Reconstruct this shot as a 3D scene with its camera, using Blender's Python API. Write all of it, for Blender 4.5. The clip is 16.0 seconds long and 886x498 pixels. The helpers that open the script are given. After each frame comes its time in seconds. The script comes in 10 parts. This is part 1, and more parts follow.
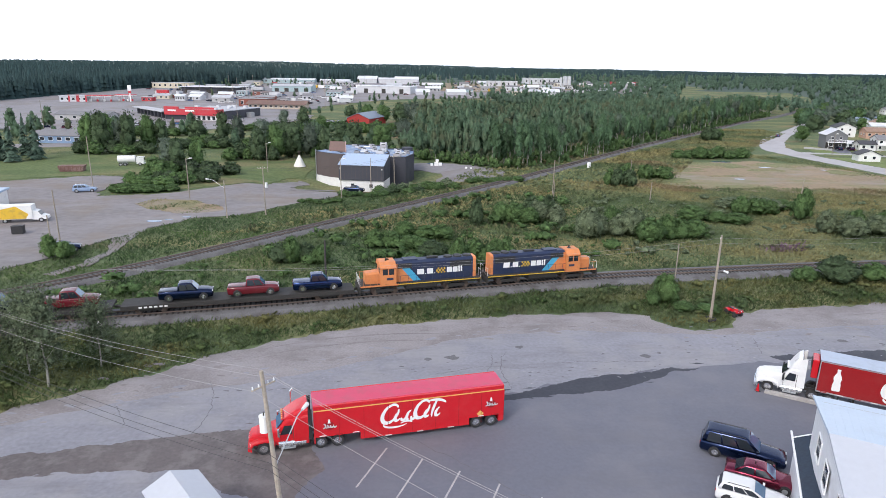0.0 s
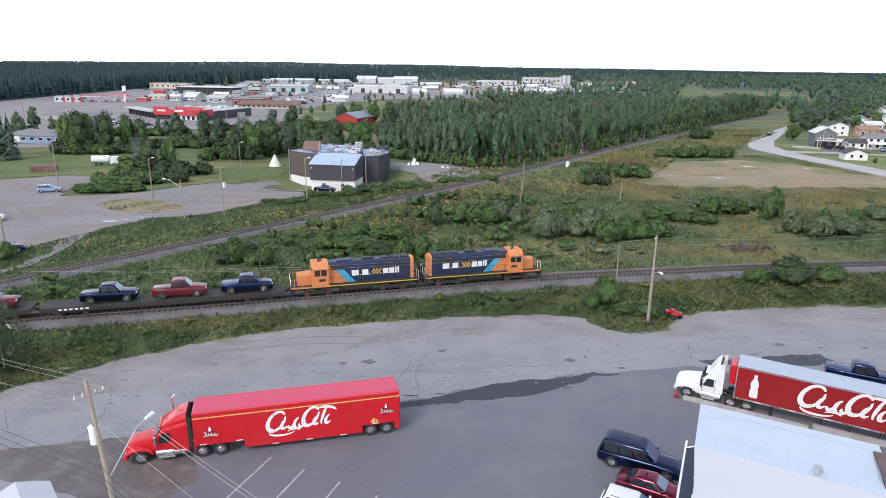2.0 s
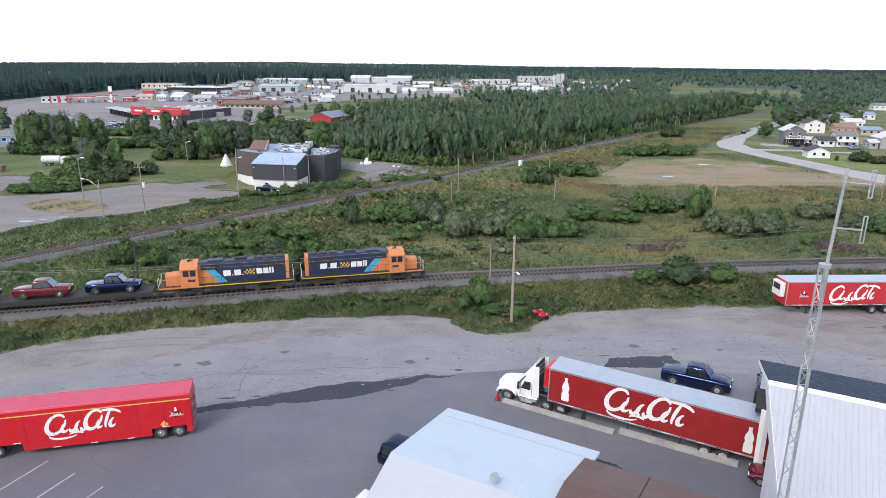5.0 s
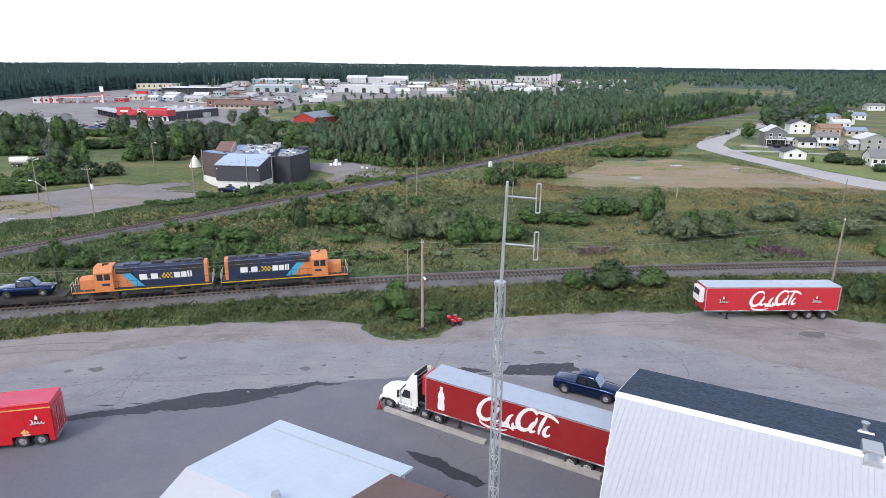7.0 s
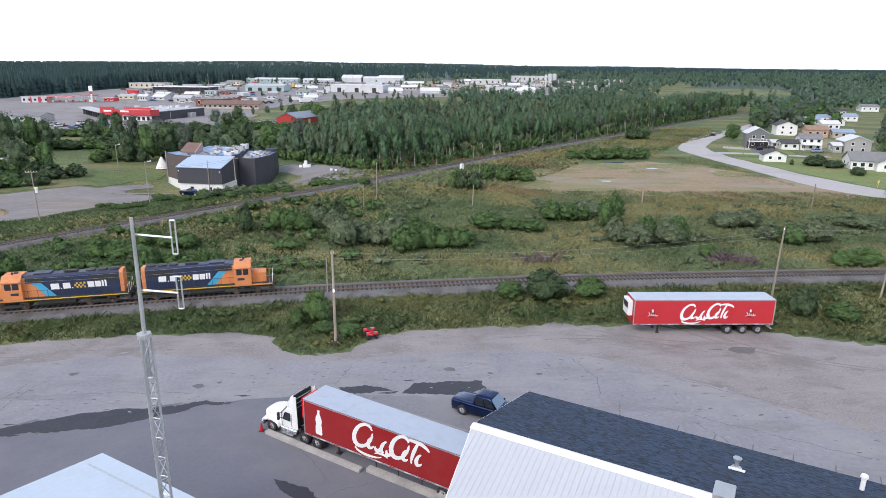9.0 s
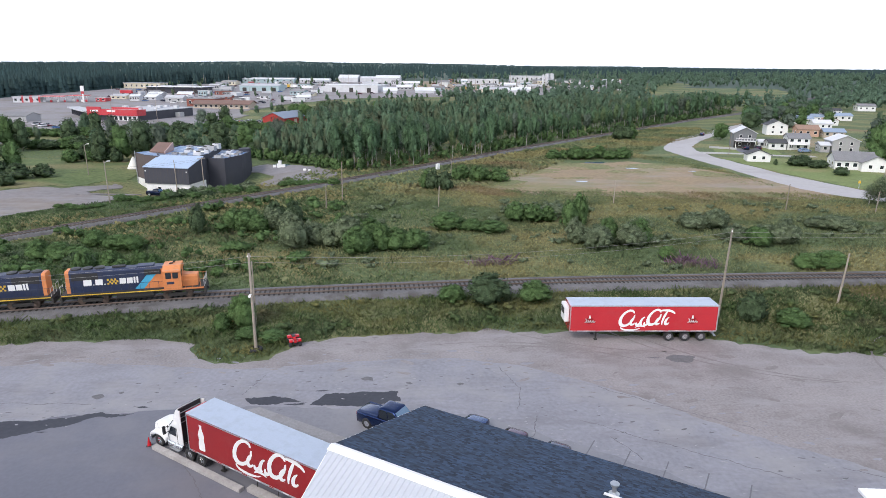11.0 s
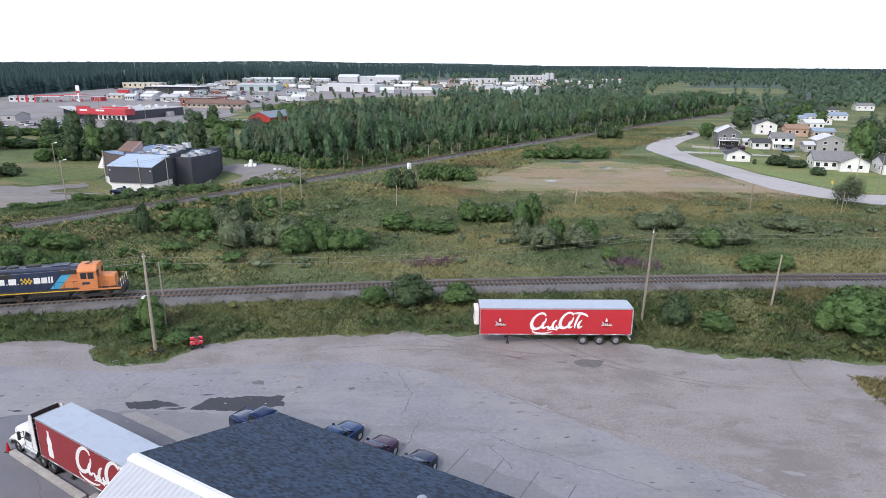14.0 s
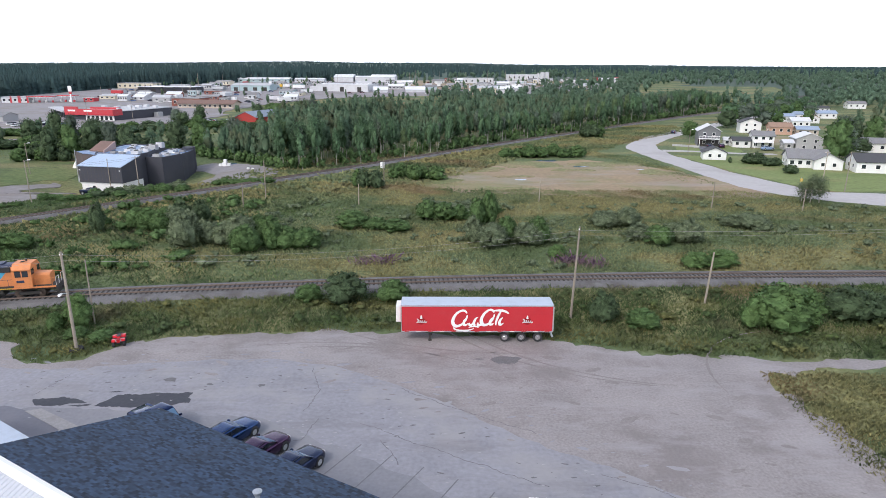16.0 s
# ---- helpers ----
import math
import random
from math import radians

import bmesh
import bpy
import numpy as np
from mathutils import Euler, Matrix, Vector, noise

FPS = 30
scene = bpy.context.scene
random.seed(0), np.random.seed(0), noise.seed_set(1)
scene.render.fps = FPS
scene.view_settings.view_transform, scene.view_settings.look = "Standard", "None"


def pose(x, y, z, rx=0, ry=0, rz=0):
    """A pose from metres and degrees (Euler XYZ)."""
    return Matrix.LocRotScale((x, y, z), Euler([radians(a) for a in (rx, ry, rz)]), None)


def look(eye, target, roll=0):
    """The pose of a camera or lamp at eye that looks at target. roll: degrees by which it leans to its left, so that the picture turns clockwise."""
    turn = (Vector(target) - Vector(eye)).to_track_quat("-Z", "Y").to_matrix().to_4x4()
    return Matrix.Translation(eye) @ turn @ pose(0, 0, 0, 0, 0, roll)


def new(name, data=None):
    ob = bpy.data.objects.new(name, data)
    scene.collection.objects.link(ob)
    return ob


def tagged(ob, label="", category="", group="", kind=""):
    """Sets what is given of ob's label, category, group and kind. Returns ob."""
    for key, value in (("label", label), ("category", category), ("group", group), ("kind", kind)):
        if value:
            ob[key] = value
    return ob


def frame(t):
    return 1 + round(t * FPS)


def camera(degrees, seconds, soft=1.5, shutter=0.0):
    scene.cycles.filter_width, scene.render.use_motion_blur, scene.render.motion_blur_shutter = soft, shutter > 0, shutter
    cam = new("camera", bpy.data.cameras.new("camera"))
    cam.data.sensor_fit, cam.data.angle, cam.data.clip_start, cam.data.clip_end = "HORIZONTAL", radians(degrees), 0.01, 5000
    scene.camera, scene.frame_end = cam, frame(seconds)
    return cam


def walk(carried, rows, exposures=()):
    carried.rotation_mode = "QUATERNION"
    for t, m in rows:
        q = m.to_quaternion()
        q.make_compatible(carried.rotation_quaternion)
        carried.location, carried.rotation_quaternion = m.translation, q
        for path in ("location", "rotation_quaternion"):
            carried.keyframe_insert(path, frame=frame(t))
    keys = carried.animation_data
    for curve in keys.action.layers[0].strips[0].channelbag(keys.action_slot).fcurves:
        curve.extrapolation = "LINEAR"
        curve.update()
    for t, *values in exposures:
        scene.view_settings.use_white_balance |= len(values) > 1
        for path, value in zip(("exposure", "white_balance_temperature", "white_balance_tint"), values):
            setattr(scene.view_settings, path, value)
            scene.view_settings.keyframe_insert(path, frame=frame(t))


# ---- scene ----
cam = camera(69.7, 16.0, soft=0.8)
PATH = [
    (0, (-0.774, -0.81, 28.287), (-0.664, 1.113, 27.747), 0.9),
    (0.5, (1.364, -0.058, 28.087), (1.468, 1.866, 27.548), 0.8),
    (1, (3.659, 0.263, 28.057), (3.756, 2.186, 27.516), 0.7),
    (1.5, (6.065, 0.466, 28.008), (6.158, 2.39, 27.468), 0.7),
    (2, (8.27, 0.664, 27.952), (8.36, 2.587, 27.412), 0.7),
    (2.5, (10.884, 0.813, 27.904), (10.97, 2.736, 27.364), 0.7),
    (3, (13.622, 0.82, 27.882), (13.704, 2.743, 27.341), 0.6),
    (3.5, (16.452, 0.911, 27.876), (16.529, 2.834, 27.333), 0.6),
    (4, (19.343, 0.931, 27.85), (19.417, 2.854, 27.308), 0.6),
    (6.3, (32.171, 1.191, 28.08), (32.228, 3.115, 27.536), 0.3),
    (6.5, (33.194, 1.312, 28.087), (33.249, 3.236, 27.543), 0.4),
    (7, (35.757, 1.711, 28.233), (35.809, 3.635, 27.69), 0.4),
    (7.5, (38.254, 2.245, 28.367), (38.303, 4.169, 27.824), 0.4),
    (8, (40.629, 3.005, 28.492), (40.678, 4.929, 27.949), 0.4),
    (8.5, (43.081, 3.775, 28.639), (43.126, 5.699, 28.095), 0.4),
    (9, (45.355, 4.637, 28.679), (45.399, 6.561, 28.134), 0.5),
    (9.2, (46.238, 5.008, 28.687), (46.278, 6.933, 28.146), 0.7),
    (11.5, (55.367, 7.916, 28.079), (55.399, 9.841, 27.534), 0.4),
    (12, (57.157, 8.289, 27.98), (57.187, 10.213, 27.436), 0.4),
    (12.5, (58.934, 8.531, 27.942), (58.954, 10.455, 27.398), 0.4),
    (13, (60.648, 8.722, 27.976), (60.664, 10.647, 27.431), 0.4),
    (13.5, (62.356, 8.865, 27.984), (62.369, 10.79, 27.439), 0.4),
    (14, (64.092, 8.999, 27.94), (64.101, 10.923, 27.395), 0.4),
    (14.5, (65.988, 9.01, 27.911), (65.994, 10.934, 27.365), 0.3),
    (15, (68.016, 8.988, 27.843), (68.019, 10.912, 27.299), 0.3),
    (15.5, (70.223, 8.877, 27.826), (70.224, 10.801, 27.28), 0.3),
    (16, (72.625, 8.701, 27.831), (72.625, 10.625, 27.285), 0.2),
]
walk(cam, [(t, look(eye, target, roll)) for t, eye, target, roll in PATH])

# ---- daylight: a bright overcast sky with a soft high sun behind the camera ----
SUN_AZ, SUN_EL = 215.0, 42.0
world = bpy.data.worlds.new("overcast_day")
scene.world = world
world.use_nodes = True
wn, wl = world.node_tree.nodes, world.node_tree.links
wn.clear()
sky = wn.new("ShaderNodeTexSky")
sky.sky_type, sky.sun_disc = "NISHITA", False
sky.sun_elevation, sky.sun_rotation = radians(SUN_EL), radians(SUN_AZ)
sky.air_density, sky.dust_density = 1.0, 3.0
dim = wn.new("ShaderNodeMix")
dim.data_type, dim.blend_type = "RGBA", "MULTIPLY"
dim.inputs[0].default_value = 1.0
dim.inputs[7].default_value = (0.2, 0.2, 0.2, 1)
cloud = wn.new("ShaderNodeMix")
cloud.data_type = "RGBA"
coord, split, veil = wn.new("ShaderNodeTexCoord"), wn.new("ShaderNodeSeparateXYZ"), wn.new("ShaderNodeMapRange")
veil.inputs[1].default_value, veil.inputs[2].default_value, veil.inputs[3].default_value, veil.inputs[4].default_value = 0.1, 0.75, 0.95, 0.12
wl.new(coord.outputs["Generated"], split.inputs[0])
wl.new(split.outputs["Z"], veil.inputs[0])
wl.new(veil.outputs[0], cloud.inputs[0])
cloud.inputs[7].default_value = (1.54, 1.64, 1.84, 1)
bg, wout = wn.new("ShaderNodeBackground"), wn.new("ShaderNodeOutputWorld")
wl.new(sky.outputs[0], dim.inputs[6])
wl.new(dim.outputs[2], cloud.inputs[6])
wl.new(cloud.outputs[2], bg.inputs[0])
wl.new(bg.outputs[0], wout.inputs[0])
bg.inputs[1].default_value = 1.0
sun_data = bpy.data.lights.new("sun", "SUN")
sun_data.energy, sun_data.angle, sun_data.color = 1.35, radians(14), (0.99, 0.97, 0.95)
sun = new("sun", sun_data)
az, el = radians(SUN_AZ), radians(SUN_EL)
sun.matrix_world = look((math.sin(az) * 100, math.cos(az) * 100, 100 * math.tan(el)), (0, 0, 0))


# ---- materials ----
def material(name, base, rough=0.7, metal=0.0, vary=0.25, scale=1.5, fine=12.0, bump=0.0, dirt=None, dirt_amount=0.0,
             dirt_scale=0.4, streaks=None, per_island=0.0, per_object=0.0, gloss_vary=0.1, translucent=0.0, spec=0.5):
    """A surface with a broad and a fine variation of its base colour, stains of a second colour, and relief."""
    m = bpy.data.materials.new(name)
    m.use_nodes = True
    nt = m.node_tree
    n, l = nt.nodes, nt.links
    bsdf = n["Principled BSDF"]
    geo = n.new("ShaderNodeNewGeometry")
    pos = n.new("ShaderNodeTexCoord").outputs["Object"] if per_object >= 0 else geo.outputs["Position"]
    broad, grain = n.new("ShaderNodeTexNoise"), n.new("ShaderNodeTexNoise")
    for tex, s, d in ((broad, scale, 5.0), (grain, fine, 4.0)):
        tex.inputs["Scale"].default_value, tex.inputs["Detail"].default_value = s, d
        l.new(pos, tex.inputs["Vector"])
    total = n.new("ShaderNodeMath")
    total.operation = "ADD"
    l.new(broad.outputs[0], total.inputs[0])
    l.new(grain.outputs[0], total.inputs[1])
    value = total.outputs[0]
    amounts = []
    if per_island > 0:
        amounts.append((geo.outputs["Random Per Island"], per_island))
    if per_object > 0:
        amounts.append((n.new("ShaderNodeObjectInfo").outputs["Random"], per_object))
    mapped = n.new("ShaderNodeMapRange")
    mapped.inputs[1].default_value, mapped.inputs[2].default_value = 0.6, 1.4
    mapped.inputs[3].default_value, mapped.inputs[4].default_value = 1 - vary, 1 + vary
    l.new(value, mapped.inputs[0])
    factor = mapped.outputs[0]
    for source, amount in amounts:
        r = n.new("ShaderNodeMapRange")
        r.inputs[3].default_value, r.inputs[4].default_value = 1 - amount, 1 + amount
        l.new(source, r.inputs[0])
        mul = n.new("ShaderNodeMath")
        mul.operation = "MULTIPLY"
        l.new(factor, mul.inputs[0])
        l.new(r.outputs[0], mul.inputs[1])
        factor = mul.outputs[0]
    colour = n.new("ShaderNodeVectorMath")
    colour.operation = "SCALE"
    colour.inputs[0].default_value = base
    l.new(factor, colour.inputs["Scale"])
    out = colour.outputs[0]
    if dirt:
        spots = n.new("ShaderNodeTexNoise")
        spots.inputs["Scale"].default_value, spots.inputs["Detail"].default_value = dirt_scale, 8.0
        spots.inputs["Roughness"].default_value = 0.65
        l.new(pos, spots.inputs["Vector"])
        lim = n.new("ShaderNodeMapRange")
        lim.inputs[1].default_value, lim.inputs[2].default_value = 0.48, 0.62
        lim.inputs[4].default_value = dirt_amount
        l.new(spots.outputs[0], lim.inputs[0])
        mix = n.new("ShaderNodeMix")
        mix.data_type = "RGBA"
        mix.inputs[7].default_value = (*dirt, 1)
        l.new(lim.outputs[0], mix.inputs[0])
        l.new(out, mix.inputs[6])
        out = mix.outputs[2]
    if streaks:
        tint, amount, s, stretch, turn = streaks
        turned = n.new("ShaderNodeMapping")
        turned.inputs["Rotation"].default_value = (0, 0, radians(turn))
        turned.inputs["Scale"].default_value = (s, s * stretch, s)
        l.new(pos, turned.inputs["Vector"])
        run = n.new("ShaderNodeTexNoise")
        run.inputs["Scale"].default_value, run.inputs["Detail"].default_value, run.inputs["Roughness"].default_value = 1.0, 9.0, 0.7
        l.new(turned.outputs[0], run.inputs["Vector"])
        lim = n.new("ShaderNodeMapRange")
        lim.inputs[1].default_value, lim.inputs[2].default_value, lim.inputs[4].default_value = 0.5, 0.68, amount
        l.new(run.outputs[0], lim.inputs[0])
        mix = n.new("ShaderNodeMix")
        mix.data_type = "RGBA"
        mix.inputs[7].default_value = (*tint, 1)
        l.new(lim.outputs[0], mix.inputs[0])
        l.new(out, mix.inputs[6])
        out = mix.outputs[2]
    l.new(out, bsdf.inputs["Base Color"])
    rr = n.new("ShaderNodeMapRange")
    rr.inputs[1].default_value, rr.inputs[2].default_value = 0.3, 0.7
    rr.inputs[3].default_value, rr.inputs[4].default_value = max(0.03, rough - gloss_vary), min(1, rough + gloss_vary)
    l.new(broad.outputs[0], rr.inputs[0])
    l.new(rr.outputs[0], bsdf.inputs["Roughness"])
    bsdf.inputs["Metallic"].default_value = metal
    bsdf.inputs["Specular IOR Level"].default_value = spec
    if bump:
        bp = n.new("ShaderNodeBump")
        bp.inputs["Distance"].default_value, bp.inputs["Strength"].default_value = bump, 0.6
        l.new(value, bp.inputs["Height"])
        l.new(bp.outputs[0], bsdf.inputs["Normal"])
    if translucent:
        tr, mx = n.new("ShaderNodeBsdfTranslucent"), n.new("ShaderNodeMixShader")
        l.new(out, tr.inputs[0])
        mx.inputs[0].default_value = translucent
        l.new(bsdf.outputs[0], mx.inputs[1])
        l.new(tr.outputs[0], mx.inputs[2])
        l.new(mx.outputs[0], n["Material Output"].inputs[0])
    return m


def turf(name, base, patches, fine=2.2, vary=0.28, per_island=0.0, translucent=0.0, bump=0.0):
    """Rough grass: broad soft patches of other tints lying in a base green, with fine mottling."""
    m = bpy.data.materials.new(name)
    m.use_nodes = True
    n, l = m.node_tree.nodes, m.node_tree.links
    bsdf = n["Principled BSDF"]
    geo = n.new("ShaderNodeNewGeometry")
    pos = geo.outputs["Position"]
    first = n.new("ShaderNodeRGB")
    first.outputs[0].default_value = (*base, 1)
    out = first.outputs[0]
    for tint, amount, scale, low, high, shift in patches:
        move, tex, lim, mix = n.new("ShaderNodeMapping"), n.new("ShaderNodeTexNoise"), n.new("ShaderNodeMapRange"), n.new("ShaderNodeMix")
        move.inputs["Location"].default_value, move.inputs["Scale"].default_value = (shift, shift * 1.7, 0), (0.62, 1.0, 0.3)
        l.new(pos, move.inputs["Vector"])
        l.new(move.outputs[0], tex.inputs["Vector"])
        tex.inputs["Scale"].default_value, tex.inputs["Detail"].default_value, tex.inputs["Roughness"].default_value = scale, 3.5, 0.5
        lim.interpolation_type = "SMOOTHSTEP"
        lim.inputs[1].default_value, lim.inputs[2].default_value, lim.inputs[4].default_value = low, high, amount
        l.new(tex.outputs[0], lim.inputs[0])
        mix.data_type = "RGBA"
        mix.inputs[7].default_value = (*tint, 1)
        l.new(lim.outputs[0], mix.inputs[0])
        l.new(out, mix.inputs[6])
        out = mix.outputs[2]
    mottle = n.new("ShaderNodeTexNoise")
    mottle.inputs["Scale"].default_value, mottle.inputs["Detail"].default_value = fine, 4.0
    l.new(pos, mottle.inputs["Vector"])
    shade = n.new("ShaderNodeMapRange")
    shade.inputs[1].default_value, shade.inputs[2].default_value = 0.3, 0.7
    shade.inputs[3].default_value, shade.inputs[4].default_value = 1 - vary, 1 + vary
    l.new(mottle.outputs[0], shade.inputs[0])
    factor = shade.outputs[0]
    if per_island:
        r, mul = n.new("ShaderNodeMapRange"), n.new("ShaderNodeMath")
        r.inputs[3].default_value, r.inputs[4].default_value = 1 - per_island, 1 + per_island
        l.new(geo.outputs["Random Per Island"], r.inputs[0])
        mul.operation = "MULTIPLY"
        l.new(factor, mul.inputs[0])
        l.new(r.outputs[0], mul.inputs[1])
        factor = mul.outputs[0]
    scaled = n.new("ShaderNodeVectorMath")
    scaled.operation = "SCALE"
    l.new(out, scaled.inputs[0])
    l.new(factor, scaled.inputs["Scale"])
    l.new(scaled.outputs[0], bsdf.inputs["Base Color"])
    bsdf.inputs["Roughness"].default_value, bsdf.inputs["Specular IOR Level"].default_value = 0.95, 0.25
    if bump:
        bp = n.new("ShaderNodeBump")
        bp.inputs["Distance"].default_value, bp.inputs["Strength"].default_value = bump, 0.6
        l.new(mottle.outputs[0], bp.inputs["Height"])
        l.new(bp.outputs[0], bsdf.inputs["Normal"])
    if translucent:
        tr, mx = n.new("ShaderNodeBsdfTranslucent"), n.new("ShaderNodeMixShader")
        l.new(scaled.outputs[0], tr.inputs[0])
        mx.inputs[0].default_value = translucent
        l.new(bsdf.outputs[0], mx.inputs[1])
        l.new(tr.outputs[0], mx.inputs[2])
        l.new(mx.outputs[0], n["Material Output"].inputs[0])
    return m


def paint(name, base, rough=0.35, dirt=(0.2, 0.19, 0.18), dirt_amount=0.25, scale=0.8):
    m = material(name, base, rough, vary=0.06, scale=scale, fine=9, dirt=dirt, dirt_amount=dirt_amount, dirt_scale=1.1)
    return m


def metallic_paint(name, base):
    m = clear_coat(name, base)
    m.node_tree.nodes["Principled BSDF"].inputs["Metallic"].default_value = 0.8
    m.node_tree.nodes["Principled BSDF"].inputs["Coat Weight"].default_value = 0.4
    return m


def clear_coat(name, base):
    m = material(name, base, 0.16, vary=0.05, scale=0.6, fine=8, gloss_vary=0.05, dirt=(0.25, 0.23, 0.21), dirt_amount=0.04, spec=0.3)
    m.node_tree.nodes["Principled BSDF"].inputs["Coat Weight"].default_value = 0.5
    m.node_tree.nodes["Principled BSDF"].inputs["Coat Roughness"].default_value = 0.05
    return m


ASPHALT = material("worn_asphalt", (0.248, 0.247, 0.279), 0.82, vary=0.22, scale=0.2, fine=2.6, bump=0.01, dirt=(0.3, 0.29, 0.302), dirt_amount=0.75, dirt_scale=0.13, streaks=((0.168, 0.158, 0.17), 0.55, 0.1, 4.0, -8))
LOT = material("dark_asphalt", (0.145, 0.149, 0.182), 0.72, vary=0.13, scale=0.12, fine=3.0, bump=0.006, dirt=(0.195, 0.192, 0.212), dirt_amount=0.6, dirt_scale=0.09, streaks=((0.135, 0.132, 0.152), 0.5, 0.06, 3.0, 30))
GRAVEL = material("packed_gravel", (0.262, 0.24, 0.243), 0.95, vary=0.3, scale=0.2, fine=4.5, bump=0.03, dirt=(0.17, 0.149, 0.149), dirt_amount=0.6, dirt_scale=0.13, streaks=((0.32, 0.302, 0.315), 0.7, 0.13, 3.0, -4))
WET = material("damp_asphalt", (0.045, 0.047, 0.06), 0.5, vary=0.25, scale=0.4, fine=3.0, gloss_vary=0.12, spec=0.2)
TYRE_TRACK = material("tyre_marked_gravel", (0.215, 0.194, 0.195), 0.95, vary=0.25, scale=0.3, fine=4)
CHIP_PALE = material("pale_patched_asphalt", (0.32, 0.316, 0.33), 0.9, vary=0.2, scale=1, fine=6)
BAY = material("grey_bay_asphalt", (0.205, 0.205, 0.23), 0.75, vary=0.16, scale=0.15, fine=3.0, bump=0.008, dirt=(0.25, 0.248, 0.268), dirt_amount=0.7, dirt_scale=0.12)
POTHOLE = material("broken_asphalt", (0.14, 0.135, 0.145), 0.9, vary=0.3, scale=2, fine=9, bump=0.03)
JOINT = material("worn_bay_joint", (0.15, 0.148, 0.165), 0.85, vary=0.2)
CRACK = material("crack_filler", (0.145, 0.14, 0.154), 0.85, vary=0.2)
LINE = material("faded_line_paint", (0.42, 0.4, 0.4), 0.8, vary=0.3, scale=1.2, fine=10)
STRAW, RUST, DEEP = (0.285, 0.25, 0.115), (0.235, 0.165, 0.095), (0.092, 0.132, 0.06)
MEADOW = [(STRAW, 0.85, 0.055, 0.42, 0.6, 0.0), (DEEP, 0.8, 0.07, 0.5, 0.64, 40.0), (RUST, 0.75, 0.04, 0.57, 0.7, 90.0)]
GRASS = turf("meadow_ground", (0.106, 0.14, 0.066), [(STRAW, 0.5, 0.055, 0.44, 0.62, 0.0)] + MEADOW[1:], 1.2, 0.35, bump=0.1)
LAWN = turf("mown_lawn", (0.175, 0.22, 0.085), [((0.25, 0.215, 0.11), 0.7, 0.05, 0.5, 0.68, 0.0), ((0.12, 0.165, 0.06), 0.6, 0.09, 0.5, 0.66, 40.0)], 0.9, 0.16, bump=0.03)
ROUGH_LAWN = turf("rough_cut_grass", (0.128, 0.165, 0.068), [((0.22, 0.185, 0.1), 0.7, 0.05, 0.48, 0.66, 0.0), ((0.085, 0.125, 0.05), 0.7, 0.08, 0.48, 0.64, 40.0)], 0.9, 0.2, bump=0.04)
DIRT = material("bare_field_dirt", (0.275, 0.205, 0.130), 0.95, vary=0.25, scale=0.08, fine=0.9, bump=0.02, dirt=(0.18, 0.185, 0.08), dirt_amount=0.85, dirt_scale=0.045, streaks=((0.31, 0.275, 0.265), 0.8, 0.022, 3.0, 4))
FIELD_GRASS = turf("thin_field_grass", (0.2, 0.2, 0.1), [((0.28, 0.21, 0.13), 0.8, 0.12, 0.45, 0.62, 0.0), ((0.13, 0.165, 0.07), 0.7, 0.09, 0.5, 0.66, 40.0)], 1.2, 0.3, bump=0.04)
DAMP = material("damp_gravel", (0.125, 0.108, 0.108), 0.8, vary=0.25, scale=0.3, fine=3, dirt=(0.2, 0.18, 0.178), dirt_amount=0.7, dirt_scale=0.5)
LOT_BEIGE = material("worn_lot_asphalt", (0.222, 0.204, 0.207), 0.9, vary=0.24, scale=0.06, fine=0.7, dirt=(0.215, 0.175, 0.145), dirt_amount=0.85, dirt_scale=0.04, streaks=((0.3, 0.285, 0.29), 0.7, 0.05, 3.0, 20))
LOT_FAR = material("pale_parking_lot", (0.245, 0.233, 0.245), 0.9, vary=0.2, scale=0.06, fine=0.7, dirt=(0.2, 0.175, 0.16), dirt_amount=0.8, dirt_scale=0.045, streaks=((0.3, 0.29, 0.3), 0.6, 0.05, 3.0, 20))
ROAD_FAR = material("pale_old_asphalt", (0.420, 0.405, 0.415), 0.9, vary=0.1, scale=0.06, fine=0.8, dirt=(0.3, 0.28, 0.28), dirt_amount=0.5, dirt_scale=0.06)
FOREST_FLOOR = material("forest_floor", (0.055, 0.088, 0.068), 0.95, vary=0.3, scale=0.01, fine=0.08)
BALLAST = material("crushed_stone_ballast", (0.14, 0.136, 0.14), 0.95, vary=0.3, scale=0.8, fine=7, bump=0.05, dirt=(0.075, 0.067, 0.063), dirt_amount=0.7, dirt_scale=0.3)
TIE = material("creosoted_tie", (0.04, 0.035, 0.033), 0.9, vary=0.25, scale=3, fine=20, per_object=0.4)
TIES_FAR = material("creosoted_ties_joined", (0.06, 0.05, 0.045), 0.9, vary=0.25, scale=3, fine=20, per_island=0.35)
RAIL = material("rail_steel", (0.16, 0.12, 0.1), 0.5, 0.6, vary=0.25, scale=2)
LEAF = material("willow_leaves", (0.1, 0.166, 0.064), 0.85, spec=0.12, vary=0.3, scale=0.5, fine=4.5, per_island=0.36, per_object=-1, translucent=0.25, bump=0.1)
LEAF_GREY = material("grey_willow_leaves", (0.16, 0.2, 0.121), 0.85, spec=0.12, vary=0.28, scale=0.5, fine=4.5, per_island=0.36, per_object=-1, translucent=0.28, bump=0.1)
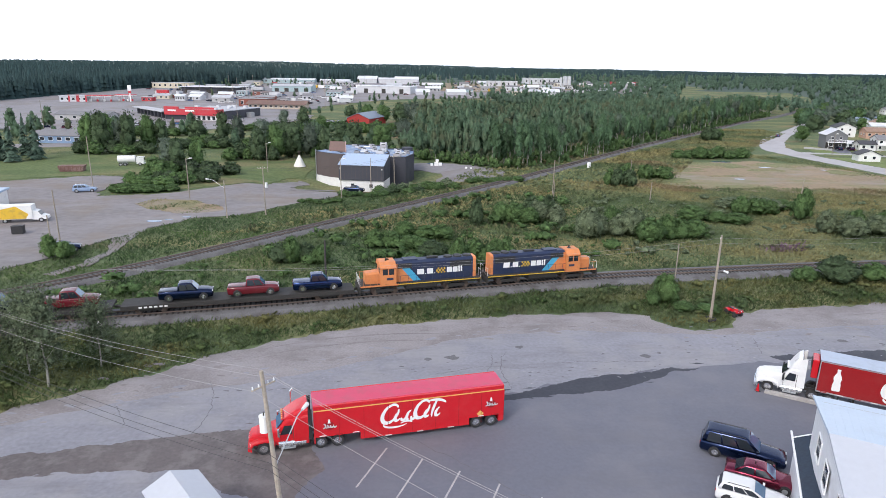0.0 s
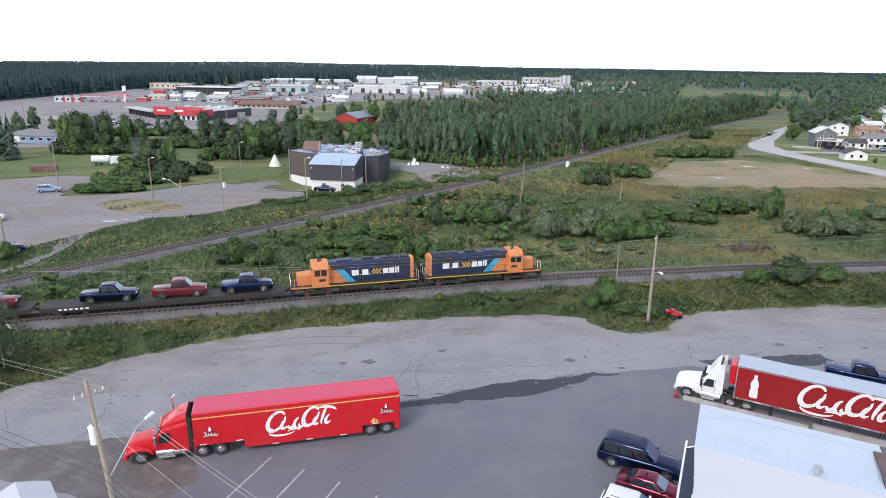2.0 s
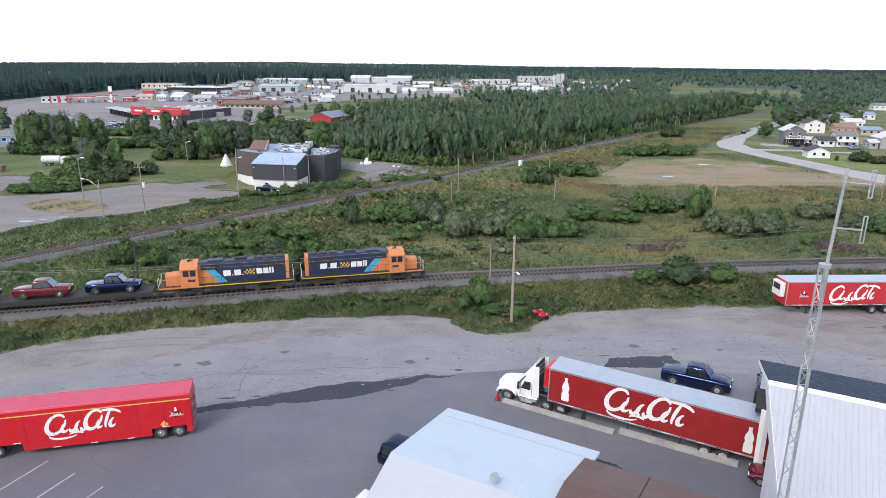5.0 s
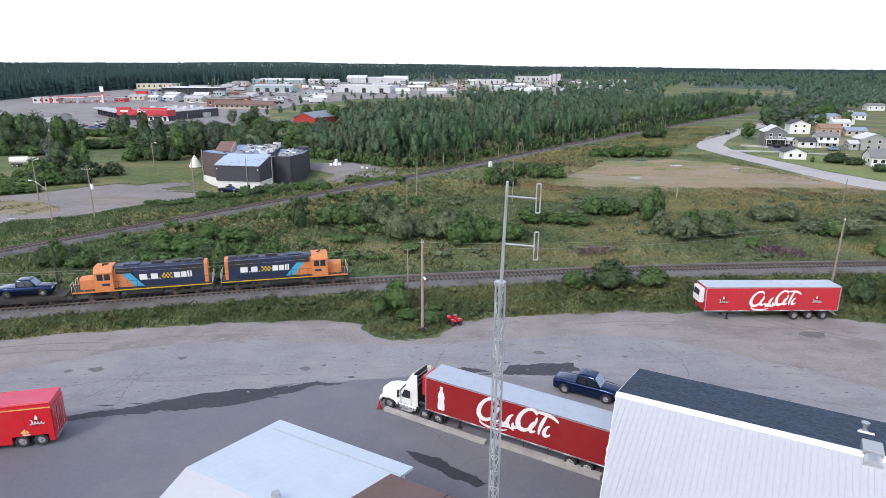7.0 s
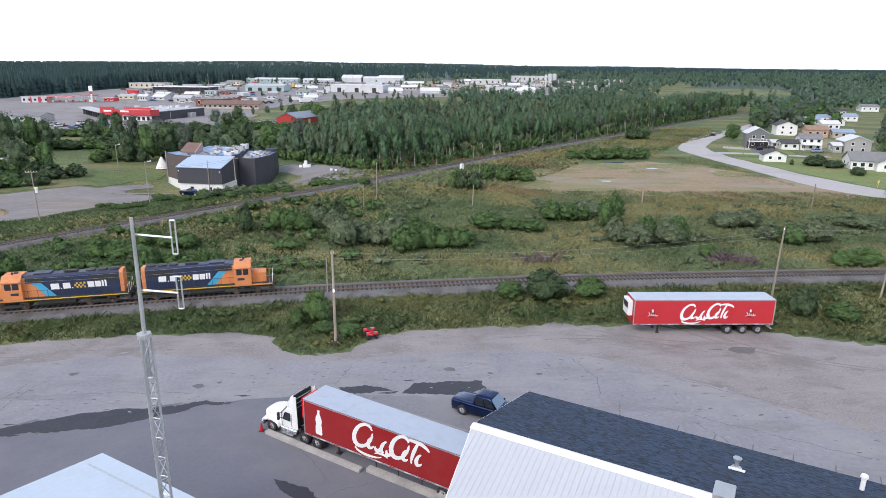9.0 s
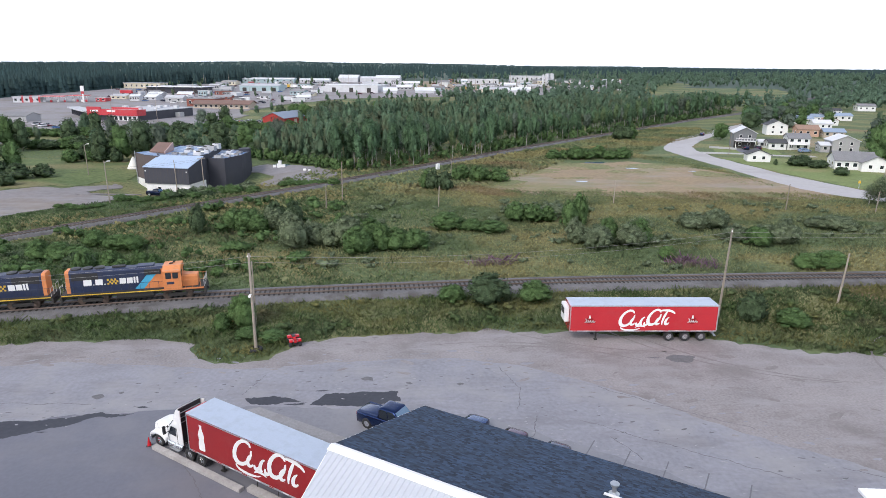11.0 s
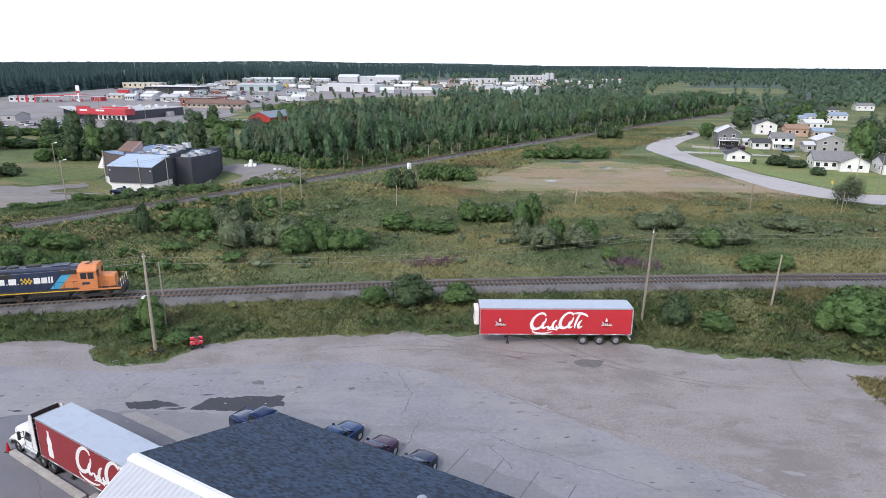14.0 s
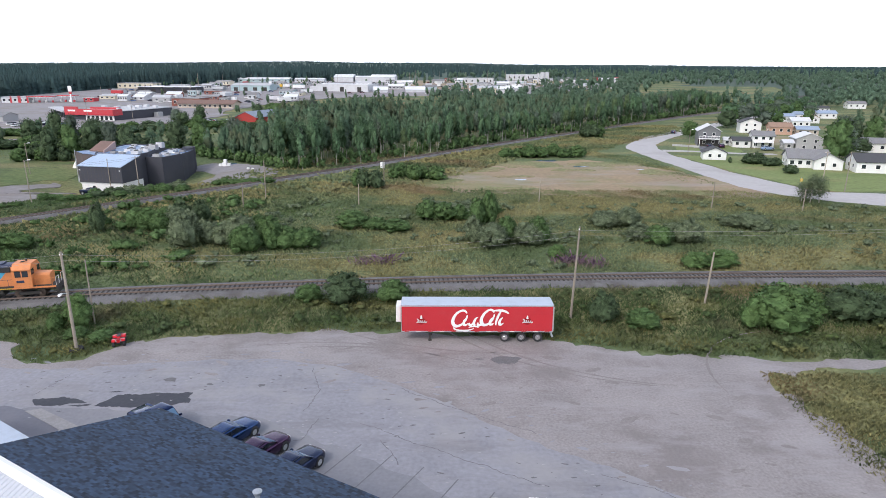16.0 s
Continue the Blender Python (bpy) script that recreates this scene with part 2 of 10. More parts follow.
LEAF_BRIGHT = material("bright_shrub_leaves", (0.125, 0.205, 0.075), 0.8, spec=0.15, vary=0.28, scale=0.6, fine=5, per_island=0.25, translucent=0.3, bump=0.1)
LEAF_DARK = material("dark_alder_leaves", (0.074, 0.11, 0.058), 0.85, spec=0.12, vary=0.3, scale=0.4, fine=4, per_island=0.36, per_object=-1, translucent=0.2, bump=0.1)
ASPEN = material("aspen_leaves", (0.116, 0.199, 0.108), 0.75, vary=0.15, per_island=0.25, per_object=0.25, translucent=0.4, spec=0.15)
ASPEN_PALE = material("pale_aspen_leaves", (0.158, 0.23, 0.109), 0.75, vary=0.15, per_island=0.25, per_object=0.2, translucent=0.4, spec=0.15)
ASPEN_GREY = material("grey_poplar_leaves", (0.133, 0.172, 0.131), 0.75, vary=0.15, per_island=0.25, per_object=0.25, translucent=0.4, spec=0.15)
ASPEN_FAR = material("mixed_woods_leaves", (0.118, 0.19, 0.117), 0.8, vary=0.35, scale=0.05, fine=0.3, per_island=0.25, translucent=0.4, dirt=(0.135, 0.145, 0.085), dirt_amount=0.8, dirt_scale=0.1, spec=0.15)
# Distance haze put into the leaf colour as extra blue.
LEAFY_FAR = material("hazed_mixed_leaves", (0.131, 0.205, 0.14), 0.8, vary=0.3, scale=0.02, fine=0.12, per_island=0.3, translucent=0.4, dirt=(0.12, 0.175, 0.125), dirt_amount=0.8, dirt_scale=0.03, spec=0.15)
NEEDLE = material("spruce_needles", (0.08, 0.125, 0.092), 0.85, vary=0.2, per_island=0.45, spec=0.15)
# Bluish needles stand in for haze over the far forest.
NEEDLE_FAR = material("hazed_spruce_needles", (0.035, 0.063, 0.063), 0.9, vary=0.3, scale=0.012, fine=0.1, per_island=0.2, spec=0.15)
WEED = turf("tall_meadow_grass", (0.192, 0.223, 0.11), MEADOW, 1.6, 0.3, 0.16, 0.25)
WEED_DRY = turf("dry_olive_grass", (0.205, 0.205, 0.095), [(STRAW, 0.8, 0.16, 0.45, 0.65, 12.0), (DEEP, 0.8, 0.2, 0.5, 0.65, 70.0), (RUST, 0.6, 0.12, 0.55, 0.7, 30.0)], 2.5, 0.35, 0.2, 0.25)
WEED_LUSH = turf("lush_meadow_grass", (0.068, 0.113, 0.047), [(STRAW, 0.25, 0.06, 0.52, 0.7, 0.0), (DEEP, 0.9, 0.09, 0.44, 0.6, 40.0), ((0.1, 0.16, 0.05), 0.6, 0.11, 0.5, 0.66, 20.0)], 1.8, 0.35, 0.2, 0.22)
WEED_DARK = turf("verge_weeds", (0.08, 0.124, 0.046), [((0.2, 0.185, 0.075), 0.8, 0.12, 0.43, 0.62, 5.0), (DEEP, 0.85, 0.16, 0.46, 0.62, 33.0), ((0.2, 0.15, 0.11), 0.5, 0.09, 0.57, 0.7, 61.0)], 2.2, 0.35, 0.18, 0.3)
WEED_LAWN = turf("uneven_lawn_grass", (0.13, 0.172, 0.062), [((0.27, 0.22, 0.1), 0.8, 0.045, 0.5, 0.68, 0.0), (DEEP, 0.6, 0.06, 0.5, 0.66, 40.0)], 1.0, 0.22, 0.1, 0.2)
FIREWEED = turf("fireweed_bloom", (0.22, 0.135, 0.19), [((0.17, 0.19, 0.09), 0.8, 0.5, 0.46, 0.6, 0.0)], 2.2, 0.3, 0.25, 0.25)
BARK_PALE = material("pale_aspen_bark", (0.34, 0.33, 0.29), 0.9, vary=0.35, scale=0.6, fine=4, per_object=0.2)
BARK = material("dark_bark", (0.1, 0.085, 0.07), 0.9, vary=0.3, scale=1, fine=8)
POLE_WOOD = material("weathered_pole_wood", (0.3, 0.26, 0.215), 0.9, vary=0.25, scale=0.5, fine=6, bump=0.01, per_object=0.25)
POLE_DARK = material("dark_tarred_pole", (0.055, 0.05, 0.048), 0.9, vary=0.25)
RED = clear_coat("bright_red_paint", (0.56, 0.014, 0.022))
# Pinker red than RED, for the trailer's roof.
RED_TOP = paint("pink_red_roof_paint", (0.6, 0.05, 0.12), 0.4, dirt=(0.3, 0.1, 0.1), dirt_amount=0.25)
RED_DEEP = clear_coat("deep_red_paint", (0.29, 0.016, 0.018))
RED_PARKED = clear_coat("trailer_red_vinyl", (0.5, 0.03, 0.04))
WHITE = paint("white_paint", (0.78, 0.78, 0.78), 0.35, dirt=(0.5, 0.5, 0.5), dirt_amount=0.15)
WHITE_VINYL = material("white_vinyl_graphic", (0.8, 0.8, 0.8), 0.45, vary=0.04)
# Sky's reflection on the aluminium is put into the base colour.
TRAILER_ROOF = paint("sky_toned_aluminium_roof", (0.4, 0.46, 0.56), 0.38, dirt=(0.32, 0.36, 0.43), dirt_amount=0.4, scale=0.3)
STEEL = material("galvanised_steel", (0.52, 0.54, 0.56), 0.42, 0.75, vary=0.15, scale=2, fine=15)
CHROME = material("polished_aluminium", (0.75, 0.76, 0.78), 0.22, 0.95, vary=0.08)
BLACK = material("black_plastic", (0.028, 0.028, 0.03), 0.55, vary=0.2)
RUBBER = material("tyre_rubber", (0.03, 0.03, 0.032), 0.85, vary=0.25, scale=4, fine=30)
FRAME = material("grimy_steel_frame", (0.05, 0.047, 0.045), 0.7, 0.3, vary=0.3, scale=2)
GLASS = material("dark_tinted_glass", (0.02, 0.026, 0.034), 0.06, vary=0.1, gloss_vary=0.02, spec=0.8)
# Blue base stands in for the sky reflected in windscreens and puddles.
SKY_GLASS = material("sky_tinted_glass", (0.08, 0.16, 0.27), 0.05, vary=0.08, gloss_vary=0.02, spec=1.0)
LAMP_WHITE = material("headlamp_lens", (0.75, 0.76, 0.75), 0.15, vary=0.05)
LAMP_RED = material("tail_lamp_lens", (0.35, 0.02, 0.02), 0.2, vary=0.05)
AMBER = material("amber_reflector", (0.75, 0.45, 0.12), 0.35, vary=0.05)
CONCRETE = material("pale_concrete", (0.42, 0.4, 0.385), 0.9, vary=0.18, scale=0.6, fine=6, bump=0.008, dirt=(0.27, 0.25, 0.24), dirt_amount=0.55, dirt_scale=0.5)


# ---- small mesh kit ----
def B():
    return bmesh.new()


def part(name, bm, mat, parent=None, label="", smooth=False):
    me = bpy.data.meshes.new(name)
    bm.to_mesh(me)
    bm.free()
    me.materials.append(mat)
    if smooth:
        me.polygons.foreach_set("use_smooth", [True] * len(me.polygons))
    ob = new(name, me)
    if parent is not None:
        ob.parent = parent
    if label:
        tagged(ob, label=label)
    return ob


def thing(name, m, label, category, group="", kind=""):
    ob = new(name)
    ob.empty_display_size = 0.3
    ob.matrix_basis = m
    return tagged(ob, label, category, group, kind)


def structure(ob, label, category):
    return tagged(ob, label, category, kind="structure")


def box(bm, x0, x1, y0, y1, z0, z1, bevel=0.0):
    vs = [bm.verts.new((x, y, z)) for x in (x0, x1) for y in (y0, y1) for z in (z0, z1)]
    fs = [bm.faces.new([vs[i] for i in q]) for q in ((0, 1, 3, 2), (4, 6, 7, 5), (0, 4, 5, 1), (2, 3, 7, 6), (0, 2, 6, 4), (1, 5, 7, 3))]
    if bevel:
        bmesh.ops.bevel(bm, geom=list({e for f in fs for e in f.edges}), offset=bevel, segments=2, affect="EDGES", profile=0.6)
    return bm


def loft(bm, sections, cap=True):
    rows = [[bm.verts.new(p) for p in s] for s in sections]
    k = len(rows[0])
    for a, b in zip(rows, rows[1:]):
        for i in range(k):
            bm.faces.new((a[i], a[(i + 1) % k], b[(i + 1) % k], b[i]))
    if cap:
        bm.faces.new(rows[0][::-1])
        bm.faces.new(rows[-1])
    bmesh.ops.recalc_face_normals(bm, faces=bm.faces[:])
    return bm


def tube(bm, p0, p1, r0, r1=None, seg=10):
    r1 = r0 if r1 is None else r1
    p0, p1 = Vector(p0), Vector(p1)
    q = (p1 - p0).to_track_quat("Z", "Y")
    rings = []
    for p, r in ((p0, r0), (p1, r1)):
        rings.append([bm.verts.new(p + q @ Vector((math.cos(i * math.tau / seg) * r, math.sin(i * math.tau / seg) * r, 0))) for i in range(seg)])
    for i in range(seg):
        j = (i + 1) % seg
        bm.faces.new((rings[0][i], rings[0][j], rings[1][j], rings[1][i]))
    bm.faces.new(rings[0][::-1])
    bm.faces.new(rings[1])
    return bm


def slab(bm, poly, z0, z1):
    """A plan polygon made solid between two heights; z may be numbers or functions of x, y."""
    lo = [bm.verts.new((x, y, z0(x, y) if callable(z0) else z0)) for x, y in poly]
    hi = [bm.verts.new((x, y, z1(x, y) if callable(z1) else z1)) for x, y in poly]
    k = len(poly)
    for i in range(k):
        bm.faces.new((lo[i], lo[(i + 1) % k], hi[(i + 1) % k], hi[i]))
    bm.faces.new(lo[::-1])
    bm.faces.new(hi)
    bmesh.ops.recalc_face_normals(bm, faces=bm.faces[:])
    return bm


def profile(bm, poly, y0, y1):
    """A side outline in x, z made solid from y0 to y1."""
    a = [bm.verts.new((x, y0, z)) for x, z in poly]
    b = [bm.verts.new((x, y1, z)) for x, z in poly]
    k = len(poly)
    for i in range(k):
        bm.faces.new((a[i], a[(i + 1) % k], b[(i + 1) % k], b[i]))
    bm.faces.new(a[::-1])
    bm.faces.new(b)
    bmesh.ops.recalc_face_normals(bm, faces=bm.faces[:])
    return bm


def bulk(name, verts, faces, mat, parent=None):
    me = bpy.data.meshes.new(name)
    me.from_pydata(np.asarray(verts).tolist(), [], np.asarray(faces).tolist())
    me.materials.append(mat)
    ob = new(name, me)
    if parent is not None:
        ob.parent = parent
    return ob


def smoothstep(a, b, v):
    v = np.clip((np.asarray(v, float) - a) / (b - a), 0, 1)
    return v * v * (3 - 2 * v)


def terrain(x, y):
    """Height of the ground: flat, with a shallow basin behind the far track, rising gently under the town to hills in the distance."""
    x, y = np.asarray(x, float), np.asarray(y, float)
    dip = -3.2 * np.exp(-(((x + 12) / 24) ** 2 + ((y - 175) / 20) ** 2) ** 1.5)
    r = np.hypot(x - 30, y)
    side = np.clip((np.degrees(np.arctan2(x - 30, np.maximum(y, 1))) + 35) / 70, 0, 1)
    rise = np.interp(side, (0, 0.34, 0.65, 1), (36, 66, 45, 38)) + 3 * np.sin(x * 0.0021) + 2 * np.sin(x * 0.0057 + 1)
    slope = 19 * (1 - np.exp(-(np.maximum(y - 440, 0) / 420) ** 1.25))
    return dip + slope + smoothstep(1500, 4300, r) * (rise - 19)


def ground_z(x, y):
    return float(terrain(x, y))

# ---- ground, yard, roads ----
def ground_sheet():
    xs = np.concatenate([np.linspace(-4600, -520, 28), np.linspace(-500, -140, 19), np.linspace(-130, 180, 125), np.linspace(190, 560, 20), np.linspace(600, 4600, 28)])
    ys = np.concatenate([np.linspace(-1500, -40, 8), np.linspace(-30, 230, 105), np.linspace(240, 620, 39), np.linspace(650, 1500, 26), np.linspace(1560, 4700, 36)])
    gx, gy = np.meshgrid(xs, ys, indexing="ij")
    gz = terrain(gx, gy)
    rough = 0.09 * np.sin(gx * 0.31 + gy * 0.17) * np.sin(gy * 0.23 - gx * 0.11) + 0.06 * np.sin(gx * 0.9) * np.sin(gy * 0.8)
    gz += rough * smoothstep(76, 82, gy) * (1 - smoothstep(138, 148, gy)) * smoothstep(-36, -30, gx) - 0.03
    n, m = gx.shape
    idx = np.arange(n * m).reshape(n, m)
    faces = np.stack([idx[:-1, :-1], idx[1:, :-1], idx[1:, 1:], idx[:-1, 1:]], -1).reshape(-1, 4)
    verts = np.stack([gx, gy, gz], -1).reshape(-1, 3)
    mid = verts[faces].mean(1)
    ratio = mid[:, 0] / np.maximum(mid[:, 1], 1)
    town = (ratio > -0.5) & (ratio < 0.45) & (mid[:, 1] < 905)
    wooded = (mid[:, 1] > 560) & ~town | (np.abs(mid[:, 0]) > 640) | (mid[:, 1] > 905)
    ob = bulk("forest_ground", verts, faces[wooded], FOREST_FLOOR)
    structure(ob, "dark forest floor under the far woods", "ground")
    ob = bulk("ground", verts, faces[~wooded], GRASS)
    return structure(ob, "green and straw-coloured rough meadow ground reaching the horizon", "ground")


ground_sheet()


def ragged(points, step=1.5, jitter=0.25, seed=1, closed=True):
    """A plan outline with its edges broken into short uneven runs."""
    rng = random.Random(seed)
    out = []
    step = step * 0.5
    pairs = list(zip(points, points[1:] + points[:1])) if closed else list(zip(points, points[1:]))
    for (ax, ay), (bx, by) in pairs:
        k = max(1, int(math.hypot(bx - ax, by - ay) / step))
        for i in range(k):
            f = i / k
            w = jitter * 0.5 if 0 < i else 0
            px, py = ax + (bx - ax) * f, ay + (by - ay) * f
            big = noise.noise_vector((px * 0.45, py * 0.45, seed)) * jitter * 2.2
            out.append((px + big.x + rng.uniform(-w, w), py + big.y + rng.uniform(-w, w)))
    return out


def sheet(name, points, z, mat, label, category, step=1.5, jitter=0.25, seed=1, follow=False):
    poly = ragged(points, step, jitter, seed)
    bm = B()
    lift = (lambda x, y: ground_z(x, y) + z) if follow else z
    slab(bm, poly, (lambda x, y: lift(x, y) - 0.3) if follow else z - 0.3, lift)
    top = [f for f in bm.faces if f.normal.z > 0.5]
    bmesh.ops.triangulate(bm, faces=top)
    if follow:
        bmesh.ops.delete(bm, geom=[f for f in bm.faces if f.normal.z < -0.5], context="FACES")
        for _ in range(4):
            long = [e for e in bm.edges if e.calc_length() > 9]
            if not long:
                break
            bmesh.ops.subdivide_edges(bm, edges=long, cuts=1)
            bmesh.ops.triangulate(bm, faces=[f for f in bm.faces if len(f.verts) > 3])
        for v in bm.verts:
            base = ground_z(v.co.x, v.co.y) + z
            if v.co.z > base - 0.29 or any(f.normal.z > 0.7 for f in v.link_faces):
                v.co.z = base
    return structure(part(name, bm, mat), label, category)


sheet("gravel_yard", [(-140, 20), (-90, 30), (-62, 39), (-42, 45.6), (-34.8, 48.9), (-29.7, 52.3), (-24.9, 56.2), (-20.5, 59.5), (-14.1, 63.9), (-7.2, 66.4), (4.7, 69.1), (15, 70.6), (24.4, 70.8), (28.2, 69.6), (29.6, 66.4),
      (33, 65.2), (36.8, 66.6), (38.6, 69.6), (43, 71.6), (52.8, 73), (68.5, 73.7), (78, 72.6), (86, 70.6), (96.4, 67.6), (105, 66.9), (116.4, 66.8), (150, 67.5), (220, 68),
      (220, 63.5), (150, 64), (114, 65), (103, 63.2), (103.6, 58.5), (105, 53), (107, 46), (112, 36), (122, 20), (130, -40), (-140, -40)],
      0.02, GRAVEL, "brownish packed gravel yard with tyre tracks", "yard", seed=3, jitter=0.6)
sheet("asphalt_road", [(-140, 8), (-80, 28), (-40, 44.2), (-22.4, 51.8), (-14, 54.3), (-5, 58), (3, 62.8), (10, 64.6), (17.5, 65.7), (28, 64.6), (35.2, 64), (43, 65.4), (51, 66.4), (56.5, 66.4),
      (62.1, 65.0), (67, 62.2), (72, 58.7), (79.3, 52.3), (87, 47), (97, 40), (112, 28), (120, -30), (-140, -30)],
      0.026, ASPHALT, "pale grey worn asphalt road with cracks and patches", "road", seed=5, jitter=0.18)
sheet("parking_lot_asphalt", [(-8, 44.2), (-2, 47), (6.5, 50.6), (14, 53.0), (22, 55.2), (29, 56.0), (36, 57.2), (38.2, 56.4), (48, 50.4), (56, 45), (60, 40), (60, -25), (-12, -25), (-11, 34)],
      0.032, LOT, "smooth dark grey parking lot asphalt", "pavement", seed=7, jitter=0.3)
sheet("parking_bay_asphalt", [(37, 57.1), (45, 56.6), (52, 56.3), (58, 55.2), (66, 50.4), (74, 45), (84, 38.4), (92, 28), (92, -25), (44, -25), (44, 40), (44, 50), (37, 55.5)],
      0.0305, BAY, "worn grey asphalt of the bays behind the warehouse", "pavement", seed=8, jitter=0.3)


def stain(points, seed, name="wet_patch", label="dark damp patch drying on the asphalt", z=0.036, mat=None):
    bm = B()
    poly = ragged(points, 0.5, 0.2, seed)
    slab(bm, poly, z - 0.02, z)
    structure(part(name, bm, mat or WET), label, "stain")
    if name == "wet_patch":
        rng = random.Random(seed)
        for k in range(len(points) // 2):
            px, py = rng.choice(points)
            bm = B()
            px, py, s = px + rng.uniform(-1.6, 1.6), py + rng.uniform(-1.1, 1.1), rng.uniform(0.15, 0.5)
            slab(bm, ragged([(px - s * 1.9, py), (px, py - s * 0.3), (px + s * 1.6, py + s * 0.25), (px, py + s * 0.35)], 0.4, 0.1, k), z - 0.022, z - 0.002)
            structure(part("wet_spot", bm, mat or WET), "small dark damp spot on the asphalt", "stain")


stain([(3, 48.6), (7.8, 49.8), (10.2, 50.1), (13.6, 50.9), (18.5, 51.5), (22.4, 53.3), (25, 54.8), (28.6, 55.9), (24.9, 55.7), (21.6, 54.7), (18, 54.4), (14.8, 53.5), (12, 52.2), (9, 51.1), (4, 49.6)], 2)
stain([(37.2, 58.4), (39.5, 58.9), (42, 57.9), (40.2, 57.3), (38.2, 57.4)], 3)
stain([(43, 57.4), (44.2, 59.2), (47, 59.6), (50.6, 59.5), (50.8, 57.6), (47.5, 57.0)], 4)
stain([(-40, 40.2), (-30, 42.6), (-21.2, 44.4), (-14.3, 45.8), (-8.5, 44.6), (-7, 40), (-9, 36), (-13, 37.5), (-18, 40.2), (-26, 40.4), (-38, 37.6)], 5, label="dark damp gravel stain by the road", mat=DAMP)
stain([(77.4, 66.4), (78.6, 67.3), (80.4, 66.8), (79.6, 65.7), (78.2, 65.6)], 6, z=0.028, mat=POTHOLE)
stain([(34.3, 44.5), (35.1, 44.4), (36.6, 43.6), (38.4, 42.1), (40.2, 40.4), (39.2, 39.9), (36.9, 41.7), (35.0, 43.4)], 9, "wet_strip")
# Dark strip along the lean-to's north side, in the wet patches' colour.
stain([(38.0, 33.5), (40.2, 33.0), (43.0, 30.5), (46.0, 26.5), (44.5, 26), (40.5, 30.4)], 8)
for k, (x, y, r) in enumerate(((3.7, 58.8, 0.6), (1.0, 58.4, 0.35), (11.1, 61.2, 0.4), (23.9, 58.8, 0.4), (1.2, 52.1, 0.3), (47.5, 62, 0.45), (51.4, 61.2, 0.3), (56, 61, 0.25), (25.6, 59.3, 0.25))):
    rim = [(x + r * math.cos(a * 0.7) * 1.25, y + r * math.sin(a * 0.7) * 0.8) for a in range(9)]
    rim = [(px + random.Random(k * 9 + i).uniform(-0.3, 0.3) * r, py + random.Random(k * 7 + i).uniform(-0.3, 0.3) * r) for i, (px, py) in enumerate(rim)]
    stain(rim, 20 + k, "pothole", "small dark pothole in the asphalt", mat=POTHOLE)


def crack(points, seed, width=0.042):
    rng = random.Random(seed)
    line = ragged(points, 0.5, 0.16, seed, closed=False) + [points[-1]]
    bm = B()
    for (ax, ay), (bx, by) in zip(line, line[1:]):
        d = Vector((bx - ax, by - ay)).normalized() * width * rng.uniform(0.4, 1.1)
        bm.faces.new([bm.verts.new(p) for p in ((ax - d.y, ay + d.x, 0.039), (ax + d.y, ay - d.x, 0.039), (bx + d.y, by - d.x, 0.039), (bx - d.y, by + d.x, 0.039))])
    bmesh.ops.recalc_face_normals(bm, faces=bm.faces[:])
    if bm.faces[0].normal.z < 0:
        bmesh.ops.reverse_faces(bm, faces=bm.faces[:])
    structure(part("crack", bm, CRACK), "dark crack running across the asphalt", "crack")


for k, pts in enumerate((((9.5, 60), (8.2, 56), (8.8, 52)), ((2, 55), (6, 56.5), (12, 56.2)), ((-19, 54), (-17.5, 49), (-18, 45)), ((-26, 50), (-24, 46.5)), ((60, 64.5), (61.6, 60.5), (60.9, 56.5)),
                         ((37.6, 63), (36.5, 59)), ((69, 60.3), (74, 57), (80, 53.2)), ((66, 54.5), (72, 51), (80, 46.5)), ((84, 48), (90, 44.5)), ((68, 52), (69.4, 49)), ((-2, 45.5), (3, 41), (8, 36)),
                         ((14, 57.3), (19, 57.6), (24, 57.3)), ((62.5, 55.5), (61.5, 52.2), (59, 51)), ((34.96, 49.15), (36.1, 47.5), (38.2, 44.3)), ((38.4, 42.6), (40.7, 43.9), (43.1, 45.5)), ((8, 59.5), (7.4, 56.5), (5.6, 53)))):
    crack(list(pts), 40 + k)

def flecks(name, seed, n, spots, mat, label, low, high, z):
    """Many small flat uneven patches scattered round the given stretches of the road."""
    rng = random.Random(seed)
    bm = B()
    placed = []
    for k in range(n):
        (ax, ay), (bx, by), wide = spots[k % len(spots)]
        f = rng.random()
        x, y, s = ax + (bx - ax) * f + rng.gauss(0, wide), ay + (by - ay) * f + rng.gauss(0, wide), low + (high - low) * rng.random() ** 2
        if any(abs(x - px) < (s + ps) * 2.7 and abs(y - py) < (s + ps) * 1.9 for px, py, ps in placed):
            continue
        placed.append((x, y, s))
        turn, m = rng.uniform(-0.5, 0.6), 7
        pts = []
        for i in range(m):
            a, q = i * math.tau / m, s * rng.uniform(0.6, 1.2)
            u, v = math.cos(a) * q * rng.uniform(1.2, 2.2), math.sin(a) * q * 0.6
            pts.append((x + u * math.cos(turn) - v * math.sin(turn), y + u * math.sin(turn) + v * math.cos(turn)))
        bm.faces.new([bm.verts.new((px, py, z)) for px, py in pts])
    bmesh.ops.recalc_face_normals(bm, faces=bm.faces[:])
    bmesh.ops.reverse_faces(bm, faces=[f for f in bm.faces if f.normal.z < 0])
    ob = structure(part(name, bm, mat), label, "stain")
    tagged(ob, kind="stuff")


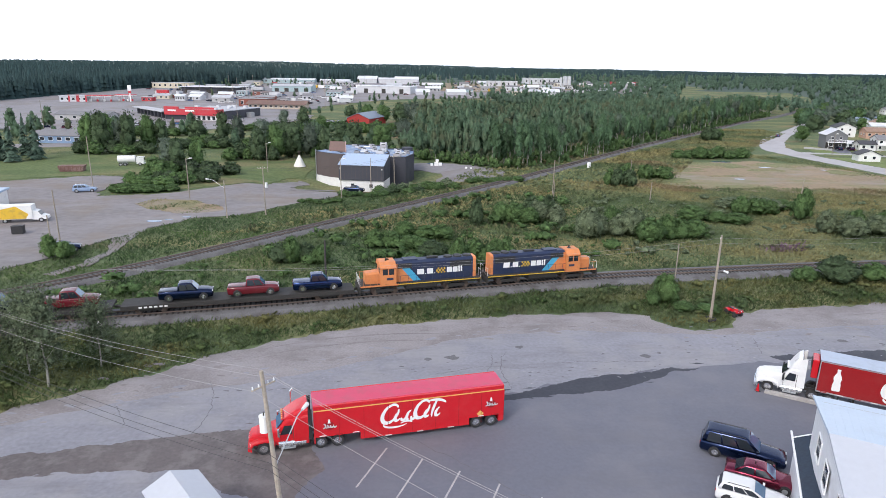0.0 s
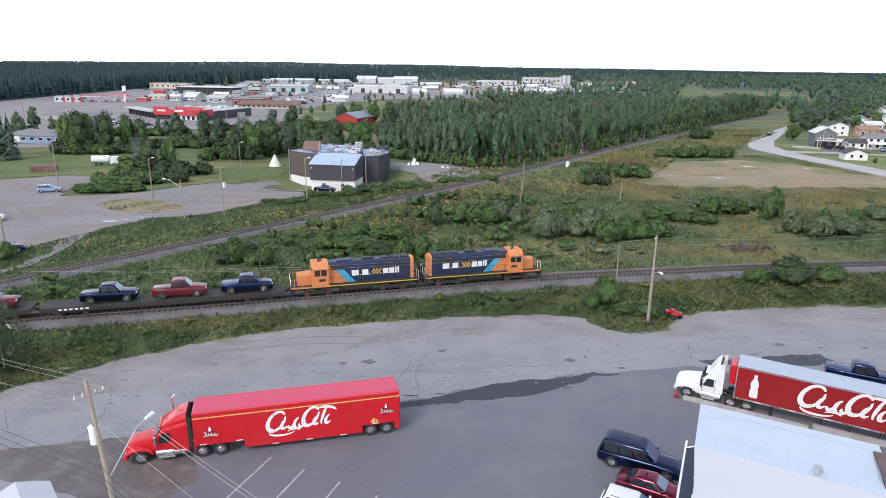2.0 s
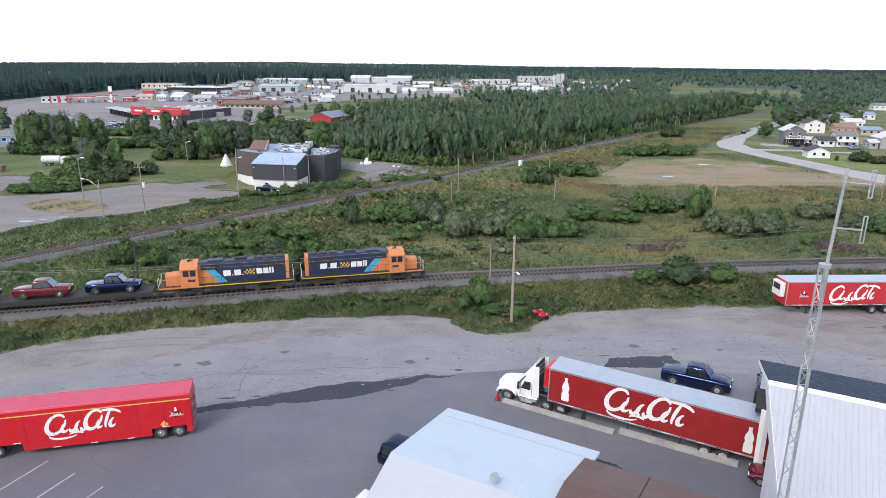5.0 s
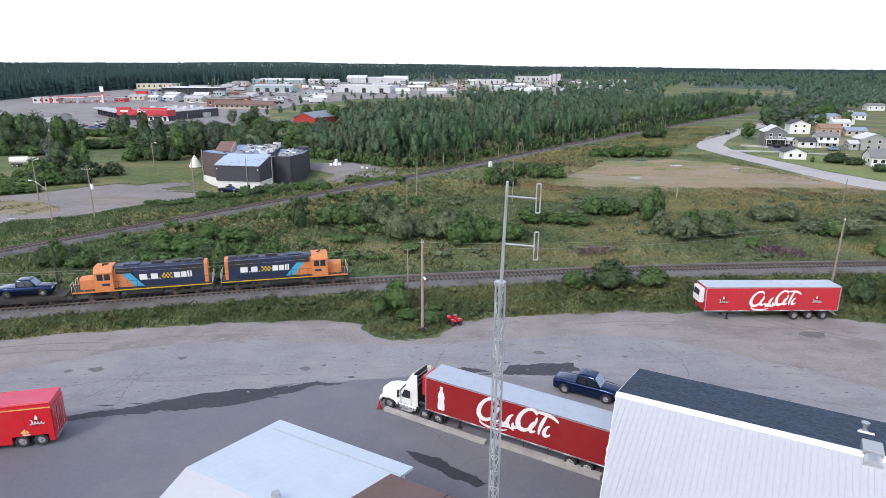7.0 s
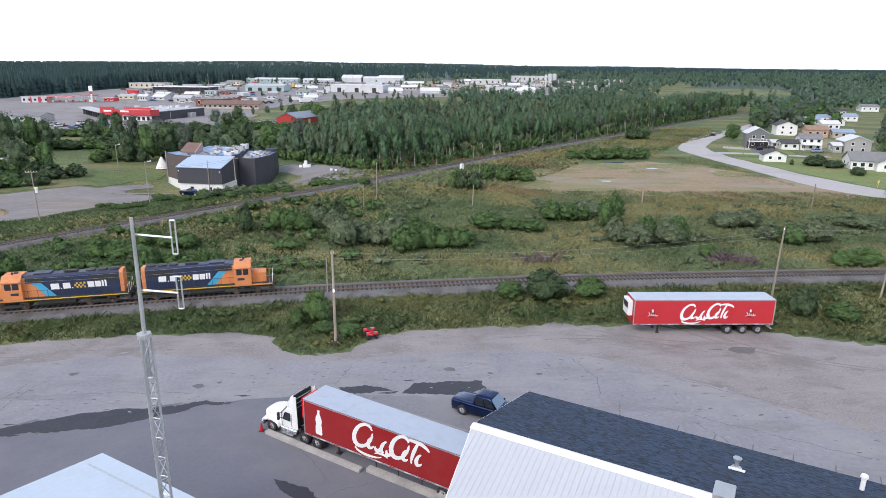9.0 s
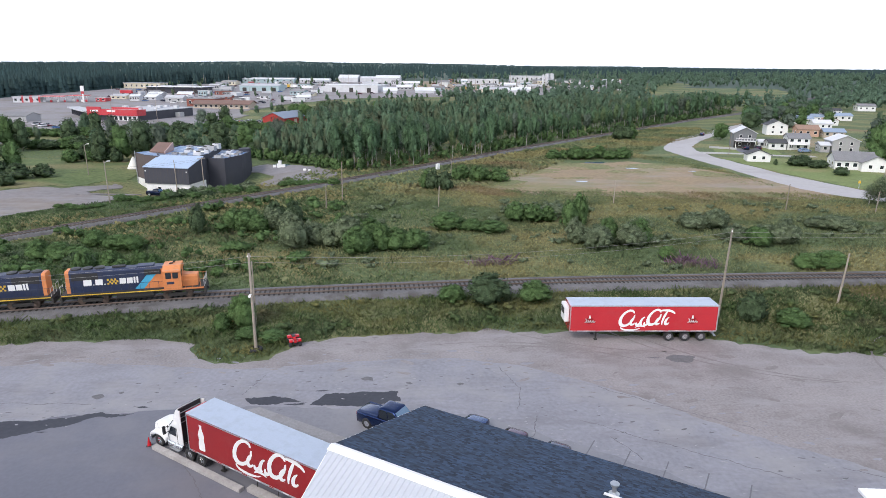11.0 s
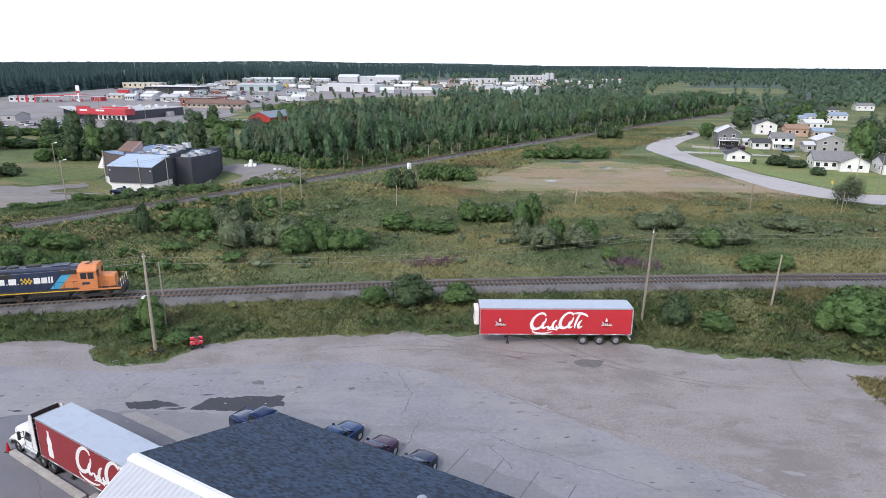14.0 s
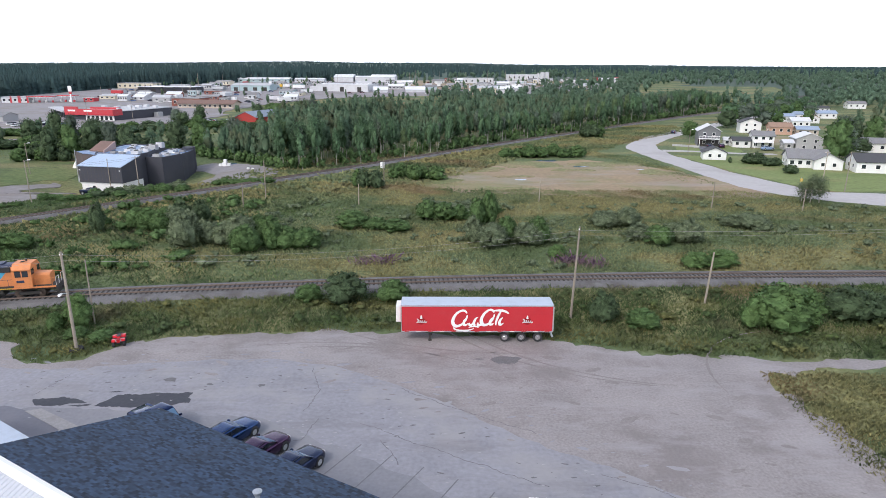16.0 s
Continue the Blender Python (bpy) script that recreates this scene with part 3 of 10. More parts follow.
flecks("asphalt_chips", 71, 260, (((-20, 52), (20, 58), 1.3), ((2, 53.5), (26, 56.6), 0.8), ((26, 60), (62, 63), 1.4), ((58, 60), (85, 46.5), 1.2)), POTHOLE, "scattered dark broken spots in the asphalt", 0.03, 0.19, 0.0405)
flecks("gravel_drift", 73, 900, (((-40, 45.8), (-14, 54.6), 0.8), ((-14, 54.6), (3, 62.8), 0.8), ((3, 62.8), (17.5, 65.7), 0.7), ((17.5, 65.6), (36, 64.2), 0.7), ((36, 64.2), (56, 66.4), 0.7), ((56, 66.4), (72, 58.7), 0.9), ((72, 58.7), (97, 40), 0.9)),
       GRAVEL, "drifts of fine gravel along the road's edge", 0.06, 0.6, 0.0302)
flecks("asphalt_crumbs", 74, 700, (((-40, 46.4), (-14, 55.4), 0.7), ((-14, 55.4), (3, 63.6), 0.7), ((3, 63.6), (17.5, 66.4), 0.6), ((17.5, 66.4), (36, 65.2), 0.6), ((36, 65.2), (56, 67.2), 0.6), ((56, 67.2), (73, 59.6), 0.8), ((73, 59.6), (98, 41), 0.8)),
       ASPHALT, "worn crumbs of asphalt along the road's edge", 0.06, 0.5, 0.0252)
flecks("gravel_stains", 75, 240, (((-30, 52), (-5, 63), 1.6), ((0, 65), (25, 68.5), 1.2), ((40, 69), (66, 70.5), 1.4), ((68, 66), (100, 58), 3.5), ((80, 60), (100, 48), 3.0)), TYRE_TRACK, "darker stains on the packed gravel", 0.15, 0.8, 0.0222)
flecks("wet_trails", 76, 46, (((4, 48.6), (24, 54.2), 0.5), ((6, 49.8), (22, 54.6), 0.7)), WET, "thin damp trails beside the wet patch", 0.06, 0.28, 0.0445)
flecks("asphalt_scuffs", 72, 420, (((-24, 48), (0, 56), 1.5), ((0, 53), (28, 57), 1.0), ((30, 59), (60, 63), 2.0), ((60, 60), (92, 42), 2.0), ((57, 56), (68, 50), 0.4), ((66, 51.4), (90, 36), 0.35)), CHIP_PALE, "pale scuffed spots on the asphalt", 0.03, 0.16, 0.041)
for k, (cx, cy, rad, a0, a1) in enumerate(((60, 45, 25.5, 60, 105), (62, 44, 25.5, 58, 100), (96, 88, 27, 205, 262), (97.8, 88, 27, 205, 262), (80, 102, 34, 235, 275), (0, 30, 35, 75, 118), (0, 28.2, 35, 75, 118), (110, 62, 12, 100, 190))):
    bm = B()
    rng = random.Random(90 + k)
    rows = []
    for i in range(41):
        a = radians(a0 + (a1 - a0) * i / 40)
        w = 0.16 * rng.uniform(0.5, 1.2) * math.sin(math.pi * (i + 0.5) / 41) ** 0.4
        rows.append([bm.verts.new((cx + math.cos(a) * (rad + d), cy + math.sin(a) * (rad + d), 0.0235)) for d in (-w, w)])
    for p, q in zip(rows, rows[1:]):
        bm.faces.new((p[0], p[1], q[1], q[0]))
    structure(part("tyre_track", bm, TYRE_TRACK), "faint tyre track pressed into the gravel", "track")
for k in range(6):
    bm = B()
    x0, y0 = -2.4 + 2.72 * k, 42.7 - 1.57 * k
    d, e = Vector((-0.385, -0.92)), Vector((0.06, -0.025))
    pts = [(x0 - e.x, y0 - e.y), (x0 + e.x, y0 + e.y), (x0 + d.x * 5.2 + e.x, y0 + d.y * 5.2 + e.y), (x0 + d.x * 5.2 - e.x, y0 + d.y * 5.2 - e.y)]
    slab(bm, pts, 0.03, 0.038)
    tagged(structure(part("parking_line", bm, LINE), "faded white painted parking line", "line"), group="parking lines")
for k in range(7):
    bm = B()
    x0, y0 = 66.4 + 2.45 * k, 51.6 - 1.42 * k
    d, e = Vector((0.5, 0.86)), Vector((0.04, -0.024))
    pts = [(x0 - e.x, y0 - e.y), (x0 + e.x, y0 + e.y), (x0 - d.x * 4.6 + e.x, y0 - d.y * 4.6 + e.y), (x0 - d.x * 4.6 - e.x, y0 - d.y * 4.6 - e.y)]
    slab(bm, pts, 0.03, 0.038)
    tagged(structure(part("parking_line", bm, JOINT), "dark sawn joint between parking bays", "line"), group="bay joints")

sheet("town_lot", [(-59, 88.8), (-55, 94), (-53.5, 100.4), (-50.3, 107), (-45.3, 117), (-42.5, 121.6), (-36, 124), (-32, 126), (-29.5, 131), (-24.3, 137.5), (-17.6, 144), (-16.8, 152.7), (-26.9, 155.6), (-30.9, 161.4), (-28, 175),
      (-31, 176.4), (-36.9, 162), (-41.7, 162.6), (-48.6, 155), (-55.8, 147.5), (-60.4, 145.4), (-70.2, 143.4), (-72.4, 148.2), (-72, 156.2), (-72.8, 168), (-77.3, 171), (-84.2, 171), (-93.8, 166), (-110, 158), (-150, 120), (-110, 86), (-62, 86)], 0.1, LOT_BEIGE, "pale gravel and asphalt parking lot beyond the track", "parking lot", step=4, jitter=0.8, follow=True)
sheet("grass_island", [(-58.7, 134.8), (-56.1, 140), (-47.9, 139), (-39.4, 132.3), (-38.8, 128), (-45.8, 125.5), (-53.4, 129.7)], 0.16, DIRT, "strip of grass between the parking lanes", "grass", step=2, jitter=0.4, follow=True)
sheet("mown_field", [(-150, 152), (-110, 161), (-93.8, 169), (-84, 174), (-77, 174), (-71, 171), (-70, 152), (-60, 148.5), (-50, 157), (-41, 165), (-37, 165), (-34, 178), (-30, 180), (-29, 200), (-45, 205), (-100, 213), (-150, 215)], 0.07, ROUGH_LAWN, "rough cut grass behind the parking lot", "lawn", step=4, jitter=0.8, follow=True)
sheet("gravel_drive", [(-2, 196), (3, 202), (10, 200), (20, 196), (28, 184), (24, 172), (14, 170), (7, 172), (9, 186)], 0.12, LOT_FAR, "gravel drive behind the dark building", "drive", step=4, jitter=0.8, follow=True)
sheet("field_dirt", [(66, 164), (73, 182), (83, 195), (97, 206), (117, 211), (129, 203), (138, 188), (146, 172), (150, 158), (146, 150), (118, 149.5), (96, 152), (78, 155)], 0.05, DIRT,
      "bare brown dirt field with thin grass", "field", step=4, jitter=1.0, follow=True)
for k, (x, y, w, d) in enumerate(((70, 170, 9, 6), (80, 190, 12, 5), (98, 199, 12, 6), (122, 202, 11, 6), (88, 160, 9, 2.6), (106, 155, 12, 2.2), (128, 154, 9, 1.8), (110, 190, 7, 2.4), (92, 178, 6, 2.2), (132, 186, 5, 5))):
    kr = random.Random(90 + k)
    rim = [(x + w * math.cos(a * 0.52) * kr.uniform(0.65, 1.2), y + d * math.sin(a * 0.52) * kr.uniform(0.65, 1.2)) for a in range(12)]
    sheet("thin_grass_patch", rim, 0.09 + 0.004 * k, FIELD_GRASS, "thin dry grass growing over the bare field", "grass", step=1.5, jitter=0.7, seed=k, follow=True)
sheet("worn_path", [(-51.2, 109), (-48.4, 98), (-48.8, 91), (-51.5, 86.6), (-49.6, 86.2), (-47.2, 91), (-46.8, 98.4), (-48.0, 110)], 0.13, LOT_BEIGE, "pale dirt path worn across the grass", "path", step=2, jitter=0.3, follow=True)
sheet("worn_path", [(-27.5, 153), (-22, 161), (-19.4, 166), (-21, 166.4), (-24, 162), (-29.5, 155)], 0.13, LOT_BEIGE, "pale dirt path to the hall's entrance", "path", step=2, jitter=0.3, follow=True)
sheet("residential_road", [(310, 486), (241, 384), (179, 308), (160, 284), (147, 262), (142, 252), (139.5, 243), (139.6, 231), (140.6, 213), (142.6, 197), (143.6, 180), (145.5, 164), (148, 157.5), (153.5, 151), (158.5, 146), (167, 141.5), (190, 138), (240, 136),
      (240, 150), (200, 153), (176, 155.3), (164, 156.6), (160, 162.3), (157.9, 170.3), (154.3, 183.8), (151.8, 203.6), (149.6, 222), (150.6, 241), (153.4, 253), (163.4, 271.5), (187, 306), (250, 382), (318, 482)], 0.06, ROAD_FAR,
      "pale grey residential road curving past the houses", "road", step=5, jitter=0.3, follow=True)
sheet("front_lawn", [(161.4, 163), (158.6, 173), (155.2, 187), (152.8, 205), (150.8, 221), (168, 222), (190, 214), (215, 200), (235, 176), (226, 157), (190, 158.5), (166, 158)], 0.055, LAWN, "mown green lawn beside the residential road", "lawn", step=5, jitter=0.3, follow=True)
sheet("front_lawn", [(155, 233), (160, 252), (172, 262), (182, 250), (178, 232), (166, 226)], 0.055, LAWN, "mown green lawn in the bend of the road", "lawn", step=5, jitter=0.3, follow=True)
sheet("house_drive", [(150.4, 233.5), (164, 230.6), (179, 225), (186, 225), (186, 228.4), (179, 228.2), (164.4, 234.6), (151, 238)], 0.07, ROAD_FAR, "pale drive between the lawns", "drive", step=4, jitter=0.2, follow=True)
sheet("house_drive", [(164.5, 236), (169, 234.6), (176, 248), (168, 250)], 0.075, LOT, "dark asphalt drive in front of a house", "drive", step=4, jitter=0.2, follow=True)
sheet("bare_yard", [(198, 253), (212, 254), (226, 282), (216, 291), (205, 278)], 0.06, DIRT, "bare brown yard between the houses", "yard", step=4, jitter=0.6, follow=True)
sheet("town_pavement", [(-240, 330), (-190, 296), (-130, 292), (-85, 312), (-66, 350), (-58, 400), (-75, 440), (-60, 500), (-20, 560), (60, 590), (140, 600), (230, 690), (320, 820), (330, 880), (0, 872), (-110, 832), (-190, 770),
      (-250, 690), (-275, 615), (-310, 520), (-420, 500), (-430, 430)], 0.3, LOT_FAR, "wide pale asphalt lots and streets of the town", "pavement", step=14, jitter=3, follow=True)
sheet("far_dirt_lot", [(24, 690), (60, 668), (150, 690), (225, 800), (250, 858), (40, 862)], 0.45, DIRT, "brown dirt lot at the town's far side", "field", step=14, jitter=3, follow=True)
CLEARING = [(228, 522), (262, 640), (310, 745), (440, 740), (410, 640), (345, 545)]
sheet("far_meadow", CLEARING, 0.3, GRASS, "pale green and brown clearing beyond the woods", "meadow", step=12, jitter=2, follow=True)
sheet("town_street", [(-75, 340), (-40, 330), (10, 322), (10, 327), (-38, 337), (-72, 348)], 0.12, LOT_FAR, "pale street behind the woods", "road", step=5, jitter=0.3, follow=True)
sheet("left_street", [(-230, 215), (-150, 228), (-120, 236), (-95, 262), (-100, 266), (-128, 246), (-160, 238), (-235, 226)], 0.06, LOT_FAR, "pale side street beside a blue house", "road", step=5, jitter=0.3, follow=True)


# ---- railway tracks ----
def smooth_line(points, step):
    """Even points along a rounded line through the given ones."""
    p = [Vector((x, y, 0)) for x, y in points]
    dense = []
    for i in range(len(p) - 1):
        a, b, c, d = p[max(i - 1, 0)], p[i], p[i + 1], p[min(i + 2, len(p) - 1)]
        for k in range(24):
            t = k / 24
            dense.append(0.5 * ((2 * b) + (c - a) * t + (2 * a - 5 * b + 4 * c - d) * t * t + (3 * b - a - 3 * c + d) * t ** 3))
    dense.append(p[-1])
    out, carry = [dense[0]], 0.0
    for a, b in zip(dense, dense[1:]):
        seg = (b - a).length
        pos = step - carry
        while pos <= seg:
            out.append(a.lerp(b, pos / seg))
            pos += step
        carry = (carry + seg) % step
    return out


def frames_along(line):
    res = []
    for i, p in enumerate(line):
        d = (line[min(i + 1, len(line) - 1)] - line[max(i - 1, 0)]).normalized()
        res.append((p, d, Vector((-d.y, d.x, 0))))
    return res


def sweep(bm, line, section, base=None):
    rows = []
    for p, d, n in frames_along(line):
        z = base(p.x, p.y) if base else 0
        rows.append([bm.verts.new((p.x + n.x * s, p.y + n.y * s, z + h)) for s, h in section])
    for a, b in zip(rows, rows[1:]):
        for i in range(len(section) - 1):
            bm.faces.new((a[i], a[i + 1], b[i + 1], b[i]))
    bmesh.ops.recalc_face_normals(bm, faces=bm.faces[:])
    if sum(f.normal.z for f in bm.faces) < 0:
        bmesh.ops.reverse_faces(bm, faces=bm.faces[:])
    return bm


NEAR_LINE = [(-150, 44), (-100, 55), (-70, 61.6), (-45, 67.6), (-31, 70.8), (-16, 74.1), (7, 79.6), (26, 83.8), (51, 87.4), (78, 90.2), (117, 92.4), (160, 93.4), (240, 93.6), (420, 90)]
FAR_LINE = [(-150, 36), (-110, 49), (-84, 58), (-66, 67.5), (-52, 77.5), (-42, 87), (-33, 96.8), (-20.4, 111.4), (-2.6, 132), (22.6, 162), (43, 187.5), (64, 215), (100, 261), (140, 308), (202, 384), (280, 468), (400, 600), (700, 930)]
TRACK_Z = 0.5


def track(points, step, label, gz, wide=1.0):
    line = smooth_line(points, step)
    k = wide
    bm = sweep(B(), line, [(-3.4 * k, -0.25), (-2.3 * k, TRACK_Z - 0.12), (-1.5, TRACK_Z - 0.03), (1.5, TRACK_Z - 0.03), (2.3 * k, TRACK_Z - 0.12), (3.4 * k, -0.25)], gz)
    bed = structure(part("ballast_bed", bm, BALLAST), "grey crushed-stone ballast under " + label, "track bed")
    for side in (-0.755, 0.755):
        bm = sweep(B(), line, [(side - 0.07, TRACK_Z + 0.02), (side - 0.035, TRACK_Z + 0.17), (side + 0.035, TRACK_Z + 0.17), (side + 0.07, TRACK_Z + 0.02)], gz)
        part("rail", bm, RAIL, bed, "rusty steel rail with a worn top")
    return bed


near_bed = track(NEAR_LINE, 2.5, "the railway track nearest the yard", None)
far_bed = track(FAR_LINE, 4.0, "the second track running into the distance", ground_z, 0.82)

# ---- vehicles ----
def wheel(parent, x, y, r, w, rim_mat, name="wheel"):
    """A tyre with a dished rim on its outer side; y is the wheel's middle."""
    out = 1 if y > 0 else -1
    bm = B()
    seg = 18
    prof = [(r * 0.62, -w / 2), (r * 0.93, -w / 2), (r, -w / 2 * 0.7), (r, w / 2 * 0.7), (r * 0.93, w / 2), (r * 0.62, w / 2)]
    rings = [[bm.verts.new((x + math.cos(i * math.tau / seg) * a, y + b, r + math.sin(i * math.tau / seg) * a)) for i in range(seg)] for a, b in prof]
    for a, b in zip(rings, rings[1:] + rings[:1]):
        for i in range(seg):
            bm.faces.new((a[i], a[(i + 1) % seg], b[(i + 1) % seg], b[i]))
    bmesh.ops.recalc_face_normals(bm, faces=bm.faces[:])
    tyre = part(name, bm, RUBBER, parent)
    bm = B()
    tube(bm, (x, y - w * 0.42 * out, r), (x, y + w * 0.36 * out, r), r * 0.63, seg=18)
    for k in range(5):
        a = k * math.tau / 5
        tube(bm, (x + math.cos(a) * r * 0.36, y + w * 0.36 * out, r + math.sin(a) * r * 0.36), (x + math.cos(a) * r * 0.36, y + w * 0.4 * out, r + math.sin(a) * r * 0.36), r * 0.09, seg=6)
    tube(bm, (x, y + w * 0.36 * out, r), (x, y + w * 0.47 * out, r), r * 0.2, r * 0.16, 8)
    part("rim", bm, rim_mat, tyre, "bright metal wheel rim")
    return tyre


def quad(bm, pts, thick=0.012):
    """A thin solid pane through four points, thickened along its normal."""
    p = [Vector(q) for q in pts]
    n = (p[1] - p[0]).cross(p[2] - p[0]).normalized() * thick
    a, b = [bm.verts.new(q) for q in p], [bm.verts.new(q + n) for q in p]
    k = len(p)
    bm.faces.new(a[::-1])
    bm.faces.new(b)
    for i in range(k):
        bm.faces.new((a[i], a[(i + 1) % k], b[(i + 1) % k], b[i]))
    return bm


def car(m, label, body_mat, kind="suv", length=4.8, width=1.9, height=1.7, category="car", group="", name="car", rim=None):
    """A road car facing +x: lofted lower body, tapering cabin with panes, wheels, lamps."""
    root = thing(name, m, label, category, group)
    L, W = length / 2, width / 2
    r = {"sedan": 0.33, "suv": 0.39, "pickup": 0.43}[kind]
    belt = {"sedan": 0.92, "suv": 1.12, "pickup": 1.24}[kind]
    hood = {"sedan": 0.82, "suv": 1.05, "pickup": 1.2}[kind]

    def row(x, w, zb, zt):
        half = [(0.93, zb), (0.985, zb + 0.14), (1.0, (zb + zt) / 2), (0.985, zt - 0.2), (0.95, zt - 0.07), (0.86, zt), (0.45, zt + 0.035)]
        return [(x, -w * a, z) for a, z in half] + [(x, w * a, z) for a, z in half[::-1]]

    def ring(x0, x1, w, z, c):
        pts = []
        for cx, cy, a0 in ((x1 - c, w - c, 0), (x0 + c, w - c, 90), (x0 + c, -w + c, 180), (x1 - c, -w + c, 270)):
            for k in range(4):
                a = radians(a0 + 30 * k)
                pts.append((cx + c * math.cos(a), cy + c * math.sin(a), z))
        return pts

    cab0, cab1 = {"sedan": (-L * 0.78, L * 0.42), "suv": (-L * 0.96, L * 0.42), "pickup": (-L * 0.3, L * 0.47)}[kind]
    bm = B()
    tail = belt if kind != "sedan" else belt + 0.02
    loft(bm, [row(-L, W * 0.84, 0.42, tail - 0.1), row(-L + 0.12, W * 0.96, 0.32, tail), row(-L * 0.5, W, 0.28, tail), row(cab1 - 0.1, W, 0.28, belt), row(cab1 + 0.15, W, 0.28, hood + 0.03),
              row(L * 0.8, W * 0.97, 0.3, hood - 0.04), row(L - 0.12, W * 0.9, 0.34, hood - 0.14), row(L, W * 0.78, 0.45, hood - 0.3)])
    body = part("body", bm, body_mat, root, smooth=True)
    tw = W * {"sedan": 0.7, "suv": 0.82, "pickup": 0.78}[kind]
    top0, top1 = {"sedan": (cab0 + 0.75, cab1 - 0.85), "suv": (cab0 + 0.3, cab1 - 0.95), "pickup": (cab0 + 0.14, cab1 - 0.72)}[kind]
    low, high = [(cab0, belt - 0.04), (cab1, belt - 0.04)], [(top0, height), (top1, height)]
    bm = B()
    loft(bm, [ring(cab0, cab1, W * 0.9, belt - 0.05, 0.1), ring(top0 - 0.04, top1 + 0.04, tw, height - 0.06, 0.14), ring(top0 + 0.04, top1 - 0.06, tw - 0.07, height - 0.015, 0.16),
              ring(top0 + 0.25, top1 - 0.3, tw - 0.25, height + 0.015, 0.2), ring(top0 + 0.6, top1 - 0.6, tw - 0.5, height + 0.025, 0.08)])
    part("cabin", bm, body_mat, body, smooth=True)

    def lerp(a, b, f):
        return a + (b - a) * f

    z0, z1 = belt + 0.03, height - 0.1
    f0, f1 = (z0 - belt + 0.05) / (height - belt - 0.01), (z1 - belt + 0.05) / (height - belt - 0.01)

    def pt(x_low, x_high, side, f):
        return (lerp(x_low, x_high, f), side * lerp(W * 0.9, tw, f), lerp(belt - 0.05, height - 0.06, f))

    e = 0.09
    bm = B()
    a, b = f0 + 0.02, f1
    quad(bm, [(lerp(cab1, top1 + .04, a) + 0.004, -lerp(W * .9, tw, a) + e, lerp(belt - .05, height - .06, a)), (lerp(cab1, top1 + .04, a) + 0.004, lerp(W * .9, tw, a) - e, lerp(belt - .05, height - .06, a)),
              (lerp(cab1, top1 + .04, b) + 0.004, lerp(W * .9, tw, b) - e, lerp(belt - .05, height - .06, b)), (lerp(cab1, top1 + .04, b) + 0.004, -lerp(W * .9, tw, b) + e, lerp(belt - .05, height - .06, b))])
    part("windscreen", bm, SKY_GLASS, body, "windscreen with the sky's blue in its colour")
    bm = B()
    quad(bm, [(lerp(cab0, top0 - .04, a) - 0.004, lerp(W * .9, tw, a) - e, lerp(belt - .05, height - .06, a)), (lerp(cab0, top0 - .04, a) - 0.004, -lerp(W * .9, tw, a) + e, lerp(belt - .05, height - .06, a)),
              (lerp(cab0, top0 - .04, b) - 0.004, -lerp(W * .9, tw, b) + e, lerp(belt - .05, height - .06, b)), (lerp(cab0, top0 - .04, b) - 0.004, lerp(W * .9, tw, b) - e, lerp(belt - .05, height - .06, b))])
    part("rear_window", bm, GLASS, body)
    count = 3 if kind == "suv" else 2
    for side in (-1, 1):
        for k in range(count):
            u0, u1 = (k + 0.05) / count, (k + 0.95) / count
            g0, g1 = 0.06, 0.94
            u0, u1 = g0 + (g1 - g0) * u0, g0 + (g1 - g0) * u1
            pts = []
            for u, f in ((u0, a), (u1, a), (u1, b), (u0, b)):
                x = lerp(lerp(cab0, top0 - .04, f), lerp(cab1, top1 + .04, f), u)
                pts.append((x, side * (lerp(W * .9, tw, f) + 0.003), lerp(belt - .05, height - .06, f)))
            bm = B()
            quad(bm, pts if side < 0 else pts[::-1])
            part("side_window", bm, GLASS, body)
        bm = B()
        box(bm, cab1 - 0.35, cab1 - 0.2, side * (W * 0.92) - 0.11 + 0.08 * side, side * (W * 0.92) + 0.11 + 0.08 * side, belt + 0.02, belt + 0.18, 0.03)
        part("wing_mirror", bm, body_mat, body)
        bm = B()
        box(bm, L - 0.24, L - 0.015, side * W * 0.62 - 0.18, side * W * 0.62 + 0.18, hood - 0.34, hood - 0.18, 0.03)
        part("headlight", bm, LAMP_WHITE, body)
        bm = B()
        box(bm, -L - 0.01, -L + 0.16, side * W * 0.74 - 0.1, side * W * 0.74 + 0.1, tail - 0.42, tail - 0.12, 0.03)
        part("tail_light", bm, LAMP_RED, body)
        for x in (-L * 0.62, L * 0.64):
            wheel(root, x, side * (W - 0.08), r, 0.24, rim or STEEL)
            bm = B()
            tube(bm, (x, side * (W - 0.2), r + 0.02), (x, side * (W - 0.012), r + 0.02), r + 0.06, seg=16)
            part("wheel_arch", bm, BLACK, body)
    bm = B()
    box(bm, L - 0.1, L + 0.015, -W * 0.42, W * 0.42, hood - 0.36, hood - 0.2, 0.02)
    part("grille", bm, BLACK, body)
    if kind == "pickup":
        bm = B()
        box(bm, -L * 0.94, cab0 - 0.05, -W * 0.84, W * 0.84, belt - 0.012, belt + 0.02, 0.0)
        part("bed_cover", bm, body_mat if label.startswith("dark blue") else BLACK, body, "flat cover over the truck bed")
    if kind == "suv":
        for side in (-1, 1):
            bm = B()
            tube(bm, (top0 + 0.3, side * (tw - 0.1), height + 0.02), (top1 - 0.2, side * (tw - 0.1), height + 0.02), 0.02, seg=6)
            part("roof_rail", bm, BLACK, body)
    return root


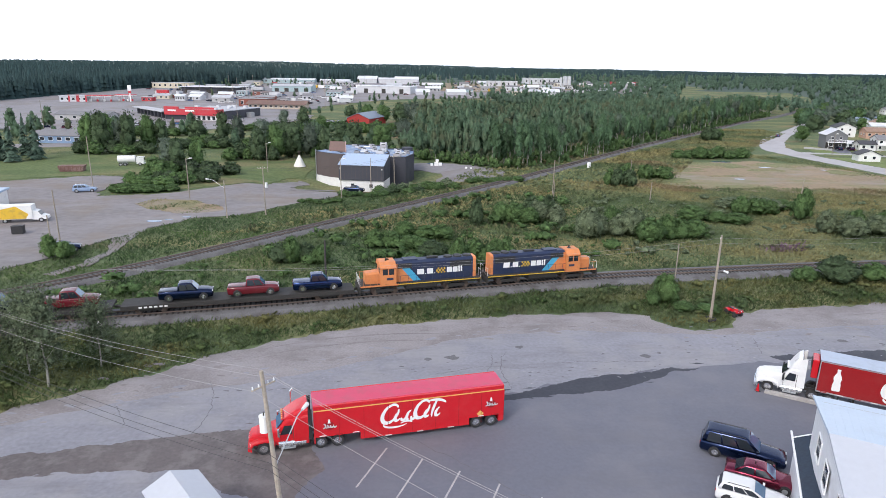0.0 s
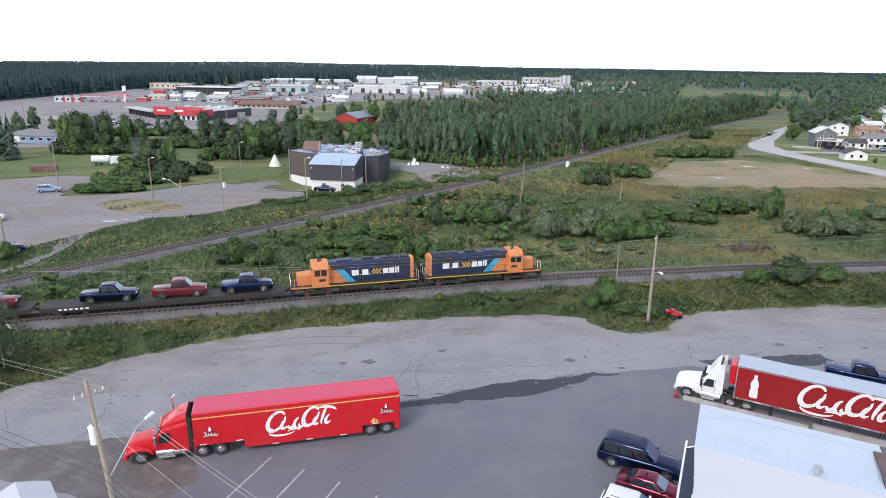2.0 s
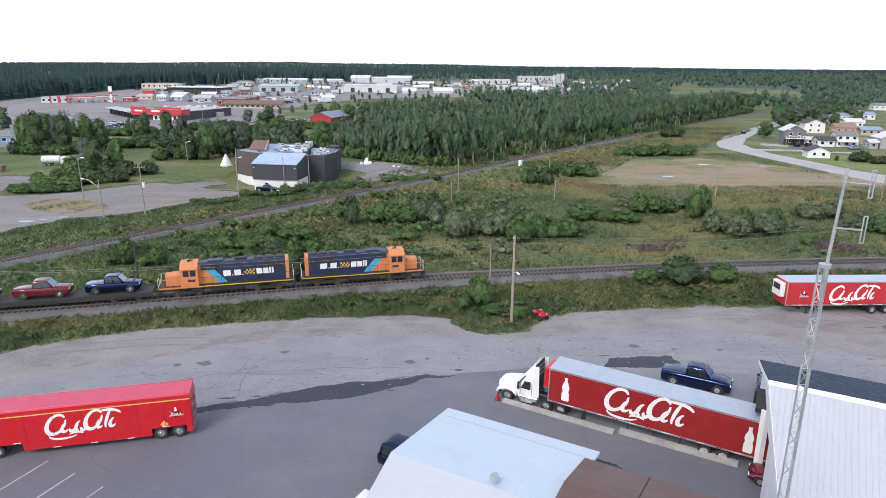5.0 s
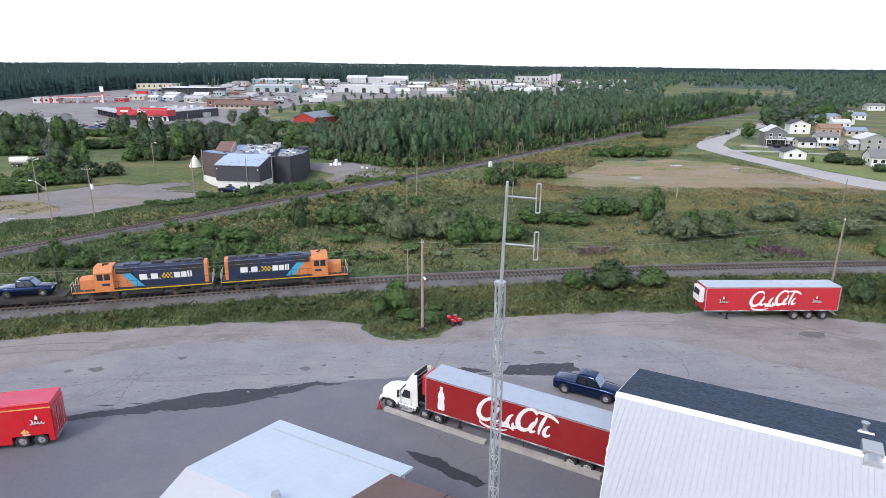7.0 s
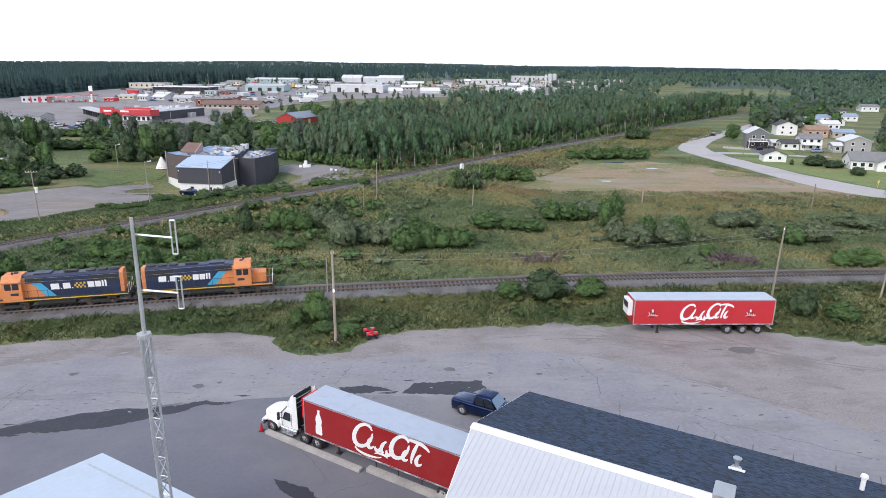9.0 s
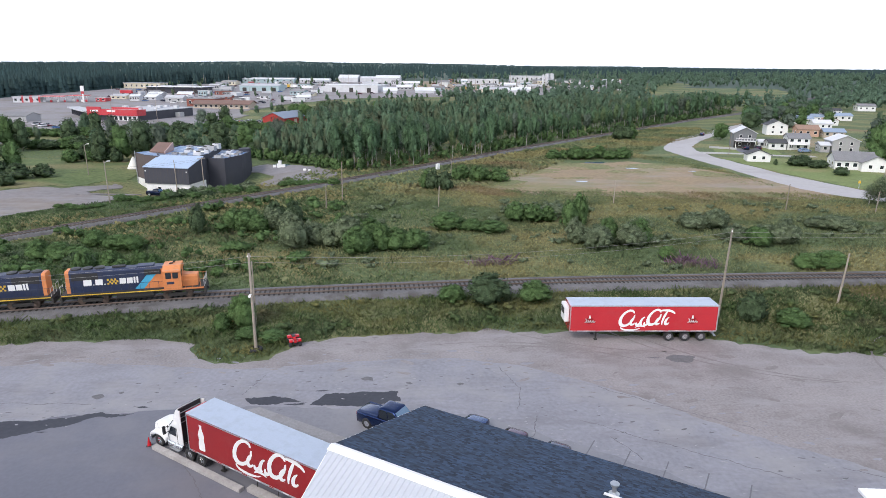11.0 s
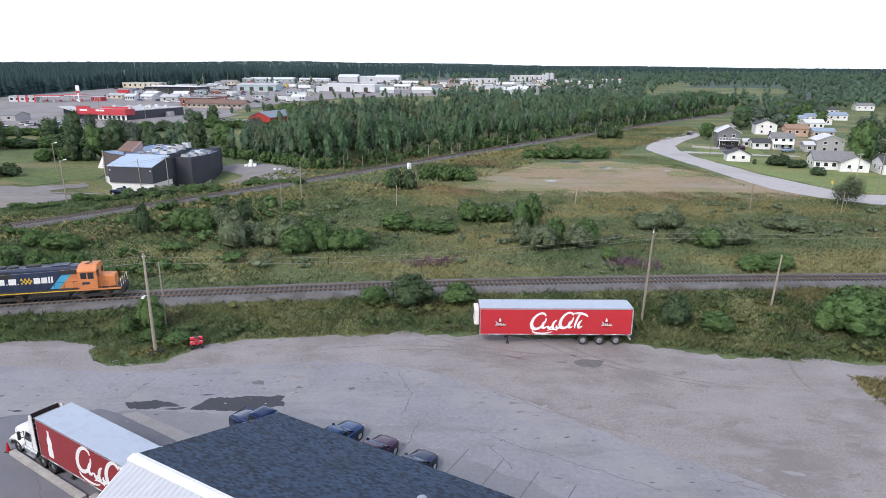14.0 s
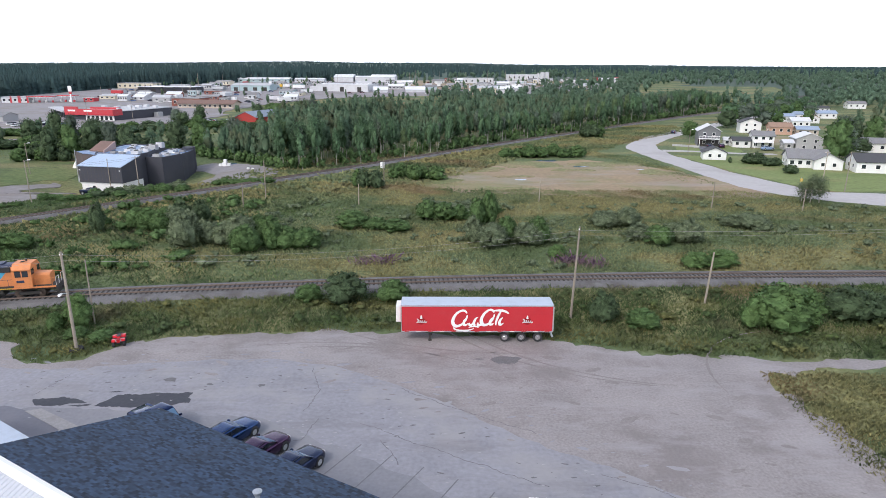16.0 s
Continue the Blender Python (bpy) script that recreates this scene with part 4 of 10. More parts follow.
def swirl(bm, cx, cz, rx, rz, w, a0, a1, y, seg=18):
    """A curved white stroke: an arc of an ellipse, thick in its middle."""
    rows = []
    for i in range(seg + 1):
        f = i / seg
        a = radians(a0 + (a1 - a0) * f)
        t = w * (0.35 + 0.65 * math.sin(math.pi * f) ** 0.7) / 2
        dx, dz = math.cos(a), math.sin(a)
        rows.append((bm.verts.new((cx + dx * (rx - t), y, cz + dz * (rz - t))), bm.verts.new((cx + dx * (rx + t), y, cz + dz * (rz + t)))))
    for (p, q), (s, t) in zip(rows, rows[1:]):
        bm.faces.new((p, q, t, s))


def script_emblem(parent, u0, z0, length, y):
    """The sweep of white curved strokes on a trailer's flank, drawn as plain loops; u runs from the nose to the tail."""
    s, lean = length / 5.35, 0.36
    strokes = ((0.75, 0.85, 0.62, 0.8, 0.3, 40, 385), (1.5, 0.55, 0.24, 0.38, 0.25, 100, 330), (2.0, 0.52, 0.22, 0.36, 0.25, 200, 390), (2.42, 0.56, 0.2, 0.38, 0.25, 90, 290), (2.8, 0.5, 0.2, 0.36, 0.25, 190, 380),
               (3.35, 0.95, 0.55, 0.78, 0.3, 40, 385), (3.95, 0.58, 0.22, 0.36, 0.25, 100, 320), (4.45, 0.95, 0.16, 0.75, 0.24, 60, 270), (4.85, 0.58, 0.22, 0.36, 0.25, 100, 330),
               (4.1, 1.05, 1.2, 0.62, 0.22, 25, 120), (1.5, -0.05, 1.0, 0.34, 0.17, 180, 340), (2.4, -0.2, 0.5, 0.25, 0.16, 25, 160))
    for k, stroke in enumerate(strokes):
        bm = B()
        swirl(bm, *stroke, 0)
        for v in bm.verts:
            v.co = Vector((-(u0 + (v.co.x + lean * v.co.z) * s), y + 0.0012 * k, z0 + v.co.z * s))
        bmesh.ops.recalc_face_normals(bm, faces=bm.faces[:])
        bmesh.ops.solidify(bm, geom=bm.faces[:], thickness=0.004)
        part("emblem_stroke", bm, WHITE_VINYL, parent)


def small_emblem(parent, u0, z0, y, s=0.9):
    bm = B()
    rim = [(-(u0 + 0.62 * s) + 0.42 * s * math.cos(k * math.tau / 20), z0 + 0.42 * s * math.sin(k * math.tau / 20)) for k in range(20)]
    profile(bm, rim, y - 0.006, y)
    part("emblem_disc", bm, RED_DEEP, parent, "dark red disc")
    for k, (cx, cz, rx, rz, w) in enumerate(((0.14, 0.02, 0.17, 0.2, 0.14), (0.4, -0.03, 0.12, 0.13, 0.14), (0.62, -0.01, 0.12, 0.13, 0.14), (0.84, 0.03, 0.15, 0.19, 0.14), (1.1, -0.02, 0.12, 0.15, 0.14))):
        bm = B()
        swirl(bm, -(u0 + cx * s), z0 + cz * s, rx * s, rz * s, w * s, 90 + 25 * k, 290 + 25 * k, y + 0.002 + 0.0012 * k, 12)
        bmesh.ops.solidify(bm, geom=bm.faces[:], thickness=0.004)
        part("emblem_stroke", bm, WHITE_VINYL, parent)
    bm = B()
    profile(bm, [(-(u0 + a * s), z0 + b * s) for a, b in ((0.5, 0.24), (0.74, 0.24), (0.7, 0.5), (0.66, 0.62), (0.58, 0.62), (0.54, 0.5))], y - 0.004, y + 0.003)
    part("emblem_bottle", bm, WHITE_VINYL, parent)


def bottle_graphic(parent, u, z, h, y):
    prof = [(0.12, 0), (0.155, 0.05), (0.15, 0.3), (0.12, 0.42), (0.15, 0.56), (0.13, 0.68), (0.06, 0.84), (0.05, 0.93), (0.065, 0.94), (0.065, 1.0)]
    bm = B()
    poly = [(-u + a * h, z + b * h) for a, b in prof] + [(-u - a * h, z + b * h) for a, b in prof[::-1]]
    profile(bm, poly, y - 0.006, y)
    return part("bottle_shape", bm, WHITE_VINYL, parent, "white bottle silhouette")


def trailer(m, label, side_mat, roof_mat, length, height, floor_z, axles, group="", front_unit=None, emblems=None, landing=True, skirt=False, width=2.6, roof_bevel=0.0, dolly=False):
    """A box trailer with its nose at x = 0, body towards -x."""
    root = thing("semi_trailer", m, label, "trailer", group)
    W = width / 2
    bm = B()
    box(bm, -length, 0, -W, W, 1.08 if skirt else floor_z, height - 0.03, 0.02)
    body = part("box_body", bm, side_mat, root)
    if skirt:
        for x0, x1 in ((-length, -axles[-1] * -1 - 0.62), (-axles[0] * -1 + 0.62, -3.55)):
            bm = B()
            box(bm, x0, x1, -W, W, floor_z, 1.08)
            part("side_skirt", bm, side_mat, root)
    bm = B()
    if roof_bevel:
        loft(bm, [[(x, -W, height - roof_bevel), (x, -W + roof_bevel * 0.9, height), (x, W - roof_bevel * 0.9, height), (x, W, height - roof_bevel)] for x in (-length - 0.01, 0.01)])
        for v in bm.verts:
            v.co.z += 0.006
            v.co.y *= 1.004
    else:
        box(bm, -length - 0.01, 0.01, -W - 0.008, W + 0.008, height - 0.03, height + 0.012, 0.01)
    part("roof", bm, roof_mat, root)
    for side in (-1, 1):
        bm = B()
        low = 1.08 if skirt else floor_z
        box(bm, -length, 0, side * W - 0.012, side * W + 0.012, low - 0.06, low + 0.07)
        part("bottom_rail", bm, STEEL if not skirt else side_mat, root)
        bm = B()
        box(bm, -length, 0, side * W - 0.01, side * W + 0.01, height - 0.14 - roof_bevel, height - 0.055 - roof_bevel)
        part("top_rail", bm, STEEL if not skirt else AMBER, root)
        for x in (-length + 0.04, -0.04):
            bm = B()
            box(bm, x - 0.045, x + 0.045, side * W - 0.014, side * W + 0.014, floor_z + 0.07, height - 0.15 - roof_bevel)
            part("corner_post", bm, STEEL if not skirt else side_mat, root)
        n = int(length / 1.2)
        for k in range(n):
            bm = B()
            x = -length + (k + 0.3) * length / n
            z = floor_z if not skirt or -12.9 < x < -3.6 else 1.08
            box(bm, x, x + 0.5, side * W - 0.016, side * W + 0.016, z - 0.02, z + 0.05)
            part("reflector_strip", bm, WHITE_VINYL if k % 2 else LAMP_RED, root)
        if skirt:
            for k in range(1, 8):
                x = -length + k * length / 8
                bm = B()
                box(bm, x - 0.015, x + 0.015, side * W - 0.01, side * W + 0.012, floor_z + 0.1, height - roof_bevel - 0.2)
                part("door_seam", bm, RED_DEEP, root)
    bm = B()
    low = 1.06 if skirt else floor_z - 0.02
    box(bm, -length + 0.2, -0.4, -0.55, -0.4, low - 0.3, low)
    box(bm, -length + 0.2, -0.4, 0.4, 0.55, low - 0.3, low)
    part("chassis_rail", bm, FRAME, root)
    for x in axles:
        bm = B()
        tube(bm, (x, -W + 0.3, 0.5), (x, W - 0.3, 0.5), 0.09, seg=8)
        part("axle", bm, FRAME, root)
        for side in (-1, 1):
            wheel(root, x, side * (W - 0.3), 0.5, 0.5, CHROME)
        bm = B()
        box(bm, x - 0.5, x + 0.5, -W + 0.1, W - 0.1, max(floor_z, 1.08) - 0.06, max(floor_z, 1.08) - 0.03)
        part("mudguard", bm, BLACK, root)
    if landing:
        for side in (-0.8, 0.8):
            bm = B()
            box(bm, -3.1, -2.95, side - 0.07, side + 0.07, 0.12, floor_z - 0.02)
            box(bm, -3.2, -2.85, side - 0.16, side + 0.16, 0.0 if dolly else 0.12, 0.1 if dolly else 0.2)
            part("landing_leg", bm, FRAME, root)
    bm = B()
    box(bm, -length - 0.06, -length, -W + 0.05, -0.02, floor_z + 0.05, height - 0.2 - roof_bevel)
    part("rear_door", bm, side_mat if skirt else WHITE, root)
    bm = B()
    box(bm, -length - 0.06, -length, 0.02, W - 0.05, floor_z + 0.05, height - 0.2 - roof_bevel)
    part("rear_door", bm, side_mat if skirt else WHITE, root)
    for yy in (-0.7, -0.3, 0.3, 0.7):
        bm = B()
        tube(bm, (-length - 0.085, yy, floor_z + 0.1), (-length - 0.085, yy, height - 0.3 - roof_bevel), 0.025, seg=6)
        part("lock_rod", bm, STEEL, root)
    bm = B()
    box(bm, -length - 0.1, -length + 0.1, -W + 0.2, W - 0.2, 0.5, 0.62)
    box(bm, -length - 0.02, -length + 0.08, -0.7, -0.6, 0.6, floor_z)
    box(bm, -length - 0.02, -length + 0.08, 0.6, 0.7, 0.6, floor_z)
    part("bumper_guard", bm, STEEL, root)
    if front_unit:
        bm = B()
        box(bm, 0.02, 0.55, -0.95, 0.95, height - 2.0, height - 0.25, 0.1)
        unit = part("cooling_unit", bm, front_unit, root, "boxy cooling unit on the nose")
        bm = B()
        box(bm, 0.55, 0.57, -0.7, 0.7, height - 1.2, height - 0.5)
        part("grille", bm, BLACK, unit)
    if emblems:
        emblems(root, W + 0.008)
    return root


def shell_row(x, w, zb, zt, c=0.18):
    """A cross-section of a cab or hood with rounded shoulders."""
    half = [(w * 0.97, zb), (w, zb + 0.25 * (zt - zb)), (w * 0.985, zt - c * 1.5), (w - c * 0.4, zt - c * 0.5), (w - c * 1.3, zt - 0.02), (w * 0.35, zt)]
    return [(x, -a, z) for a, z in half] + [(x, a, z) for a, z in half[::-1]]


def tractor(m, label, cab_mat, tall=True, group=""):
    """A conventional highway tractor, front bumper at x = 0, chassis towards -x, about 7 m long."""
    root = thing("semi_tractor", m, label, "truck", group)
    bm = B()
    up = 0.22 if tall else 0.05
    loft(bm, [shell_row(-0.1, 0.62, 0.78, 1.2 + up, 0.1), shell_row(-0.25, 0.78, 0.68, 1.42 + up), shell_row(-0.7, 0.86, 0.66, 1.56 + up), shell_row(-1.4, 0.92, 0.66, 1.68 + up), shell_row(-2.12, 0.98, 0.66, 1.78 + up)])
    hood = part("hood", bm, cab_mat, root)
    bm = B()
    box(bm, -0.16, -0.06, -0.44, 0.44, 0.66, 1.12 + up, 0.04)
    grille = part("grille", bm, CHROME, hood, "bright metal grille")
    for k in range(5):
        bm = B()
        box(bm, -0.065, -0.05, -0.4, 0.4, 0.72 + 0.08 * k, 0.75 + 0.08 * k)
        part("grille_slat", bm, BLACK, grille)
    bm = B()
    loft(bm, [[(0.02, -0.95, 0.36), (0.02, -0.95, 0.66), (0.02, 0.95, 0.66), (0.02, 0.95, 0.36)], [(-0.3, -1.2, 0.38), (-0.3, -1.2, 0.68), (-0.3, 1.2, 0.68), (-0.3, 1.2, 0.38)]])
    part("bumper", bm, cab_mat if not tall else CHROME, root)
    for s in (-1, 1):
        bm = B()
        arch = [(-0.18, 0.62, 0.95), (-0.4, 0.95, 1.12), (-0.75, 1.12, 1.24), (-1.2, 1.18, 1.3), (-1.6, 1.08, 1.24), (-1.88, 0.85, 1.1), (-2.0, 0.6, 0.95)]
        loft(bm, [[(x, s * 0.62, zt - 0.12), (x, s * 0.7, zt + 0.06), (x, s * 1.1, zt), (x, s * 1.22, zt - 0.1), (x, s * 1.22, zb if k in (0, 6) else zt - 0.22)] for k, (x, zb, zt) in enumerate(arch)])
        part("fender", bm, cab_mat, root)
        bm = B()
        box(bm, -0.34, -0.16, s * 0.9 - 0.17, s * 0.9 + 0.17, 0.74, 0.98, 0.04)
        part("headlight", bm, LAMP_WHITE, root)
    bm = B()
    loft(bm, [shell_row(-2.08, 1.0, 0.62, 1.84), shell_row(-2.3, 1.06, 0.6, 2.04), shell_row(-2.78, 1.08, 0.6, 2.62), shell_row(-3.0, 1.09, 0.6, 2.74), shell_row(-3.5, 1.1, 0.6, 2.78)])
    cab = part("cab", bm, cab_mat, root)
    bm = B()
    quad(bm, [(-2.17, -0.84, 1.97), (-2.17, 0.84, 1.97), (-2.72, 0.8, 2.61), (-2.72, -0.8, 2.61)], 0.04)
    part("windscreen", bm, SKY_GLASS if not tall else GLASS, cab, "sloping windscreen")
    bm = B()
    box(bm, -2.72, -2.5, -0.86, 0.86, 2.6, 2.68, 0.03)
    part("sun_visor", bm, cab_mat, cab)
    for s in (-1, 1):
        pts = [(-2.4, s * 1.092, 1.52), (-3.28, s * 1.112, 1.52), (-3.28, s * 1.1, 2.24), (-2.72, s * 1.095, 2.24)]
        bm = B()
        quad(bm, pts[::-1] if s < 0 else pts, 0.02)
        part("side_window", bm, GLASS, cab)
        for x0 in (-2.34, -3.38):
            bm = B()
            box(bm, x0 - 0.015, x0 + 0.015, s * 1.1 - 0.012, s * 1.1 + 0.012, 0.75, 2.2)
            part("door_seam", bm, FRAME, cab)
        bm = B()
        box(bm, -2.36, -2.2, s * 1.4 - 0.1, s * 1.4 + 0.1, 1.55, 2.2, 0.03)
        tube(bm, (-2.4, s * 1.06, 2.1), (-2.28, s * 1.36, 2.1), 0.03, seg=6)
        tube(bm, (-2.4, s * 1.06, 1.65), (-2.28, s * 1.36, 1.65), 0.03, seg=6)
        part("mirror", bm, BLACK if tall else CHROME, cab)
    if tall:
        bm = B()
        loft(bm, [shell_row(-2.72, 0.86, 2.58, 2.72, 0.06), shell_row(-2.95, 0.96, 2.56, 3.2, 0.14), shell_row(-3.3, 1.04, 2.56, 3.72, 0.16), shell_row(-3.62, 1.08, 2.56, 3.98, 0.16)])
        part("roof_fairing", bm, cab_mat, cab, "tall white roof fairing")
        bm = B()
        box(bm, -3.68, -3.622, -0.98, 0.98, 0.9, 3.86, 0.02)
        part("rear_panel", bm, BLACK, cab)
        for k in range(3):
            bm = B()
            tube(bm, (-3.72, -0.9, 2.7 + 0.4 * k), (-3.72, 0.9, 2.7 + 0.4 * k), 0.035, seg=6)
            part("fairing_brace", bm, STEEL, cab)
        for s in (-1, 1):
            bm = B()
            loft(bm, [[(-3.5, s * 1.04, 0.95), (-3.5, s * 1.1, 0.95), (-3.5, s * 1.1, 3.7), (-3.5, s * 1.04, 3.7)], [(-4.05, s * 1.08, 1.0), (-4.05, s * 1.13, 1.0), (-4.0, s * 1.13, 3.9), (-4.0, s * 1.08, 3.9)]])
            part("side_fairing", bm, cab_mat, cab)
        tandem, tank_end = (-4.75, -6.05), -3.9
    else:
        bm = B()
        loft(bm, [shell_row(-3.36, 1.1, 0.6, 2.76), shell_row(-3.5, 1.17, 0.58, 2.86), shell_row(-4.52, 1.18, 0.58, 3.1)])
        part("sleeper", bm, cab_mat, cab, "red sleeper box behind the doors")
        bm = B()
        loft(bm, [shell_row(-2.74, 0.84, 2.6, 2.74, 0.05), shell_row(-3.1, 0.96, 2.6, 3.0, 0.14), shell_row(-3.7, 1.05, 2.7, 3.36, 0.2), shell_row(-4.5, 1.12, 2.8, 3.66, 0.22)])
        part("roof_fairing", bm, cab_mat, cab)
        bm = B()
        box(bm, -4.6, -4.525, -1.0, 1.0, 0.9, 3.5, 0.02)
        part("rear_panel", bm, BLACK, cab)
        for s in (-1, 1):
            bm = B()
            box(bm, -4.8, -4.5, s * 1.15 - 0.02, s * 1.15 + 0.02, 0.9, 3.4, 0.01)
            part("side_fairing", bm, BLACK, cab)
        bm = B()
        tube(bm, (-3.3, -1.24, 0.9), (-3.3, -1.24, 3.85), 0.075, seg=10)
        stack = part("exhaust_stack", bm, CHROME, root, "tall chrome exhaust stack")
        bm = B()
        tube(bm, (-3.3, -1.24, 3.85), (-3.46, -1.24, 4.08), 0.08, seg=10)
        part("curved_tip", bm, CHROME, stack)
        for k in range(5):
            bm = B()
            box(bm, -2.62, -2.52, -0.66 + 0.33 * k - 0.05, -0.66 + 0.33 * k + 0.05, 2.68, 2.75, 0.02)
            part("marker_lamp", bm, AMBER, cab)
        tandem, tank_end = (-5.4, -6.7), -4.3
    for s in (-1, 1):
        bm = B()
        box(bm, tandem[1] - 0.5, -0.5, s * 0.42 - 0.05, s * 0.42 + 0.05, 0.62, 0.86)
        part("chassis_rail", bm, FRAME, root)
        bm = B()
        tube(bm, (tank_end, s * 0.88, 0.66), (-2.25, s * 0.88, 0.66), 0.32, seg=16)
        tank = part("fuel_tank", bm, CHROME, root, "polished cylindrical fuel tank")
        for x0 in (-2.6, (tank_end - 2.25) / 2, tank_end + 0.3):
            bm = B()
            tube(bm, (x0 - 0.03, s * 0.88, 0.66), (x0 + 0.03, s * 0.88, 0.66), 0.335, seg=16)
            part("strap", bm, STEEL, tank)
        bm = B()
        box(bm, -3.5, -2.4, s * 1.14 - 0.1, s * 1.14 + 0.1, 0.34, 0.4)
        part("step", bm, STEEL, root)
        wheel(root, -1.15, s * 1.0, 0.5, 0.3, CHROME)
        for x in tandem:
            wheel(root, x, s * 0.98, 0.5, 0.52, CHROME)
        bm = B()
        box(bm, tandem[1] - 0.7, tandem[1] - 0.66, s * 0.98 - 0.28, s * 0.98 + 0.28, 0.35, 0.95)
        part("mud_flap", bm, BLACK, root)
    bm = B()
    box(bm, tandem[1] + 0.1, tandem[0] - 0.1, -0.5, 0.5, 0.92, 1.02, 0.03)
    part("fifth_wheel", bm, FRAME, root)
    return root

# ---- vehicles in the yard ----
def on(x, y, heading, z=0.036):
    return pose(x, y, z, 0, 0, heading)


def ahead(x, y, heading, d):
    return x + d * math.cos(radians(heading)), y + d * math.sin(radians(heading))


def red_flank(root, y):
    script_emblem(root, 4.9, 1.45, 5.2, y)
    small_emblem(root, 0.6, 1.9, y)
    small_emblem(root, 13.7, 2.1, y)
    bm = B()
    profile(bm, [(-13.65, 1.3), (-13.35, 1.6), (-13.05, 1.3), (-13.35, 1.0)], y - 0.006, y)
    part("diamond_plate", bm, AMBER, root, "small pale diamond plate")


def white_truck_flank(root, y):
    script_emblem(root, 4.45, 1.85, 6.6, y)
    bottle_graphic(root, 1.5, 1.5, 2.1, y)
    bottle_graphic(root, 15.35, 1.4, 2.1, y)


def parked_flank(root, y):
    script_emblem(root, 5.0, 1.75, 5.9, y)
    small_emblem(root, 1.5, 2.4, y, 1.0)
    small_emblem(root, 12.6, 2.4, y, 1.0)


red_nose = (-8.2, 43.9, 192.0)
trailer(on(*red_nose), "bright red delivery trailer hitched to a red tractor", RED, RED_TOP, 15.35, 3.65, 0.42, (-13.03, -14.33), skirt=True, roof_bevel=0.3, emblems=red_flank, landing=False)
tractor(on(*ahead(*red_nose, 4.9), 192.0), "red conventional tractor hitched to the red trailer", RED, tall=False)

white_nose = (36.33, 49.94, 148.3)
trailer(on(*white_nose) @ pose(0, 0, 0, 0, -0.7, 0), "deep red box trailer backed to the loading dock", RED_DEEP, TRAILER_ROOF, 16.7, 4.12, 1.15, (-12.5, -13.8), front_unit=RED, emblems=white_truck_flank)
tractor(on(*ahead(*white_nose, 4.9), 148.3), "white conventional tractor with a tall roof fairing", WHITE, tall=True)

trailer(on(68.25, 71.95, 180.3, 0.024), "red box trailer with a pale roof parked on the gravel edge", RED_PARKED, TRAILER_ROOF, 15.95, 4.12, 1.2, (-10.9, -12.65, -14.4), front_unit=WHITE, emblems=parked_flank, dolly=True)

DARK_BLUE = metallic_paint("dark_blue_car_paint", (0.008, 0.026, 0.095))
# Black paint given a blue base in place of the sky's reflection.
BLACK_CAR = metallic_paint("black_car_paint_sky_blue", (0.005, 0.017, 0.062))
MAROON = metallic_paint("maroon_car_paint", (0.2, 0.02, 0.05))
PLUM = metallic_paint("dark_plum_car_paint", (0.042, 0.012, 0.055))
BLUE_METAL = metallic_paint("blue_car_paint", (0.009, 0.042, 0.14))
WHITE_CAR = clear_coat("white_car_paint", (0.74, 0.75, 0.76))
BLUE_CAR = clear_coat("mid_blue_car_paint", (0.03, 0.09, 0.24))
PALE_BLUE = clear_coat("pale_blue_car_paint", (0.24, 0.33, 0.5))
SILVER = clear_coat("silver_car_paint", (0.4, 0.41, 0.43))

car(on(24.85, 40.75, -30.5), "black full-size SUV on the asphalt lot, sky's blue in its paint", BLACK_CAR, "suv", 6.0, 2.1, 2.0, "suv", "cars in the lot", "suv", CHROME)
car(on(24.6, 37.55, -30.5), "maroon sedan parked beside the black SUV", MAROON, "sedan", 4.8, 1.85, 1.46, "car", "cars in the lot", "sedan")
car(on(22.6, 35.2, -30.5), "white hatchback parked beside the maroon sedan", WHITE_CAR, "suv", 4.5, 1.85, 1.62, "car", "cars in the lot", "hatchback")
car(on(50.35, 53.35, -31.0), "dark blue pickup truck with a covered bed beside the warehouse", DARK_BLUE, "pickup", 6.0, 2.08, 2.08, "pickup truck", "", "pickup_truck", CHROME)
car(on(56.35, 51.85, 59.5), "blue hatchback parked behind the shingled warehouse", BLUE_METAL, "suv", 4.7, 1.92, 1.62, "car", "cars behind the warehouse", "hatchback")
car(on(59.25, 49.85, 59.5), "dark plum hatchback parked behind the warehouse", PLUM, "suv", 4.6, 1.9, 1.6, "car", "cars behind the warehouse", "hatchback")
car(on(62.2, 47.9, 59.5), "black SUV parked behind the warehouse, sky's blue in its paint", BLACK_CAR, "suv", 4.7, 1.9, 1.7, "suv", "cars behind the warehouse", "suv")
car(on(50.4, 38.6, 150.0), "red car standing in the open warehouse bay", MAROON, "sedan", 4.6, 1.85, 1.45, "car", "", "sedan")


